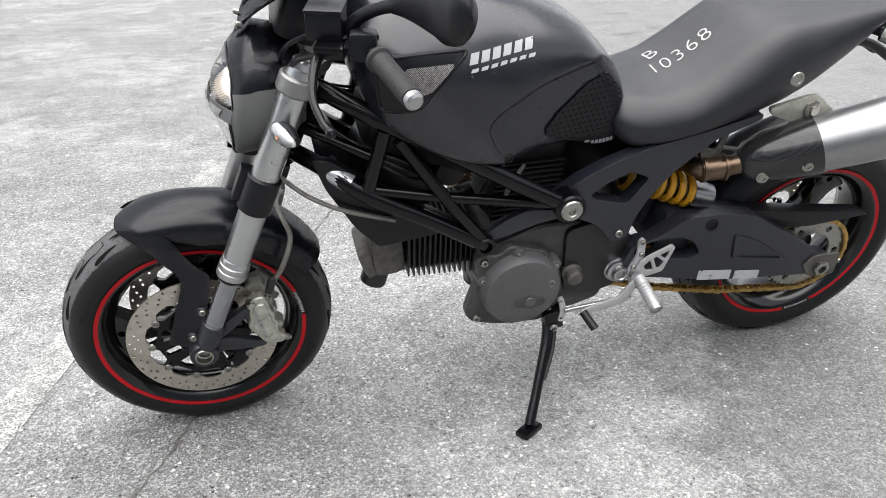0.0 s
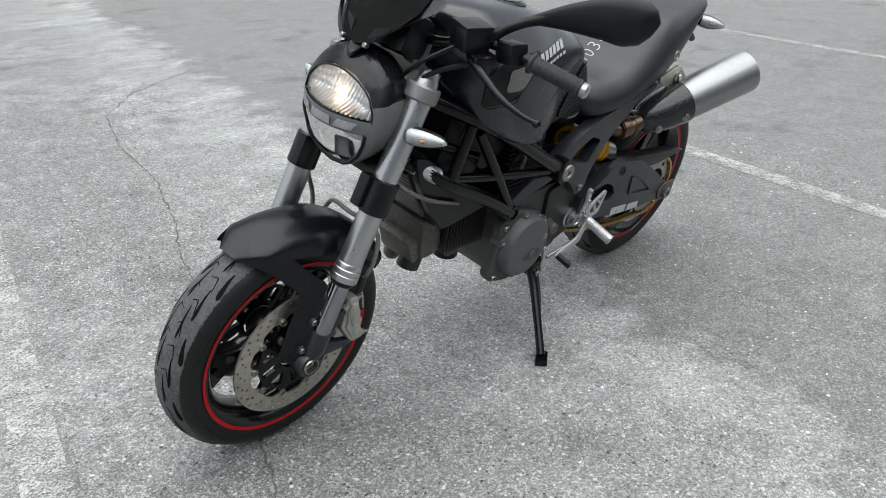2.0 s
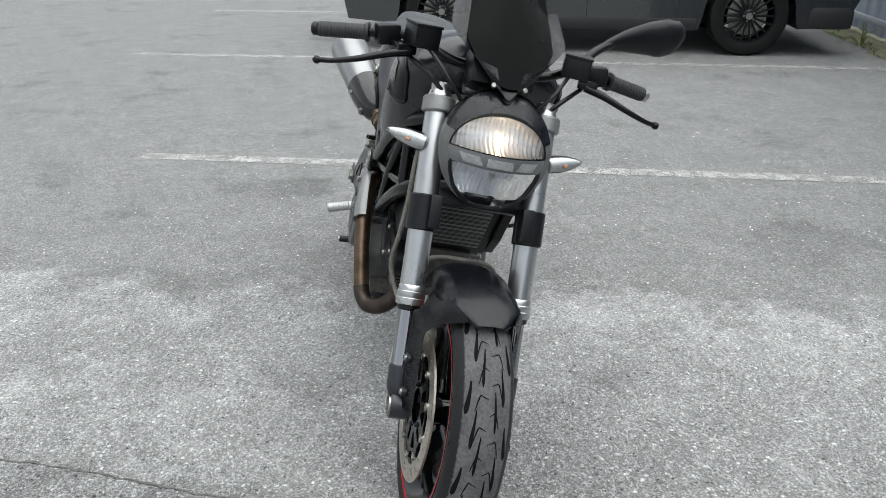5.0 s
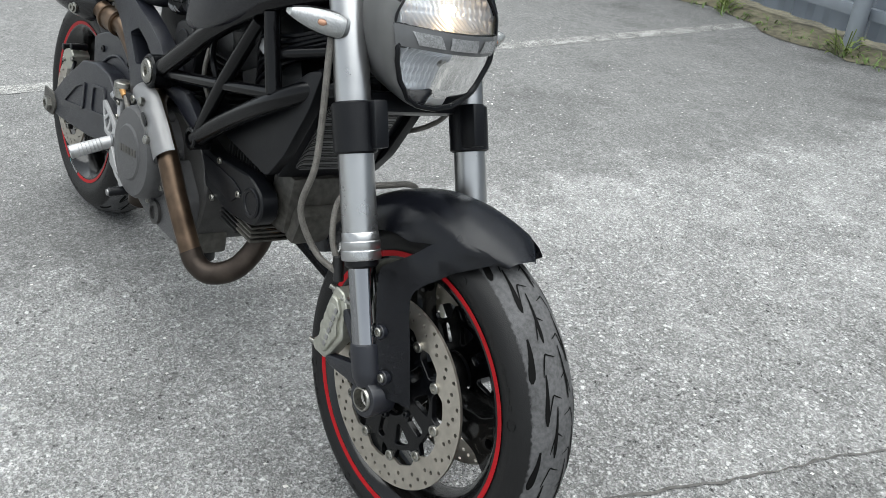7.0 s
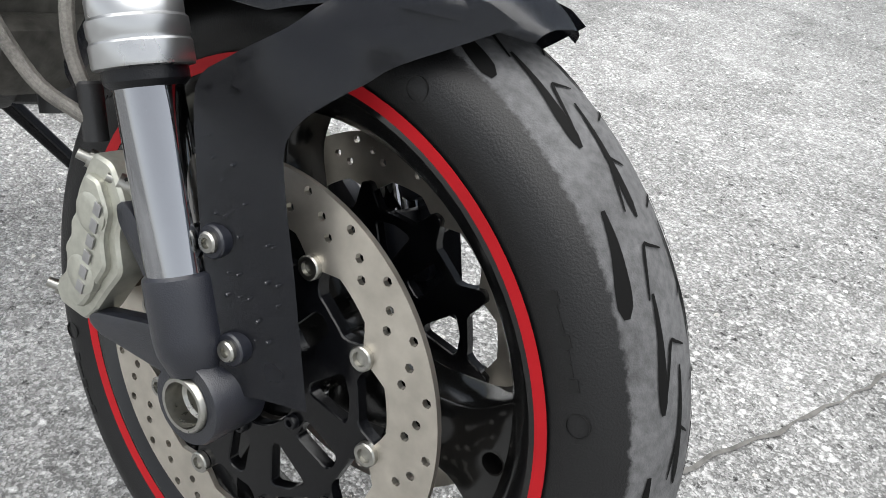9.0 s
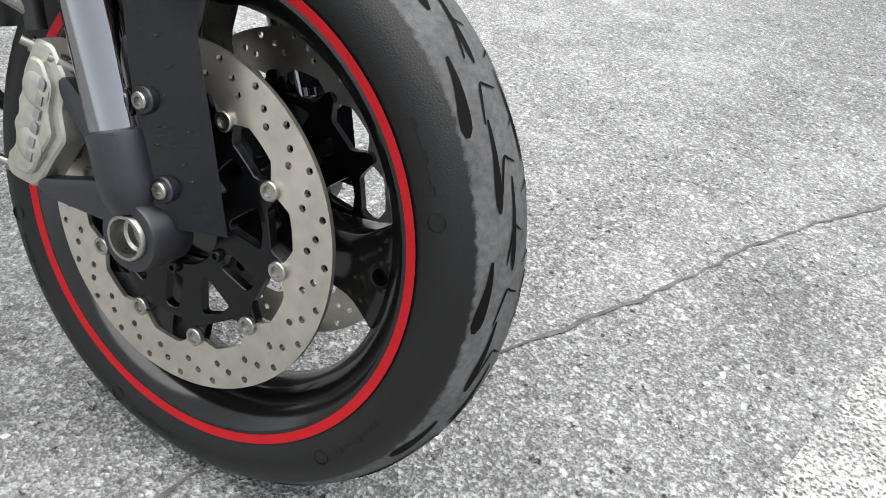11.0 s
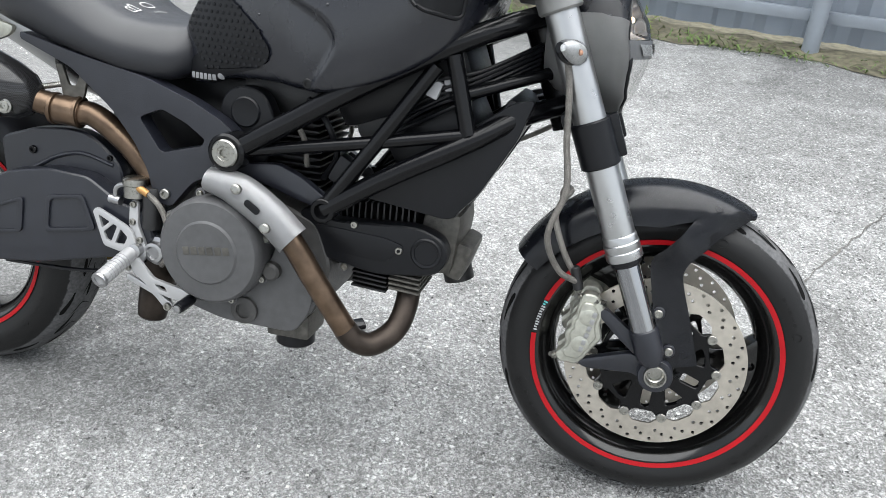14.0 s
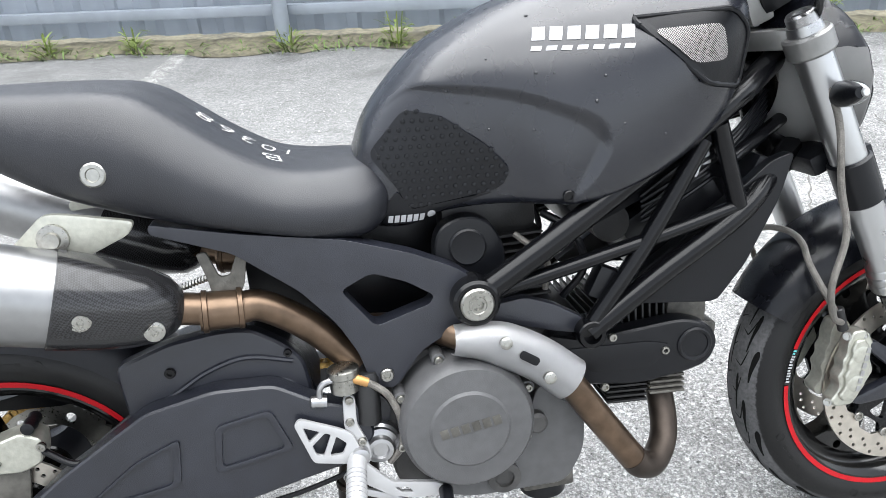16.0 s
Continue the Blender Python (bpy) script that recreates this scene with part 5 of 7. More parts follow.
for s in (-1, 1):
    lp = part("link_pipe", tube(([(-0.955, -0.115, 0.50), (-1.01, -0.120, 0.565), (-1.075, -0.125, 0.612)] if s < 0 else [(-1.07, 0.02, 0.605), (-1.09, 0.08, 0.611)]) + [ (-1.12, s * 0.130, 0.616), (-1.225, s * 0.152, 0.642)], 0.0225, 18), M_EXH, bike, "heat-tinted link pipe")
    part("pipe_clamp", lathe([(0.026, -0.03), (0.0275, -0.026), (0.0275, 0.026), (0.026, 0.03)], (-1.130, s * 0.131, 0.617), (-1, s * 0.12, 0.08), 24), M_EXH, lp)
    bk = rounded([(-1.152, 0.700), (-1.138, 0.702), (-1.126, 0.664), (-1.112, 0.664), (-1.098, 0.694), (-1.085, 0.690), (-1.094, 0.648), (-1.108, 0.628), (-1.138, 0.630), (-1.142, 0.660)], 0.005)
    part("pipe_bracket", prism(bk, s * 0.122, s * 0.129, 0.002), M_ALLOY, lp, "forked alloy pipe bracket")
    part("pipe_band", lathe([(0.0285, -0.004), (0.0300, -0.003), (0.0300, 0.003), (0.0285, 0.004)], (-1.105, s * 0.128, 0.616), (-1, s * 0.12, 0.06), 24), M_EXH, lp)
    part("pipe_band", lathe([(0.0285, -0.004), (0.0300, -0.003), (0.0300, 0.003), (0.0285, 0.004)], (-1.152, s * 0.135, 0.619), (-1, s * 0.12, 0.08), 24), M_EXH, lp)
    hook = [Vector((-1.195, s * 0.128, 0.652)) + Vector((0.052, -s * 0.004, 0.012)) * (i / 96) + 0.0045 * Vector((0, math.cos(i * math.tau / 8), math.sin(i * math.tau / 8))) for i in range(97)]
    part("pipe_spring", tube(hook, 0.0013, 6, 1), M_STEEL, lp, "coiled retaining spring")
    a, b = Vector((-1.155, s * 0.133, 0.619)), Vector((-1.555, s * 0.250, 0.766))
    ax = (b - a).normalized()
    Lm = (b - a).length
    mf = part("muffler", lathe([(0.052, 0.15), (0.059, 0.165), (0.062, 0.19), (0.067, Lm - 0.008), (0.066, Lm), (0.058, Lm + 0.004), (0.040, Lm + 0.004), (0.036, Lm - 0.03)], a, ax, 48), M_MUFF, bike, "brushed steel muffler canister")
    part("muffler_nose", lathe([(0.024, 0.030), (0.030, 0.034), (0.044, 0.050), (0.055, 0.085), (0.0610, 0.125), (0.0640, 0.165), (0.0650, 0.190), (0.0625, 0.191)], a, ax, 48, caps=False), M_CARBON, mf, "carbon fibre muffler nose")
    for p in ((-1.283, s * 0.2335, 0.664), (-1.208, s * 0.199, 0.624)):
        part("muffler_bolt", lathe([(0.0135, -0.014), (0.0135, 0.001), (0.0095, 0.002), (0.0095, 0.006), (0.0045, 0.006), (0.004, 0.003)], p, (0.25, s, 0), 18), M_STEEL, mf, "steel bolt with washer")
    hp = rounded([(-1.385, 0.735), (-1.325, 0.785), (-1.300, 0.782), (-1.215, 0.762), (-1.225, 0.745), (-1.30, 0.715), (-1.36, 0.705)], 0.012)
    hg = part("muffler_hanger", prism(hp, s * 0.140, s * 0.152, 0.003), M_CALIPER, mf, "silver muffler hanger bracket")
    part("hanger_bolt", lathe([(0.020, -0.01), (0.020, 0.004), (0.014, 0.006), (0.011, 0.006), (0.010, 0.011), (0.004, 0.011)], (-1.317, s * 0.154, 0.752), (0, s, 0), 22), M_STEEL, hg)

# ---- foot controls and stand ----
for s in (-1, 1):
    g = rounded([(-1.056, 0.444), (-1.047, 0.452), (-0.995, 0.428), (-0.976, 0.416), (-0.966, 0.388), (-0.986, 0.368), (-1.036, 0.379)], 0.007)
    hs_ = [rounded([(-1.044, 0.438), (-1.021, 0.427), (-1.038, 0.413)], 0.003), rounded([(-1.014, 0.424), (-1.006, 0.420), (-1.020, 0.388), (-1.030, 0.391), (-1.035, 0.406)], 0.003), rounded([(-0.999, 0.416), (-0.985, 0.402), (-0.993, 0.386), (-1.012, 0.386)], 0.003)]
    fp_ = part("footpeg_mount", prism(g, s * 0.168, s * 0.174, 0.0018, hs_), M_SHIELD, bike, "polished alloy heel guard and footpeg mount")
    part("mount_arm", prism(rounded([(-0.983, 0.468), (-0.974, 0.476), (-0.965, 0.468), (-0.967, 0.426), (-0.955, 0.395), (-0.950, 0.372), (-0.965, 0.345), (-0.990, 0.330), (-1.000, 0.340), (-0.985, 0.352), (-0.978, 0.384), (-0.986, 0.426)], 0.006), s * 0.158, s * 0.167, 0.0025), M_SHIELD, fp_, "pale alloy rear-set bracket")
    peg = part("footpeg", tube([(-0.970, s * 0.168, 0.378), (-0.976, s * 0.190, 0.371), (-0.984, s * 0.262, 0.347)], [0.0130, 0.0142, 0.0150], 20, 4), M_SHIELD, fp_, "knurled alloy footpeg")
    pd_ = Vector((-0.008, s * 0.072, -0.024)).normalized()
    part("peg_end", lathe([(0.0155, -0.004), (0.0160, 0.0), (0.0150, 0.003), (0.0095, 0.003), (0.0090, -0.004)], (-0.984, s * 0.262, 0.347), pd_, 20), M_ALU, fp_)
    for i in range(7):
        part("peg_ring", lathe([(0.0142, -0.0012), (0.0153, 0.0), (0.0142, 0.0012)], Vector((-0.976, s * 0.190, 0.371)) + pd_ * (0.012 + 0.008 * i), pd_, 18, caps=False), M_ALU, fp_)
    part("peg_pivot", lathe([(0.013, -0.012), (0.013, 0.012), (0.009, 0.014), (0.006, 0.014)], (-0.968, s * 0.170, 0.380), (0, s, 0), 18), M_ALU, fp_)
    hub_at = (-0.938, s * 0.138, 0.376)
    part("peg_hub", lathe([(0.032, -0.03), (0.032, 0.004), (0.028, 0.007), (0.028, 0.014), (0.020, 0.016), (0.019, 0.028), (0.013, 0.029), (0.011, 0.025)], hub_at, (0, s, 0), 28), M_ALU, fp_, "round alloy pivot hub")
    for x, z in ((-0.974, 0.466), (-0.977, 0.432), (-0.963, 0.398), (-0.990, 0.340), (-0.962, 0.350)):
        bolt(fp_, (x, s * 0.167, z), (0, s, 0), 0.0065, 0.005)
    if s < 0:
        slot = rounded([(-0.925, 0.322), (-0.915, 0.312), (-0.898, 0.309), (-0.905, 0.320)], 0.003)
        part("brake_pedal", prism(rounded([(-0.974, 0.350), (-0.962, 0.370), (-0.928, 0.332), (-0.866, 0.320), (-0.845, 0.308), (-0.846, 0.296), (-0.896, 0.299), (-0.930, 0.309), (-0.966, 0.336)], 0.006), -0.184, -0.176, 0.002, [slot]), M_SHIELD, fp_, "polished brake pedal")
        part("pedal_link", prism(rounded([(-0.986, 0.331), (-0.930, 0.307), (-0.893, 0.283), (-0.898, 0.271), (-0.912, 0.274), (-0.934, 0.297), (-0.990, 0.320)], 0.005), -0.176, -0.169, 0.002), M_SHIELD, fp_)
        bolt(fp_, (-0.903, -0.176, 0.278), (0, -1, 0), 0.008, 0.006)
        part("pedal_tip", lathe([(0.0095, 0), (0.0105, 0.004)] + [(0.0098 if i % 2 else 0.0110, 0.006 + 0.004 * i) for i in range(9)] + [(0.0095, 0.044)], (-0.850, -0.180, 0.304), (-0.1, -1, -0.1), 16), M_PLASTIC, fp_, "ribbed black pedal tip")
        part("tip_end", lathe([(0.0075, 0), (0.0075, 0.003), (0.005, 0.004)], (-0.8545, -0.2238, 0.2995), (-0.1, -1, -0.1), 14), M_ALU, fp_)
    else:
        part("shift_rod", tube([(-0.965, 0.176, 0.318), (-0.90, 0.178, 0.314), (-0.803, 0.178, 0.306)], 0.0050, 12), M_ALU, fp_)
        part("shift_lever", prism(rounded([(-0.975, 0.372), (-0.960, 0.374), (-0.930, 0.330), (-0.860, 0.312), (-0.838, 0.300), (-0.842, 0.290), (-0.900, 0.298), (-0.950, 0.312)], 0.005), 0.180, 0.187, 0.002), M_SHIELD, fp_, "polished gear lever")
        part("shift_arm", prism(rounded([(-0.785, 0.338), (-0.798, 0.342), (-0.812, 0.300), (-0.806, 0.268), (-0.792, 0.270), (-0.796, 0.300)], 0.006), 0.166, 0.174, 0.002, [circle(-0.793, 0.330, 0.004, 10), circle(-0.800, 0.278, 0.004, 10)]), M_SHIELD, fp_)
        part("shift_tip", tube([(-0.846, 0.186, 0.300), (-0.862, 0.226, 0.280)], 0.0098, 14), M_PLASTIC, fp_, "ribbed black shifter tip")
mc = part("rear_master_cylinder", lathe([(0.018, 0), (0.018, 0.07), (0.014, 0.08)], (-0.948, -0.150, 0.420), (0.05, 0, 1), 20), M_DARKENG, bike, "rear brake master cylinder")
part("reservoir", lathe([(0.021, 0), (0.021, 0.022), (0.023, 0.024), (0.023, 0.034), (0.018, 0.037)], (-0.977, -0.155, 0.478), (0, 0, 1), 24), M_STEEL, mc)
part("brake_hose", tube([(-0.945, -0.165, 0.490), (-0.918, -0.167, 0.465), (-0.903, -0.168, 0.422), (-0.906, -0.165, 0.379), (-0.926, -0.158, 0.351)], 0.0055, 10), M_HOSE, mc, "braided rear brake hose")
part("hose_sleeve", tube([(-0.978, -0.164, 0.499), (-0.962, -0.165, 0.497), (-0.944, -0.166, 0.489)], 0.0072, 12), M_BRASS, mc, "amber hose sleeve")
part("hose_pipe", tube([(-1.015, -0.162, 0.470), (-1.012, -0.163, 0.490), (-1.000, -0.164, 0.499), (-0.978, -0.164, 0.499)], 0.0045, 10), M_ALU, mc, "bent steel fluid pipe")
part("pipe_union", lathe([(0.009, -0.012), (0.009, 0.010), (0.006, 0.012)], (-1.017, -0.160, 0.468), (-1, 0, 0.1), 12), M_ALU, mc)
rc = part("rear_caliper", prism(rounded([(-1.490, 0.446), (-1.478, 0.464), (-1.430, 0.478), (-1.404, 0.464), (-1.410, 0.428), (-1.440, 0.416), (-1.478, 0.420)], 0.008), -0.132, -0.088, 0.006, segs=3), M_CALIPER, bike, "silver rear brake caliper")
for x, z in ((-1.482, 0.468), (-1.418, 0.484)):
    part("dust_boot", lathe([(0.008, -0.035), (0.010, -0.03), (0.008, -0.02), (0.010, -0.012), (0.008, 0.0), (0.009, 0.006), (0.005, 0.008)], (x, -0.128, z), (0, -1, 0), 16), M_PLASTIC, rc, "black rubber dust boot")
    bolt(rc, (x + 0.012, -0.131, z - 0.030), (0, -1, 0), 0.007, 0.006)
part("caliper_carrier", prism(rounded([(-1.508, 0.33), (-1.482, 0.425), (-1.432, 0.425), (-1.450, 0.33)], 0.015), -0.120, -0.112, 0.003), M_ALLOY, rc)
part("brake_hose", tube([(-1.41, -0.125, 0.445), (-1.36, -0.145, 0.425), (-1.33, -0.120, 0.44), (-1.25, -0.11, 0.49)], 0.005, 10), M_PLASTIC, rc)
part("brake_line", tube([(-1.30, -0.12, 0.290), (-1.12, -0.13, 0.300), (-1.02, -0.14, 0.325), (-0.965, -0.15, 0.352)], 0.004, 10), M_PLASTIC, bike)

# side stand: its foot rests on the ground
st = part("side_stand", tube([(-0.780, 0.150, 0.262), (-0.765, 0.185, 0.222), (-0.725, 0.255, 0.142), (-0.695, 0.305, 0.085)], [0.016, 0.013, 0.0115, 0.012], 16), M_SATIN, bike, "black side stand set down on the asphalt")
part("stand_bracket", box((-0.785, 0.150, 0.270), (0.045, 0.04, 0.055), 0.006, (0, 10, 0)), M_SATIN, st)
bolt(st, (-0.784, 0.172, 0.252), (0, 1, 0), 0.011, 0.006)
b = box((0, 0, 0), (0.062, 0.034, 0.014), 0.004, (0, 0, 35))
bmesh.ops.transform(b, matrix=Matrix.Translation((-0.692, 0.312, 0.0775)) @ Matrix.Rotation(radians(12.47), 4, "X"), verts=b.verts)
part("stand_foot", b, M_SATIN, st)
part("stand_spring", tube([(-0.790, 0.165, 0.255), (-0.775, 0.200, 0.205), (-0.745, 0.240, 0.155)], 0.006, 8), M_DARKENG, st)
# ---- headlamp, screen, bars ----
def lamp_front(z):
    """How far forward the lamp's glass stands at a height."""
    zs, xs = (0.715, 0.75, 0.80, 0.83, 0.87, 0.91, 0.945, 0.965), (-0.132, -0.108, -0.094, -0.092, -0.102, -0.128, -0.162, -0.19)
    return float(np.interp(z, zs, xs))


LZ, LH, LW = 0.838, 0.124, 0.120


def lamp_pt(v, w, out=0.0, k=1.0):
    """A point of the lamp's front: v round its outline, w from its centre (0) to the rim (1)."""
    y, z = LW * w * k * math.cos(v), LZ + LH * w * k * math.sin(v)
    return Vector((lamp_front(z) - 0.052 * (y / LW) ** 2 + out, y, z))


def lens_half(z):
    """Half width of the glazed front at a height: arched upper lens, bar, shield-shaped lower lens."""
    if z > 0.919 or z < 0.719:
        return -0.01
    if z > 0.842:
        return 0.104 * max(0.0, 1 - ((z - 0.842) / 0.077) ** 2) ** 0.5
    return float(np.interp(z, (0.719, 0.722, 0.735, 0.76, 0.79, 0.814, 0.842), (0.0, 0.034, 0.058, 0.080, 0.093, 0.098, 0.104)))


def lens_reach(v):
    w = 0.0
    while w < 0.94 and abs(LW * (w + 0.01) * math.cos(v)) < lens_half(LZ + LH * (w + 0.01) * math.sin(v)) + 0.001:
        w += 0.01
    return w


def lamp_shell(a0, a1, n):
    vs = [a0 + (a1 - a0) * j / n for j in range(n + 1)]
    rings = []
    for x, k in ((-0.265, 0.62), (-0.245, 0.80), (-0.215, 0.93), (-0.18, 0.99)):
        rings.append([Vector((x, LW * k * math.cos(v), LZ + 0.004 + LH * k * math.sin(v))) for v in vs])
    for f, o in ((0.0, -0.012), (0.0, 0.0), (0.2, 0.004), (0.6, 0.004), (0.9, 0.003), (1.0, -0.006)):
        rings.append([lamp_pt(v, 1 - f * (1 - lens_reach(v)), o) for v in vs])
    for r in rings:
        for p in r:
            p.x = max(p.x, -0.265)
    b = skin(bmesh.new(), rings, closed=False)
    bmesh.ops.solidify(b, geom=b.faces[:], thickness=0.003)
    return b


lamp = part("headlamp", lamp_shell(radians(-198), radians(18), 48), M_LAMP, bike, "round grey headlamp with its bulb lit", True, sharp=50)
part("lamp_cover", lamp_shell(radians(18), radians(162), 36), M_MATTE, lamp, "matte black lamp cover", sharp=50)


def lamp_patch(zlo, zhi, out, n=18, m=24, grow=0.0, depth=0.0, flute=0.0):
    """A piece of the lamp's front between two heights, flat in the shell or sunk as a fluted bowl."""
    rings = []
    for i in range(n + 1):
        q = i / n
        z = zlo + (zhi - zlo) * q
        s = lens_half(z) + grow
        row = []
        for j in range(m + 1):
            e = -1 + 2 * j / m
            y = s * e
            sink = depth * (1 - e * e) * (1 - (2 * q - 1) ** 4)
            row.append(Vector((lamp_front(z) - 0.052 * (y / LW) ** 2 + out - sink + (flute * math.cos(y * 620) + 0.5 * flute * math.cos(z * 420)) * (1 if abs(e) < 0.97 else 0), y, z)))
        rings.append(row)
    return skin(bmesh.new(), rings, closed=False)


part("upper_lens", lamp_patch(0.842, 0.9185, 0.001), M_CLEAR, lamp, "clear upper headlamp lens")
part("lower_lens", lamp_patch(0.7195, 0.814, 0.001), M_CLEAR, lamp, "clear lower headlamp lens")
part("lens_bar", lamp_patch(0.813, 0.843, 0.0045, 4, grow=0.004), M_LAMPBAR, lamp, "grey bar between the lenses")
for lo, hi, name in ((0.842, 0.9188, "upper"), (0.7193, 0.8135, "lower")):
    side = [lo + (hi - lo) * i / 24 for i in range(25)]
    pts = [(lens_half(z), z) for z in side] + [(-lens_half(z), z) for z in reversed(side)]
    ring = [Vector((lamp_front(z) - 0.052 * (y / LW) ** 2 + 0.0025, y, z)) for y, z in pts]
    part("lamp_gasket", tube(ring + ring[:1], 0.0021 if name == "upper" else 0.0042, 8, 1), M_PLASTIC, lamp, "black gasket round the glass")
for y0, y1 in ((-0.080, -0.040), (-0.028, 0.028), (0.040, 0.080)):
    b = bmesh.new()
    rr = []
    for z in (0.819, 0.828, 0.837):
        sk = (z - 0.828) * (0.6 if y0 > 0 else -0.6 if y1 < 0 else 0)
        rr.append([Vector((lamp_front(z) - 0.052 * (y / LW) ** 2 + 0.0075, y, z)) for y in (y0 + sk + (y1 - y0) * j / 6 for j in range(7))])
    part("position_light", skin(b, rr, closed=False), M_POSITION, lamp, "small clear position light window")
# reflectors: fluted bowls behind the glass
for lo, hi, d in ((0.843, 0.917, 0.045), (0.721, 0.8125, 0.035)):
    part("reflector", lamp_patch(lo, hi, -0.006, 20, 140, 0.0, d, 0.0030), M_REFL, lamp, "silvered reflector with flutes", sharp=80)
part("bulb", lathe([(0.003, -0.012), (0.0055, -0.007), (0.0055, 0.007), (0.002, 0.012)], (-0.138, 0.0, 0.872), (1, 0, 0), 16), M_BULB, lamp, "warm lit headlamp bulb")
part("bulb_shield", lathe([(0.006, 0), (0.006, 0.010), (0.004, 0.012)], (-0.135, 0.0, 0.790), (1, 0, 0), 16), M_STEEL, lamp)


# smoked fly screen in a black surround
def screen_pt(u, v, off=0.0):
    """u across (-1 to 1), v from the lower edge to the top."""
    w = 0.030 + 0.098 * min(1, max(0.0, v) * 2.6) ** 0.55 - 0.030 * max(0, v - 0.45)
    y = w * u
    z = 0.948 + 0.205 * v + 0.055 * u * u * (1 - v)
    x = -0.148 - 0.165 * v - 0.02 * v * v - 0.055 * u * u * (0.6 + 0.5 * v) + off
    return Vector((x, y, z))


def screen_mesh(u0, u1, v0, v1, off):
    rings = [[screen_pt(u0 + (u1 - u0) * j / 16, v0 + (v1 - v0) * i / 16, off) for j in range(17)] for i in range(17)]
    b = skin(bmesh.new(), rings, closed=False)
    bmesh.ops.solidify(b, geom=b.faces[:], thickness=0.003)
    return b


scr = part("fly_screen", screen_mesh(-1.0, 1.0, 0.0, 0.80, -0.004), M_MATTE, bike, "black fly screen surround with a smoked pane", True, 60)
part("screen_pane", screen_mesh(-0.74, 0.74, 0.10, 1.0, 0.003), M_SCREEN, scr, "glossy smoked screen pane")
for p in ((-0.162, -0.035, 0.971), (-0.162, 0.032, 0.972), (-0.261, 0.107, 1.047), (-0.261, -0.107, 1.047)):
    part("screen_screw", lathe([(0.0055, -0.006), (0.0055, 0.004), (0.004, 0.006), (0.002, 0.006)], p, (1, 0.6 * p[1] / 0.1, 0.45), 14), M_STEEL, scr)
part("screen_lip", screen_mesh(-0.98, 0.98, -0.035, 0.04, -0.008), M_PLASTIC, scr)
part("instrument_box", box((-0.27, 0, 0.985), (0.08, 0.15, 0.09), 0.02, (0, -25, 0)), M_PLASTIC, bike, "black instrument housing", True)

# handlebar and controls
bar = part("handlebar", tube([(-0.395, -0.402, 0.979), (-0.368, -0.30, 0.996), (-0.335, -0.20, 1.012), (-0.300, -0.10, 0.985), (-0.298, 0, 0.982), (-0.300, 0.10, 0.985), (-0.335, 0.20, 1.012), (-0.368, 0.30, 0.996), (-0.395, 0.402, 0.979)], 0.011, 16), M_SATIN, bike, "black handlebar with rubber grips", True)
for s in (-1, 1):
    ga, gb = Vector((-0.364, s * 0.285, 0.998)), Vector((-0.392, s * 0.392, 0.980))
    gd = (gb - ga).normalized()
    prof = [(0.0215, 0.0), (0.0215, 0.006), (0.017, 0.010)]
    for i in range(14):
        h = 0.014 + i * 0.0066
        prof += [(0.0172, h), (0.0165, h + 0.002), (0.0160, h + 0.004), (0.0172, h + 0.0058)]
    part("grip", lathe(prof + [(0.016, 0.112)], ga, gd, 24), M_GRIP, bar, "ribbed black rubber grip")
    part("bar_end", lathe([(0.0135, 0), (0.0150, 0.002), (0.0150, 0.012), (0.011, 0.016), (0.005, 0.016)], ga + gd * 0.112, gd, 22), M_ALU if s > 0 else M_PLASTIC, bar, "round bar end weight")
    part("switch_housing", box((-0.348, s * 0.247, 1.006), (0.044, 0.052, 0.044), 0.008, (10, 0, s * -12)), M_PLASTIC, bar, "black handlebar switch housing")
    part("switch_button", box((-0.366, s * 0.25, 1.020), (0.012, 0.014, 0.010), 0.003), M_PLASTIC, bar)
    part("master_cylinder", box((-0.300, s * 0.178, 1.022), (0.060, 0.062, 0.046), 0.006, (0, 0, s * -18)), M_PLASTIC, bar, "black brake fluid reservoir")
    part("reservoir_lid", box((-0.300, s * 0.178, 1.047), (0.062, 0.064, 0.007), 0.003, (0, 0, s * -18)), M_PLASTIC, bar)
    part("lever_perch", box((-0.300, s * 0.215, 0.990), (0.05, 0.045, 0.022), 0.006, (0, 0, s * -20)), M_SATIN, bar)
    part("lever", tube([(-0.285, s * 0.205, 0.985), (-0.268, s * 0.250, 0.975), (-0.256, s * 0.310, 0.955), (-0.262, s * 0.360, 0.940), (-0.270, s * 0.388, 0.935)], [0.010, 0.008, 0.0065, 0.0055, 0.0055], 12), M_SATIN, bar, "black ball-end lever")
    part("lever_ball", lathe([(0.002, -0.009), (0.0075, -0.005), (0.009, 0), (0.0075, 0.005), (0.002, 0.009)], (-0.271, s * 0.391, 0.934), (0, 1, 0), 14), M_SATIN, bar)
    part("bar_riser", box((-0.298, s * 0.05, 0.955), (0.04, 0.035, 0.07), 0.008, (0, -20, 0)), M_CAST, bar)
    part("cable", tube([(-0.285, s * 0.16, 1.0), (-0.235, s * 0.12, 0.96), (-0.225, s * 0.07, 0.90), (-0.235, s * 0.04, 0.82)], 0.0045, 8), M_PLASTIC, bar)
    part("cable", tube([(-0.32, s * 0.22, 0.985), (-0.25, s * 0.145, 0.945), (-0.24, s * 0.085, 0.88), (-0.25, s * 0.05, 0.80)], 0.0055, 8), M_PLASTIC, bar)

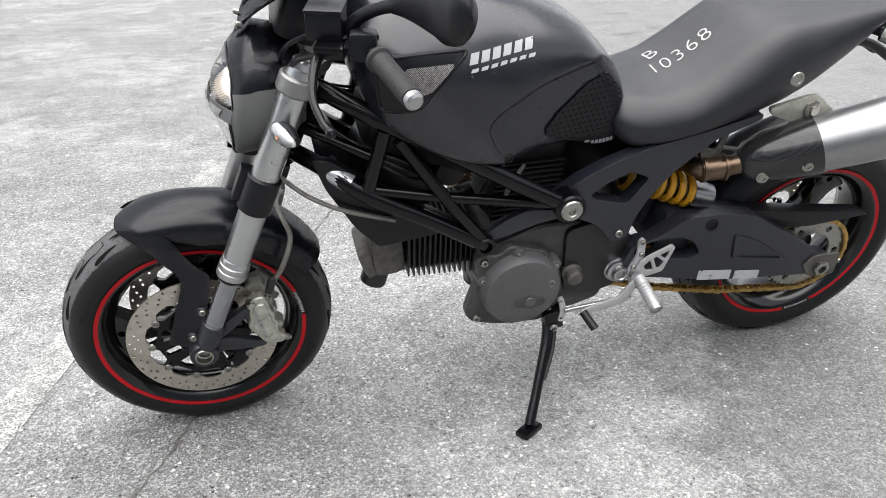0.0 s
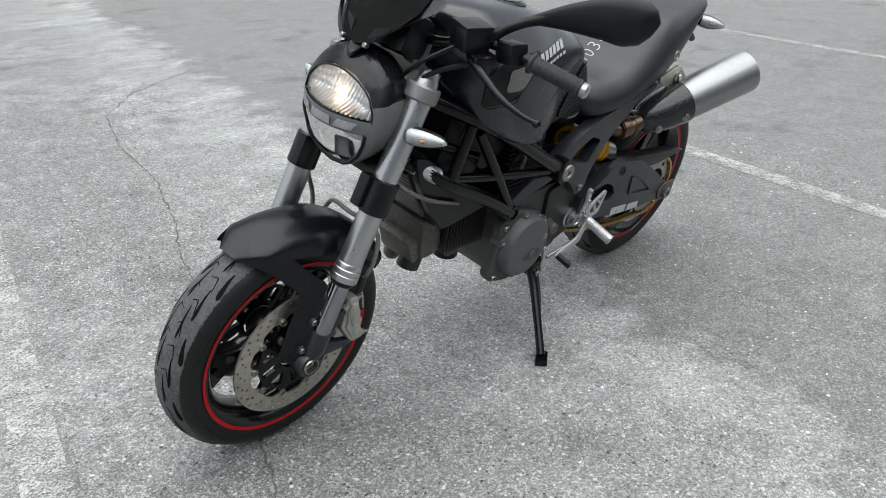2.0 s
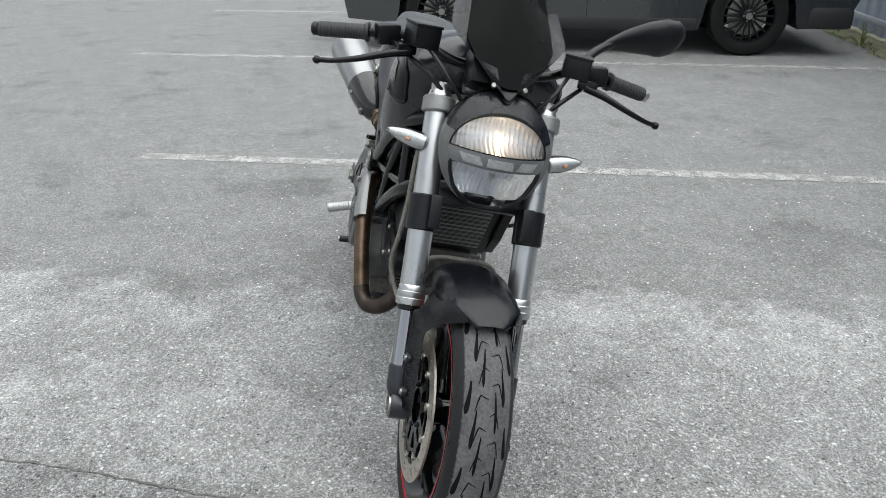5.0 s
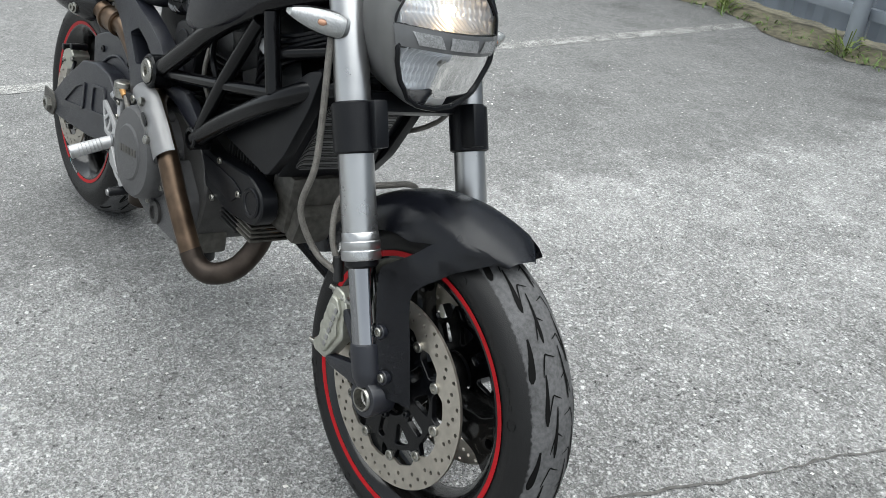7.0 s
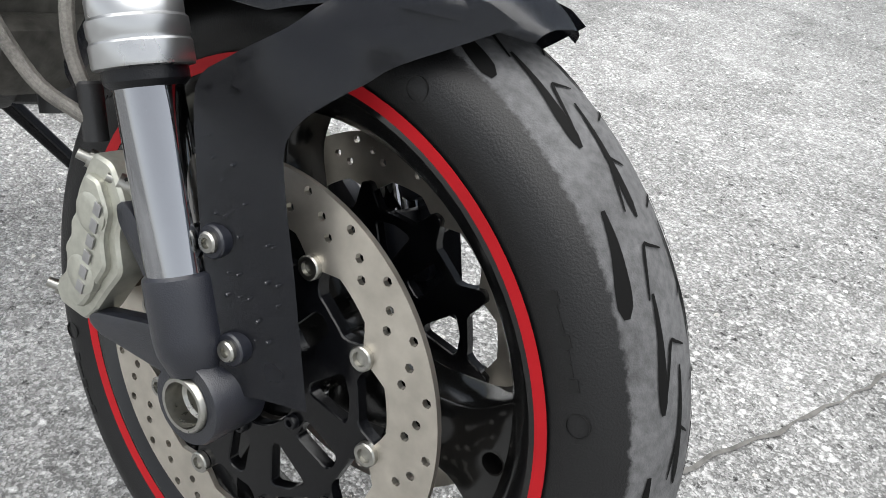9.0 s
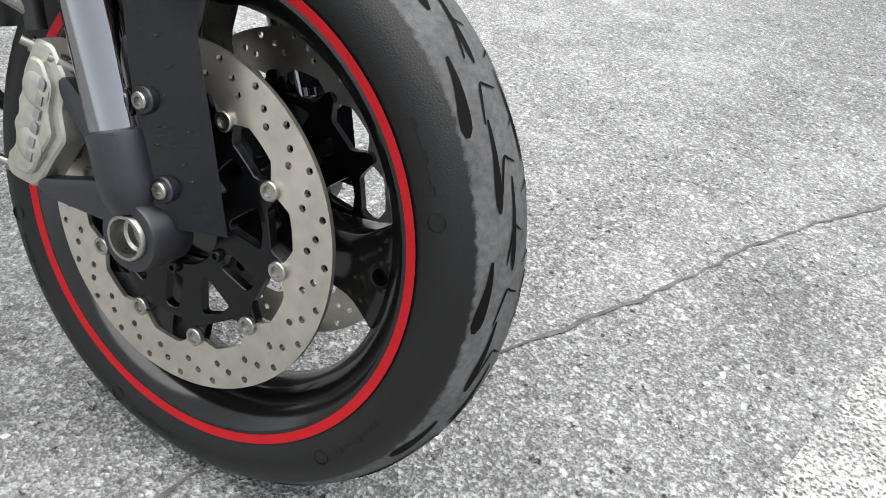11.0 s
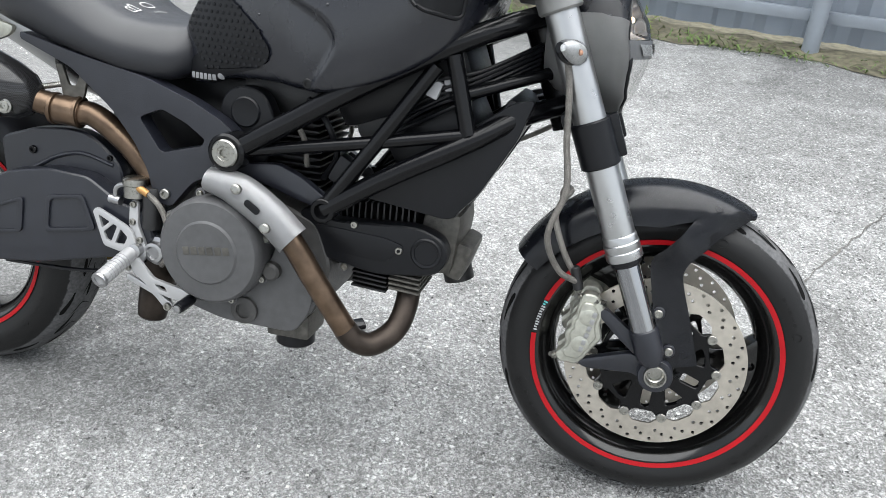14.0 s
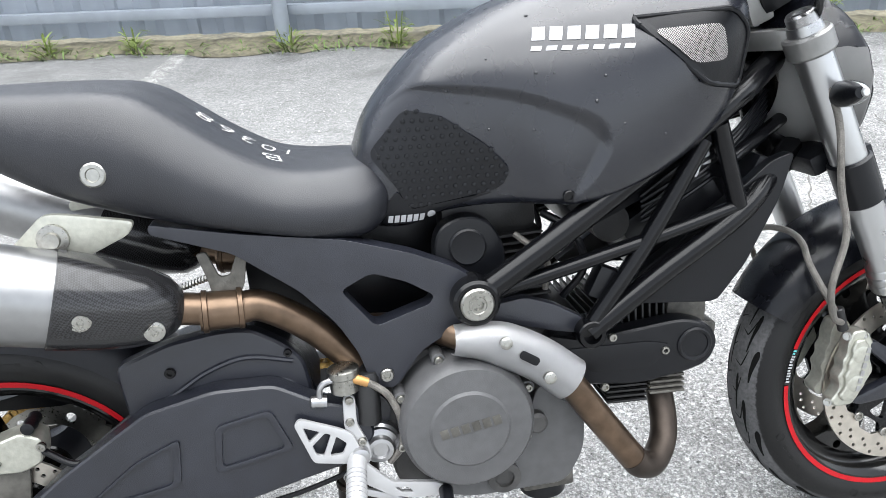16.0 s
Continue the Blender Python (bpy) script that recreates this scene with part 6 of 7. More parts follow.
# mirror on the clutch side
mr = part("mirror", tube([(-0.330, 0.195, 1.012), (-0.350, 0.215, 1.040), (-0.375, 0.245, 1.062), (-0.40, 0.285, 1.082)], [0.012, 0.011, 0.010, 0.012], 14), M_PLASTIC, bike, "black leaf-shaped mirror on a stalk", True)
bm = bmesh.new()
rings = []
mpath = cat_rom([(-0.385, 0.255, 1.070), (-0.41, 0.31, 1.090), (-0.43, 0.38, 1.108), (-0.442, 0.435, 1.116), (-0.450, 0.482, 1.128)], 5)
for i, q in enumerate(mpath):
    u = i / (len(mpath) - 1)
    h = float(np.interp(u, (0, 0.2, 0.45, 0.68, 0.86, 0.96, 1), (0.010, 0.022, 0.038, 0.047, 0.040, 0.022, 0.004)))
    d = float(np.interp(u, (0, 0.3, 0.65, 0.9, 1), (0.009, 0.016, 0.024, 0.018, 0.003)))
    rings.append([q + Vector((d * math.cos(a), 0, h * math.sin(a))) for a in (math.tau * j / 20 for j in range(20))])
part("mirror_housing", skin(bm, rings), M_PLASTIC, mr, "black mirror housing")

# brake hoses on the fork
part("brake_hose", tube([(-0.24, -0.135, 0.86), (-0.215, -0.150, 0.78), (-0.205, -0.150, 0.68), (-0.195, -0.155, 0.60), (-0.215, -0.155, 0.52), (-0.190, -0.130, 0.455), (-0.155, -0.105, 0.430)], 0.0055, 10), M_HOSE, bike, "braided brake hose", True)
part("brake_hose", tube([(-0.155, -0.100, 0.432), (-0.185, -0.105, 0.48), (-0.208, -0.088, 0.535), (-0.200, -0.055, 0.560), (-0.190, 0.0, 0.566), (-0.200, 0.055, 0.560), (-0.208, 0.088, 0.535), (-0.185, 0.105, 0.48), (-0.155, 0.100, 0.432)], 0.0055, 10), M_HOSE, bike, "braided brake hose over the mudguard", True)
for s in (-1, 1):
    part("hose_fitting", lathe([(0.009, -0.02), (0.009, 0.02), (0.007, 0.022)], (-0.157, s * 0.103, 0.436), (-0.3, 0, 1), 12), M_DARKENG, bike, "", True)
part("cable", tube([(-0.20, 0.11, 0.70), (-0.25, 0.13, 0.66), (-0.32, 0.135, 0.62), (-0.42, 0.13, 0.58)], 0.005, 8), M_HOSE, bike)
# ---- ground ----
def ground_material():
    m = bpy.data.materials.new("old_asphalt")
    m.use_nodes = True
    t = m.node_tree
    b = t.nodes["Principled BSDF"]
    co = t.nodes.new("ShaderNodeTexCoord")

    def noise_node(scale, detail=6, rough=0.6):
        n = t.nodes.new("ShaderNodeTexNoise")
        n.inputs["Scale"].default_value, n.inputs["Detail"].default_value, n.inputs["Roughness"].default_value = scale, detail, rough
        t.links.new(co.outputs["Object"], n.inputs["Vector"])
        return n

    def rng(sock, a, b_, c, d):
        n = t.nodes.new("ShaderNodeMapRange")
        for k, v in zip(("From Min", "From Max", "To Min", "To Max"), (a, b_, c, d)):
            n.inputs[k].default_value = v
        t.links.new(sock, n.inputs["Value"])
        return n.outputs[0]

    def math_node(op, a, b_):
        n = t.nodes.new("ShaderNodeMath")
        n.operation = op
        for i, v in enumerate((a, b_)):
            if isinstance(v, (int, float)):
                n.inputs[i].default_value = v
            else:
                t.links.new(v, n.inputs[i])
        return n.outputs[0]

    sep = t.nodes.new("ShaderNodeSeparateXYZ")
    t.links.new(co.outputs["Object"], sep.inputs[0])
    big, mid, fine = noise_node(0.9, 8, 0.65), noise_node(5, 8, 0.7), noise_node(90, 4, 0.7)
    # scoured pale zone in front, smooth darker zone behind, with a ragged edge
    edge = math_node("ADD", sep.outputs["X"], math_node("MULTIPLY", sep.outputs["Y"], -0.24))
    edge = math_node("ADD", edge, math_node("MULTIPLY", math_node("SUBTRACT", big.outputs[0], 0.5), 0.8))
    edge = math_node("ADD", edge, math_node("MULTIPLY", math_node("SUBTRACT", mid.outputs[0], 0.5), 0.7))
    pale = rng(edge, -1.26, -1.02, 0.0, 1.0)
    # loosened white aggregate in patches
    patch = rng(math_node("ADD", math_node("MULTIPLY", big.outputs[0], 0.8), math_node("MULTIPLY", mid.outputs[0], 0.45)), 0.60, 0.76, 0.0, 1.0)
    grit = t.nodes.new("ShaderNodeTexVoronoi")
    grit.inputs["Scale"].default_value = 210
    t.links.new(co.outputs["Object"], grit.inputs["Vector"])
    grit2 = t.nodes.new("ShaderNodeTexVoronoi")
    grit2.inputs["Scale"].default_value = 430
    t.links.new(co.outputs["Object"], grit2.inputs["Vector"])
    sepg, sepg2 = t.nodes.new("ShaderNodeSeparateColor"), t.nodes.new("ShaderNodeSeparateColor")
    t.links.new(grit.outputs["Color"], sepg.inputs[0])
    t.links.new(grit2.outputs["Color"], sepg2.inputs[0])
    stone = rng(sepg.outputs[0], 0.60, 1.0, 0.0, 1.0)
    stone2 = rng(sepg2.outputs[0], 0.35, 1.0, 0.0, 1.0)
    worn = rng(edge, -0.85, 0.0, 1.0, 0.42)
    base = math_node("ADD", 0.170, math_node("MULTIPLY", math_node("MULTIPLY", pale, worn), 0.088))
    base = math_node("ADD", base, math_node("MULTIPLY", math_node("MULTIPLY", patch, pale), 0.075))
    amount = math_node("ADD", 0.100, math_node("MULTIPLY", pale, 0.075))
    val = math_node("ADD", base, math_node("MULTIPLY", math_node("SUBTRACT", stone, 0.25), amount))
    val = math_node("ADD", val, math_node("MULTIPLY", math_node("SUBTRACT", stone2, 0.35), math_node("MULTIPLY", amount, 0.95)))
    # larger pale chips and dark pits
    chip = t.nodes.new("ShaderNodeTexVoronoi")
    chip.inputs["Scale"].default_value = 78
    t.links.new(co.outputs["Object"], chip.inputs["Vector"])
    sepc = t.nodes.new("ShaderNodeSeparateColor")
    t.links.new(chip.outputs["Color"], sepc.inputs[0])
    inner = rng(chip.outputs["Distance"], 0.30, 0.45, 1.0, 0.0)
    strength = math_node("ADD", 0.35, math_node("MULTIPLY", pale, 0.65))
    white = math_node("MULTIPLY", rng(sepc.outputs[0], 0.80, 1.0, 0.0, 0.26), inner)
    dark = math_node("MULTIPLY", rng(sepc.outputs[1], 0.70, 1.0, 0.0, 0.12), inner)
    val = math_node("ADD", val, math_node("MULTIPLY", math_node("SUBTRACT", white, dark), strength))
    val = math_node("MULTIPLY", val, rng(fine.outputs[0], 0.3, 0.7, 0.70, 1.30))
    val = math_node("MULTIPLY", val, rng(mid.outputs[0], 0.3, 0.7, 0.86, 1.14))
    val = math_node("MULTIPLY", val, rng(noise_node(24, 5, 0.75).outputs[0], 0.3, 0.7, 0.80, 1.20))
    val = math_node("MAXIMUM", val, 0.02)
    # dark oil stains
    for sx, sy, rx, ry, dark in STAINS:
        du = math_node("MULTIPLY", math_node("SUBTRACT", sep.outputs["X"], sx), 1 / rx)
        dv = math_node("MULTIPLY", math_node("SUBTRACT", sep.outputs["Y"], sy), 1 / ry)
        rr = math_node("ADD", math_node("MULTIPLY", du, du), math_node("MULTIPLY", dv, dv))
        rr = math_node("ADD", rr, math_node("MULTIPLY", math_node("SUBTRACT", mid.outputs[0], 0.5), 3.0))
        val = math_node("MULTIPLY", val, rng(rr, 0.5, 1.3, dark, 1.0))
    oil = noise_node(2.3, 3, 0.5)
    val = math_node("MULTIPLY", val, rng(oil.outputs[0], 0.28, 0.42, 0.72, 1.0))
    mix = t.nodes.new("ShaderNodeCombineColor")
    t.links.new(math_node("MULTIPLY", val, 1.0), mix.inputs[0])
    t.links.new(math_node("MULTIPLY", val, 1.005), mix.inputs[1])
    t.links.new(math_node("MULTIPLY", val, 0.995), mix.inputs[2])
    t.links.new(mix.outputs[0], b.inputs["Base Color"])
    b.inputs["Roughness"].default_value = 0.88
    b.inputs["Specular IOR Level"].default_value = 0.3
    bp = t.nodes.new("ShaderNodeBump")
    bp.inputs["Strength"].default_value, bp.inputs["Distance"].default_value = 0.8, 0.004
    h = math_node("ADD", math_node("MULTIPLY", grit.outputs["Distance"], math_node("ADD", 0.4, math_node("MULTIPLY", pale, 0.8))), math_node("MULTIPLY", fine.outputs[0], 0.8))
    t.links.new(h, bp.inputs["Height"])
    t.links.new(bp.outputs[0], b.inputs["Normal"])
    return m


# centre, half-sizes and depth of old oil stains
STAINS = ((-2.33, -0.40, 0.15, 0.30, 0.74), (-1.34, 1.77, 0.20, 0.36, 0.85), (-1.08, -1.03, 0.42, 0.50, 0.90))
M_GROUND = ground_material()
bm = bmesh.new()
xs = [-400, -120, -40, -14] + [-10 + i for i in range(21)] + [14, 40, 120, 400]
grid = [[bm.verts.new((x, y, 0)) for y in xs] for x in xs]
for i in range(len(xs) - 1):
    for j in range(len(xs) - 1):
        bm.faces.new((grid[i][j], grid[i + 1][j], grid[i + 1][j + 1], grid[i][j + 1]))
g = part("ground", bm, M_GROUND)
tagged(g, "weathered grey asphalt of a car park with pale loose aggregate", "ground", kind="structure")


def worn_paint():
    m = mat("worn_white_paint", (0.34, 0.34, 0.327), 0.75, var=0.25, scale=60, bump=0.5, bump_scale=250)
    t = m.node_tree
    out = t.nodes["Material Output"]
    b = t.nodes["Principled BSDF"]
    co, n1, n2 = (t.nodes.new(k) for k in ("ShaderNodeTexCoord", "ShaderNodeTexNoise", "ShaderNodeTexNoise"))
    n1.inputs["Scale"].default_value, n2.inputs["Scale"].default_value = 14, 190
    n1.inputs["Detail"].default_value, n2.inputs["Detail"].default_value = 6, 6
    ad, mr_, mx, tr = (t.nodes.new(k) for k in ("ShaderNodeMath", "ShaderNodeMapRange", "ShaderNodeMixShader", "ShaderNodeBsdfTransparent"))
    ad.operation = "MULTIPLY_ADD"
    ad.inputs[1].default_value = 0.45
    for n in (n1, n2):
        t.links.new(co.outputs["Object"], n.inputs["Vector"])
    t.links.new(n1.outputs[0], ad.inputs[0])
    t.links.new(n2.outputs[0], ad.inputs[2])
    mr_.inputs["From Min"].default_value, mr_.inputs["From Max"].default_value = 0.60, 0.80
    t.links.new(ad.outputs[0], mr_.inputs["Value"])
    t.links.new(mr_.outputs[0], mx.inputs[0])
    t.links.new(tr.outputs[0], mx.inputs[1])
    t.links.new(b.outputs[0], mx.inputs[2])
    t.links.new(mx.outputs[0], out.inputs[0])
    return m


M_PAINT = worn_paint()


def ribbon(name, pts, width, z, material, label, category, jag=0.0, seed=1):
    """A strip on the ground along pts, with a ragged edge."""
    rnd = random.Random(seed)
    path = []
    for (x0, y0), (x1, y1) in zip(pts, pts[1:]):
        n = max(2, int(math.hypot(x1 - x0, y1 - y0) / 0.03)) if jag else 12
        path += [(x0 + (x1 - x0) * i / n, y0 + (y1 - y0) * i / n) for i in range(n)]
    path.append(pts[-1])
    rings = []
    for i, (x, y) in enumerate(path):
        a, b = path[max(0, i - 1)], path[min(len(path) - 1, i + 1)]
        d = Vector((b[0] - a[0], b[1] - a[1], 0)).normalized()
        s = Vector((-d.y, d.x, 0))
        w = width / 2 * (1 + (rnd.uniform(-0.6, 0.9) if jag else 0))
        o = s * (rnd.uniform(-1, 1) * jag)
        rings.append([Vector((x, y, z)) + s * w + o, Vector((x, y, z)) - s * w + o])
    ob = part(name, skin(bmesh.new(), rings, closed=False), material)
    return tagged(ob, label, category, kind="structure")


PD = Vector((0.245, 0.97)).normalized()
for x0, y0, k0, k1 in ((-2.675, 0.0, -1.25, 4.03), (-5.78, 0.0, -2.0, 4.75), (0.02, -2.02, 0.0, 5.55), (-8.9, 0.0, -1.6, 5.5)):
    ribbon("parking_line", [(x0 + PD.x * k0, y0 + PD.y * k0), (x0 + PD.x * k1, y0 + PD.y * k1)], 0.105, 0.003, M_PAINT, "worn white parking bay line on asphalt", "road marking")

M_CRACK = mat("crack_shadow", (0.092, 0.089, 0.084), 0.95, var=0.4, scale=90)
ribbon("crack", [(-2.19, -4.03), (-1.42, -3.6), (-1.04, -3.16), (-0.82, -2.53), (-0.70, -1.93), (-0.49, -1.36), (-0.38, -1.14), (-0.25, -0.78), (-0.14, -0.53), (-0.05, -0.27), (0.03, -0.02), (0.12, 0.18), (0.25, 0.43), (0.33, 0.59), (0.45, 0.88), (0.56, 1.06), (0.72, 1.32), (0.92, 1.63)],
       0.0046, 0.0024, M_CRACK, "long wandering crack in the asphalt", "crack", 0.006, 3)
ribbon("crack", [(-1.04, -3.16), (-1.5, -2.9), (-2.1, -3.0), (-2.6, -2.8)], 0.0035, 0.002, M_CRACK, "thin branching crack in the asphalt", "crack", 0.006, 4)
ribbon("crack", [(0.95, -0.6), (1.02, 0.1), (1.15, 0.7), (1.25, 1.5), (1.45, 2.3), (1.60, 3.2)], 0.004, 0.002, M_CRACK, "thin crack beside the bay line", "crack", 0.008, 5)

# loose pebbles, past counting
rnd = random.Random(5)
bm = bmesh.new()
for i in range(4500):
    x, y = rnd.uniform(-3.2, 1.8), rnd.uniform(-1.6, 3.0)
    if abs(y) < 0.10 and -1.7 < x < 0.3:
        continue
    r = 0.0012 + 0.0030 * rnd.random() ** 3
    vs = [bm.verts.new((x + r * sx * rnd.uniform(0.6, 1.3), y + r * sy * rnd.uniform(0.6, 1.3), z)) for sx, sy, z in ((-1, -1, 0), (1, -1, 0), (1, 1, 0), (-1, 1, 0))]
    tp = bm.verts.new((x, y, r * rnd.uniform(0.7, 1.2)))
    for k in range(4):
        bm.faces.new((vs[k], vs[(k + 1) % 4], tp))
M_PEB = mat("pale_pebbles", (0.46, 0.45, 0.43), 0.85, var=0.5, scale=30)
tagged(part("loose_gravel", bm, M_PEB), "loose pale grit scattered on the asphalt", "gravel", kind="stuff")

# ---- corrugated fence along the car park's edge ----
PA, PDD = Vector((-4.93, 4.868, 0)), Vector((0.837, 3.382, 0))
FDIR = (PDD - PA) / 3
FLEN = FDIR.length
FU = FDIR.normalized()
FN = Vector((-FU.y, FU.x, 0))
if FN.y < 0:
    FN = -FN
M_SHEET = mat("grey_blue_fence_sheet", (0.305, 0.335, 0.375), 0.45, var=0.10, scale=4, metal=0.15)
M_POST = mat("grey_blue_fence_post", (0.275, 0.305, 0.345), 0.4, var=0.10, scale=10, metal=0.2)
fence = tagged(new("fence"), "grey-blue corrugated steel fence with round posts and rails", "fence")
fence.location = PA
for k in range(-4, 8):
    p = FDIR * k
    b = lathe([(0.045, -0.02), (0.045, 2.25), (0.03, 2.27)], p, (0, 0, 1), 20)
    part("post", b, M_POST, fence)
    # sheets hang behind the posts, in two per bay
    for h in range(2):
        a0, a1 = p + FDIR * (0.5 * h) + FN * 0.10, p + FDIR * (0.5 * (h + 1)) + FN * 0.10
        n = 30
        line = []
        for i in range(n + 1):
            ph = (i * 4 / n * 1.0) % 1.0
            dep = float(np.interp(ph, (0, 0.30, 0.42, 0.75, 0.87, 1), (0, 0, 0.030, 0.030, 0, 0)))
            line.append(a0.lerp(a1, i / n) + FN * (dep - 0.002 * h))
        rings = [[q + Vector((0, 0, z)) for q in line] for z in (0.06, 2.15)]
        b = skin(bmesh.new(), rings, closed=False)
        bmesh.ops.solidify(b, geom=b.faces[:], thickness=0.002)
        part("sheet", b, M_SHEET, fence, sharp=20)
    for z in (0.20, 1.25, 2.0):
        c = p + FDIR * 0.5 + FN * 0.065 + Vector((0, 0, z))
        b = box((0, 0, 0), (FLEN * 0.998, 0.045, 0.06), 0.004)
        bmesh.ops.transform(b, matrix=Matrix.Translation(c) @ Matrix.Rotation(math.atan2(FU.y, FU.x), 4, "Z"), verts=b.verts)
        part("rail", b, M_POST, fence)

# verge of soil, moss and weeds along the fence foot
M_SOIL = mat("mossy_soil", (0.12, 0.11, 0.075), 0.95, var=0.55, scale=25, bump=0.9, bump_scale=60)
rnd = random.Random(11)
rings = []
for i in range(161):
    p = PA + FDIR * (-4 + 12 * i / 160)
    near = -0.15 + rnd.uniform(-0.05, 0.05) + 0.05 * math.sin(i * 0.7)
    rings.append([p + FN * near + Vector((0, 0, 0.004)), p + FN * (near * 0.4) + Vector((0, 0, 0.018 + rnd.uniform(0, 0.012))), p + FN * 0.08 + Vector((0, 0, 0.03 + rnd.uniform(0, 0.012))), p + FN * 0.5 + Vector((0, 0, 0.03))])
tagged(part("verge", skin(bmesh.new(), rings, closed=False), M_SOIL), "strip of mossy soil along the fence foot", "soil", kind="structure")
M_WEED = mat("weed_leaves", (0.095, 0.150, 0.035), 0.6, var=0.5, scale=12)
M_WEED2 = mat("bright_weed_leaves", (0.13, 0.175, 0.035), 0.6, var=0.45, scale=12)


def blade(bm, base, d, length, width, droop):
    """One leaf: a bent, pointed strip with a fold."""
    side = Vector((-d.y, d.x, 0)).normalized()
    rows = []
    for i in range(4):
        u = i / 3
        q = base + d * (length * u) + Vector((0, 0, length * (0.9 * u - droop * u * u)))
        w = width * (1 - u) ** 0.6 * (0.5 + u)
        rows.append([q - side * w, q + Vector((0, 0, -w * 0.4)), q + side * w])
    skin(bm, rows, closed=False)


bm = bmesh.new()
for i in range(9500):
    k = rnd.uniform(-3.6, 7.6)
    dens = 0.45 + 0.65 * max(0, math.sin(k * 5.1) * math.sin(k * 2.3 + 1))
    if rnd.random() > dens:
        continue
    p = PA + FDIR * k + FN * rnd.uniform(-0.21, 0.07) + Vector((0, 0, 0.01))
    a = rnd.uniform(0, math.tau)
    blade(bm, p, Vector((math.cos(a), math.sin(a), 0)) * 0.7, rnd.uniform(0.025, 0.095), rnd.uniform(0.003, 0.008), rnd.uniform(0.3, 0.9))
tagged(part("verge_weeds", bm, M_WEED), "low green weeds and moss growing along the fence", "weeds", kind="stuff")
for k, off, n, h in ((0.35, -0.05, 26, 0.22), (0.62, -0.10, 30, 0.30), (0.80, -0.08, 26, 0.24), (1.55, -0.08, 22, 0.16), (2.35, -0.10, 30, 0.20), (2.55, -0.13, 26, 0.16), (1.28, -0.10, 24, 0.14), (3.55, -0.10, 28, 0.26), (1.02, -0.12, 30, 0.20), (2.03, -0.12, 20, 0.14), (-0.4, -0.1, 24, 0.2)):
    base = PA + FDIR * k + FN * off
    bm = bmesh.new()
    for j in range(n * 2):
        a = rnd.uniform(0, math.tau)
        z = rnd.random() ** 1.4 * h * 0.7
        o = Vector((math.cos(a), math.sin(a), 0))
        blade(bm, base + o * rnd.uniform(0, 0.07) + Vector((0, 0, 0.012 + z)), o * 0.8, rnd.uniform(0.05, 0.10), rnd.uniform(0.005, 0.012), rnd.uniform(0.4, 1.0))
    for j in range(4):
        o = Vector((rnd.uniform(-0.03, 0.03), rnd.uniform(-0.03, 0.03), 0))
        tube([base + o, base + o * 1.5 + Vector((0, 0, h * 0.6)), base + o * 2 + Vector((0, 0, h))], 0.003, 6, 2, bm)
    tagged(part("weed", bm, M_WEED2), "leafy green weed at the foot of the fence", "weed", group="weeds along the fence")

# ---- dark parked estate car in the bay behind ----
M_CARPAINT = mat("dark_grey_car_paint", (0.010, 0.011, 0.012), 0.25, var=0.05, coat=0.5)
M_CARTRIM = mat("black_car_trim", (0.012, 0.012, 0.013), 0.55)
M_GLASSDARK = mat("dark_car_glass", (0.008, 0.009, 0.010), 0.05)


def car_wheel(car, c, r=0.35, side=1):
    """c: hub centre in the car's own space; the wheel turns about its y axis."""
    prof = [(r * 0.66, -0.10), (r * 0.82, -0.115), (r * 0.95, -0.105), (r, -0.07), (r, 0.07), (r * 0.95, 0.105), (r * 0.82, 0.115), (r * 0.66, 0.10)]
    w = part("wheel", lathe(prof, c, (0, 1, 0), 48, caps=False), M_RUBBER, car, "black car tyre on a multi-spoke rim")
    b = lathe([(r * 0.66, 0.0), (r * 0.69, side * 0.10), (r * 0.63, side * 0.105), (r * 0.60, side * 0.04)], c, (0, 1, 0), 48, caps=False)
    for k in range(18):
        a = math.tau * k / 18
        m = Matrix.Translation(c) @ Matrix.Rotation(-a, 4, "Y")
        q = box((r * 0.37, side * 0.085, 0), (r * 0.54, 0.022, 0.018), 0.004)
        bmesh.ops.transform(q, matrix=m, verts=q.verts)
        merge(b, q)
    lathe([(r * 0.17, side * 0.05), (r * 0.17, side * 0.10), (r * 0.13, side * 0.108)], c, (0, 1, 0), 24, b)
    part("rim", b, M_PLASTIC, w, "gloss black multi-spoke rim")
    part("hub_cap", lathe([(r * 0.09, side * 0.10), (r * 0.085, side * 0.115)], c, (0, 1, 0), 20), M_STEEL, w)
    part("brake_drum", lathe([(r * 0.5, 0), (r * 0.5, side * 0.03)], c, (0, 1, 0), 28), M_STEEL, w)
    for k in range(5):
        a = math.tau * k / 5
        bolt(w, (c[0] + r * 0.13 * math.cos(a), c[1] + side * 0.105, c[2] + r * 0.13 * math.sin(a)), (0, side, 0), 0.009, 0.008)
    return w


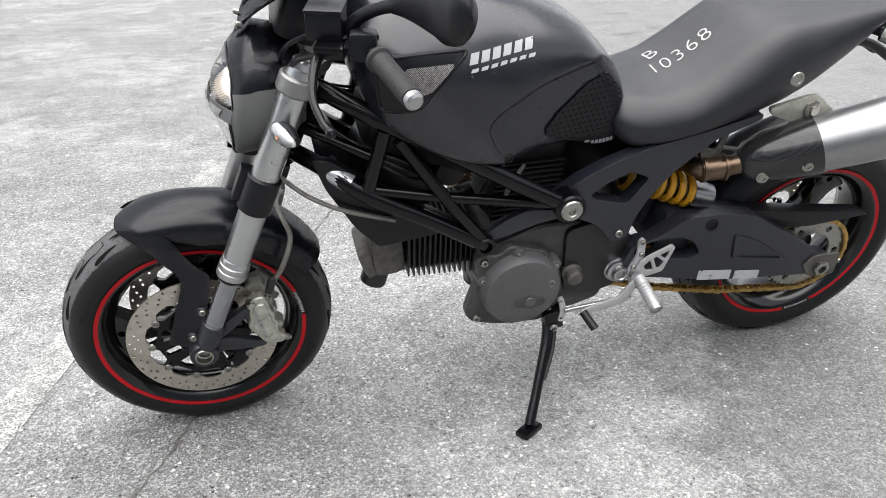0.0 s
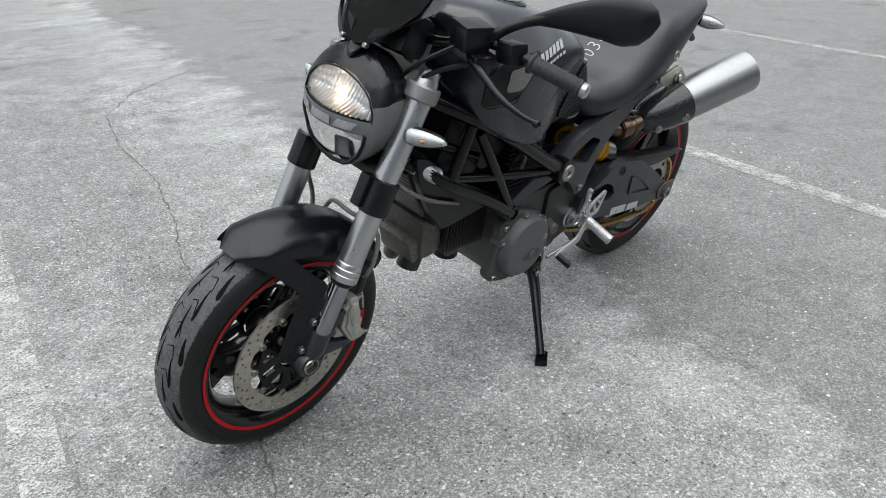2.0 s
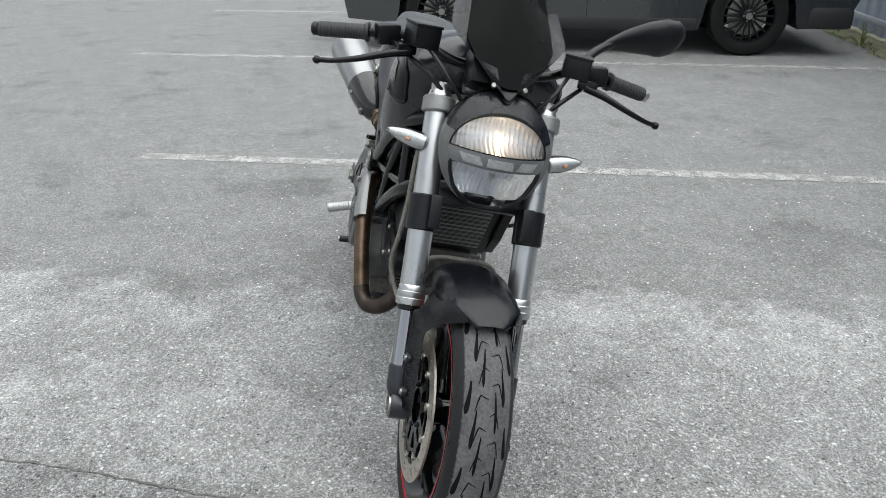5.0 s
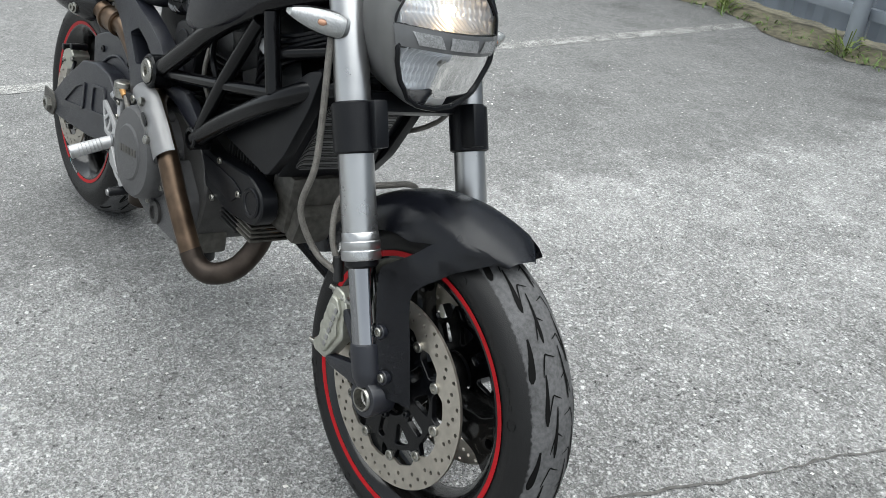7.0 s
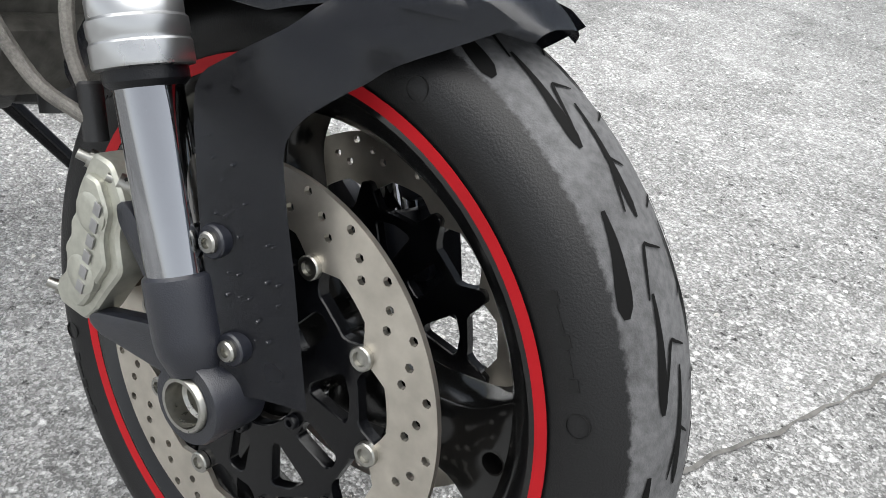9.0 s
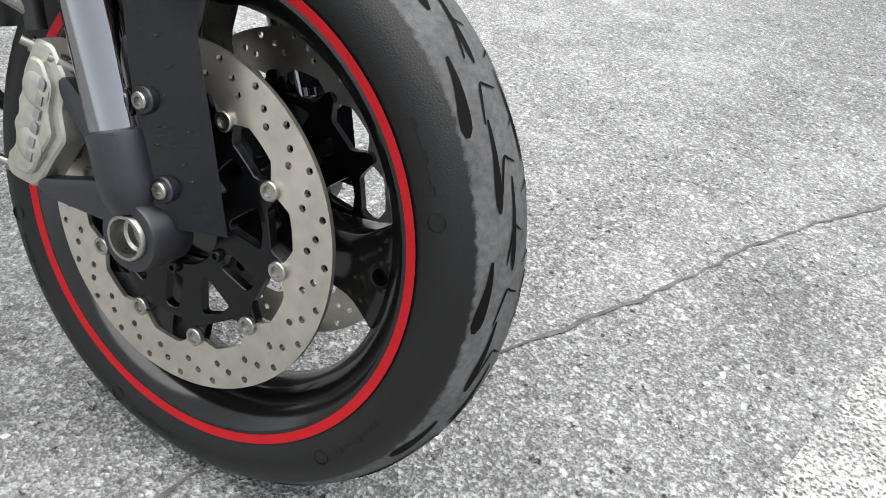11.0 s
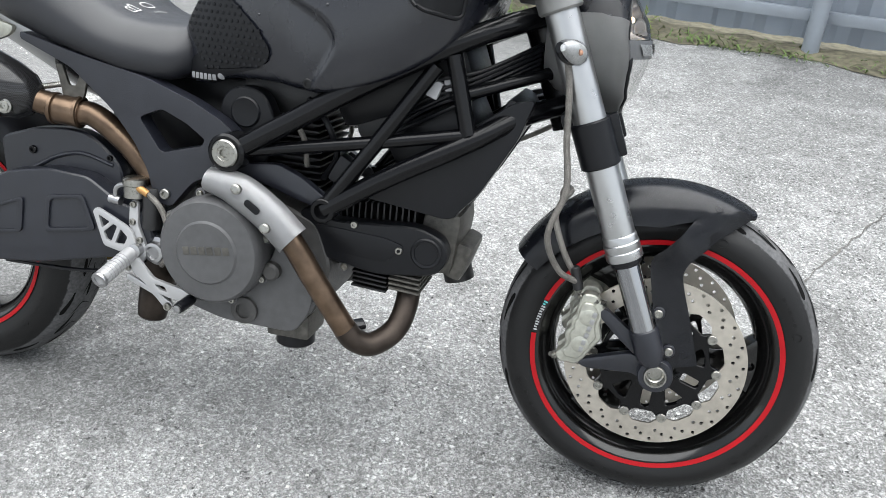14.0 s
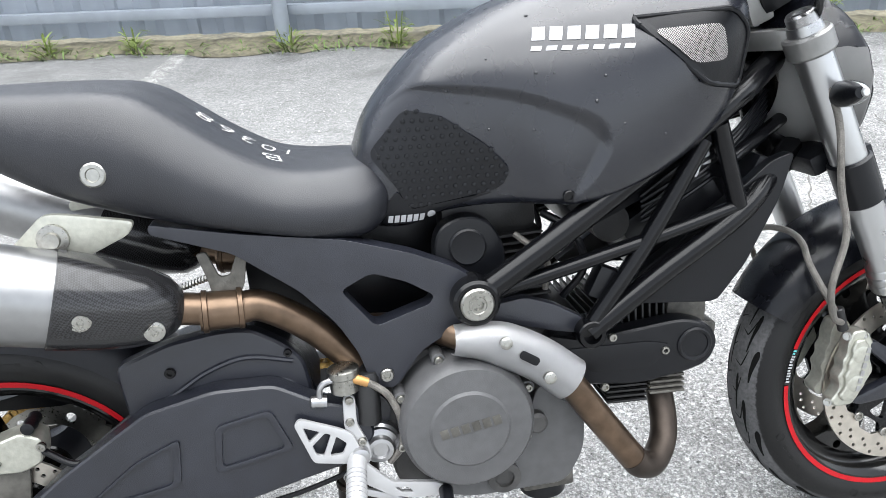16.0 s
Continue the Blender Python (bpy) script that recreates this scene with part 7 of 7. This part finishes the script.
def parked_car(name, hub_a, direction, label, wheelbase=2.75, paint=None):
    """A car whose near side stands on the line from hub_a along direction; its side faces the bike."""
    car = tagged(new(name), label, "car", group="parked cars")
    d = Vector((*direction, 0)).normalized()
    car.matrix_world = Matrix.Translation((*hub_a, 0)) @ Matrix.Rotation(math.atan2(d.y, d.x), 4, "Z")
    # own space: x along the car from the hub, y away from the viewer is negative here
    W = 1.80
    arch = 0.40
    side = [(-0.86, 0.36), (-0.84, 0.26)]
    side += [(-0.43, 0.24)] + [(arch * math.cos(a), 0.35 + arch * math.sin(a)) for a in (math.pi * (1 - i / 12) for i in range(13))] + [(0.43, 0.22)]
    side += [(wheelbase - 0.43, 0.22)] + [(wheelbase + arch * math.cos(a), 0.35 + arch * math.sin(a)) for a in (math.pi * (1 - i / 12) for i in range(13))] + [(wheelbase + 0.43, 0.24)]
    side += [(wheelbase + 0.88, 0.28), (wheelbase + 0.93, 0.55), (wheelbase + 0.85, 0.86), (wheelbase + 0.3, 1.02), (wheelbase - 0.45, 1.08), (wheelbase - 1.0, 1.58), (wheelbase - 1.6, 1.66),
             (-0.2, 1.62), (-0.75, 1.12), (-0.92, 0.95), (-0.94, 0.55)]
    rings = []
    for y, k in ((0.10, 0.985), (0.04, 1.0), (-0.3, 1.0), (-W + 0.2, 1.0), (-W + 0.1, 1.0), (-W + 0.04, 0.985)):
        rings.append([Vector((x, y - max(0, z - 0.95) * 0.22 * (1 if y > -0.5 else -1), 0.35 + (z - 0.35) * k)) for x, z in side])
    part("body", skin(bmesh.new(), rings), paint or M_CARPAINT, car, "dark grey glossy car body")
    part("sill", box((wheelbase / 2, 0.085, 0.27), (wheelbase - 0.9, 0.06, 0.11), 0.02), M_CARTRIM, car)
    part("mud_flap", box((wheelbase - 0.44, 0.06, 0.24), (0.03, 0.14, 0.17), 0.01, (0, -14, 0)), M_CARTRIM, car)
    part("window", box((wheelbase * 0.40, 0.005, 1.32), (1.9, 0.02, 0.36), 0.02, (-12, 0, 0)), M_GLASSDARK, car)
    part("bumper", box((-0.70, 0.03, 0.34), (0.40, 0.16, 0.20), 0.05), M_CARTRIM, car)
    for x in (0.62, wheelbase * 0.52, wheelbase - 0.55):
        part("door_gap", box((x, 0.098, 0.62), (0.006, 0.012, 0.62), 0), M_CARTRIM, car)
    part("underbody", box((wheelbase / 2, -W / 2, 0.33), (wheelbase + 1.0, W - 0.3, 0.16), 0.02), M_CARTRIM, car)
    for x in (0.0, wheelbase):
        car_wheel(car, Vector((x, 0.0, 0.35)), 0.35, 1)
        car_wheel(car, Vector((x, -W + 0.12, 0.35)), 0.35, -1)
    return car


CAR_AT = (-6.15, 0.92)
car_a = parked_car("parked_car", (CAR_AT[0] + 2.75 * PD.x, CAR_AT[1] + 2.75 * PD.y), (-PD.x, -PD.y), "dark grey parked car with black multi-spoke wheels")
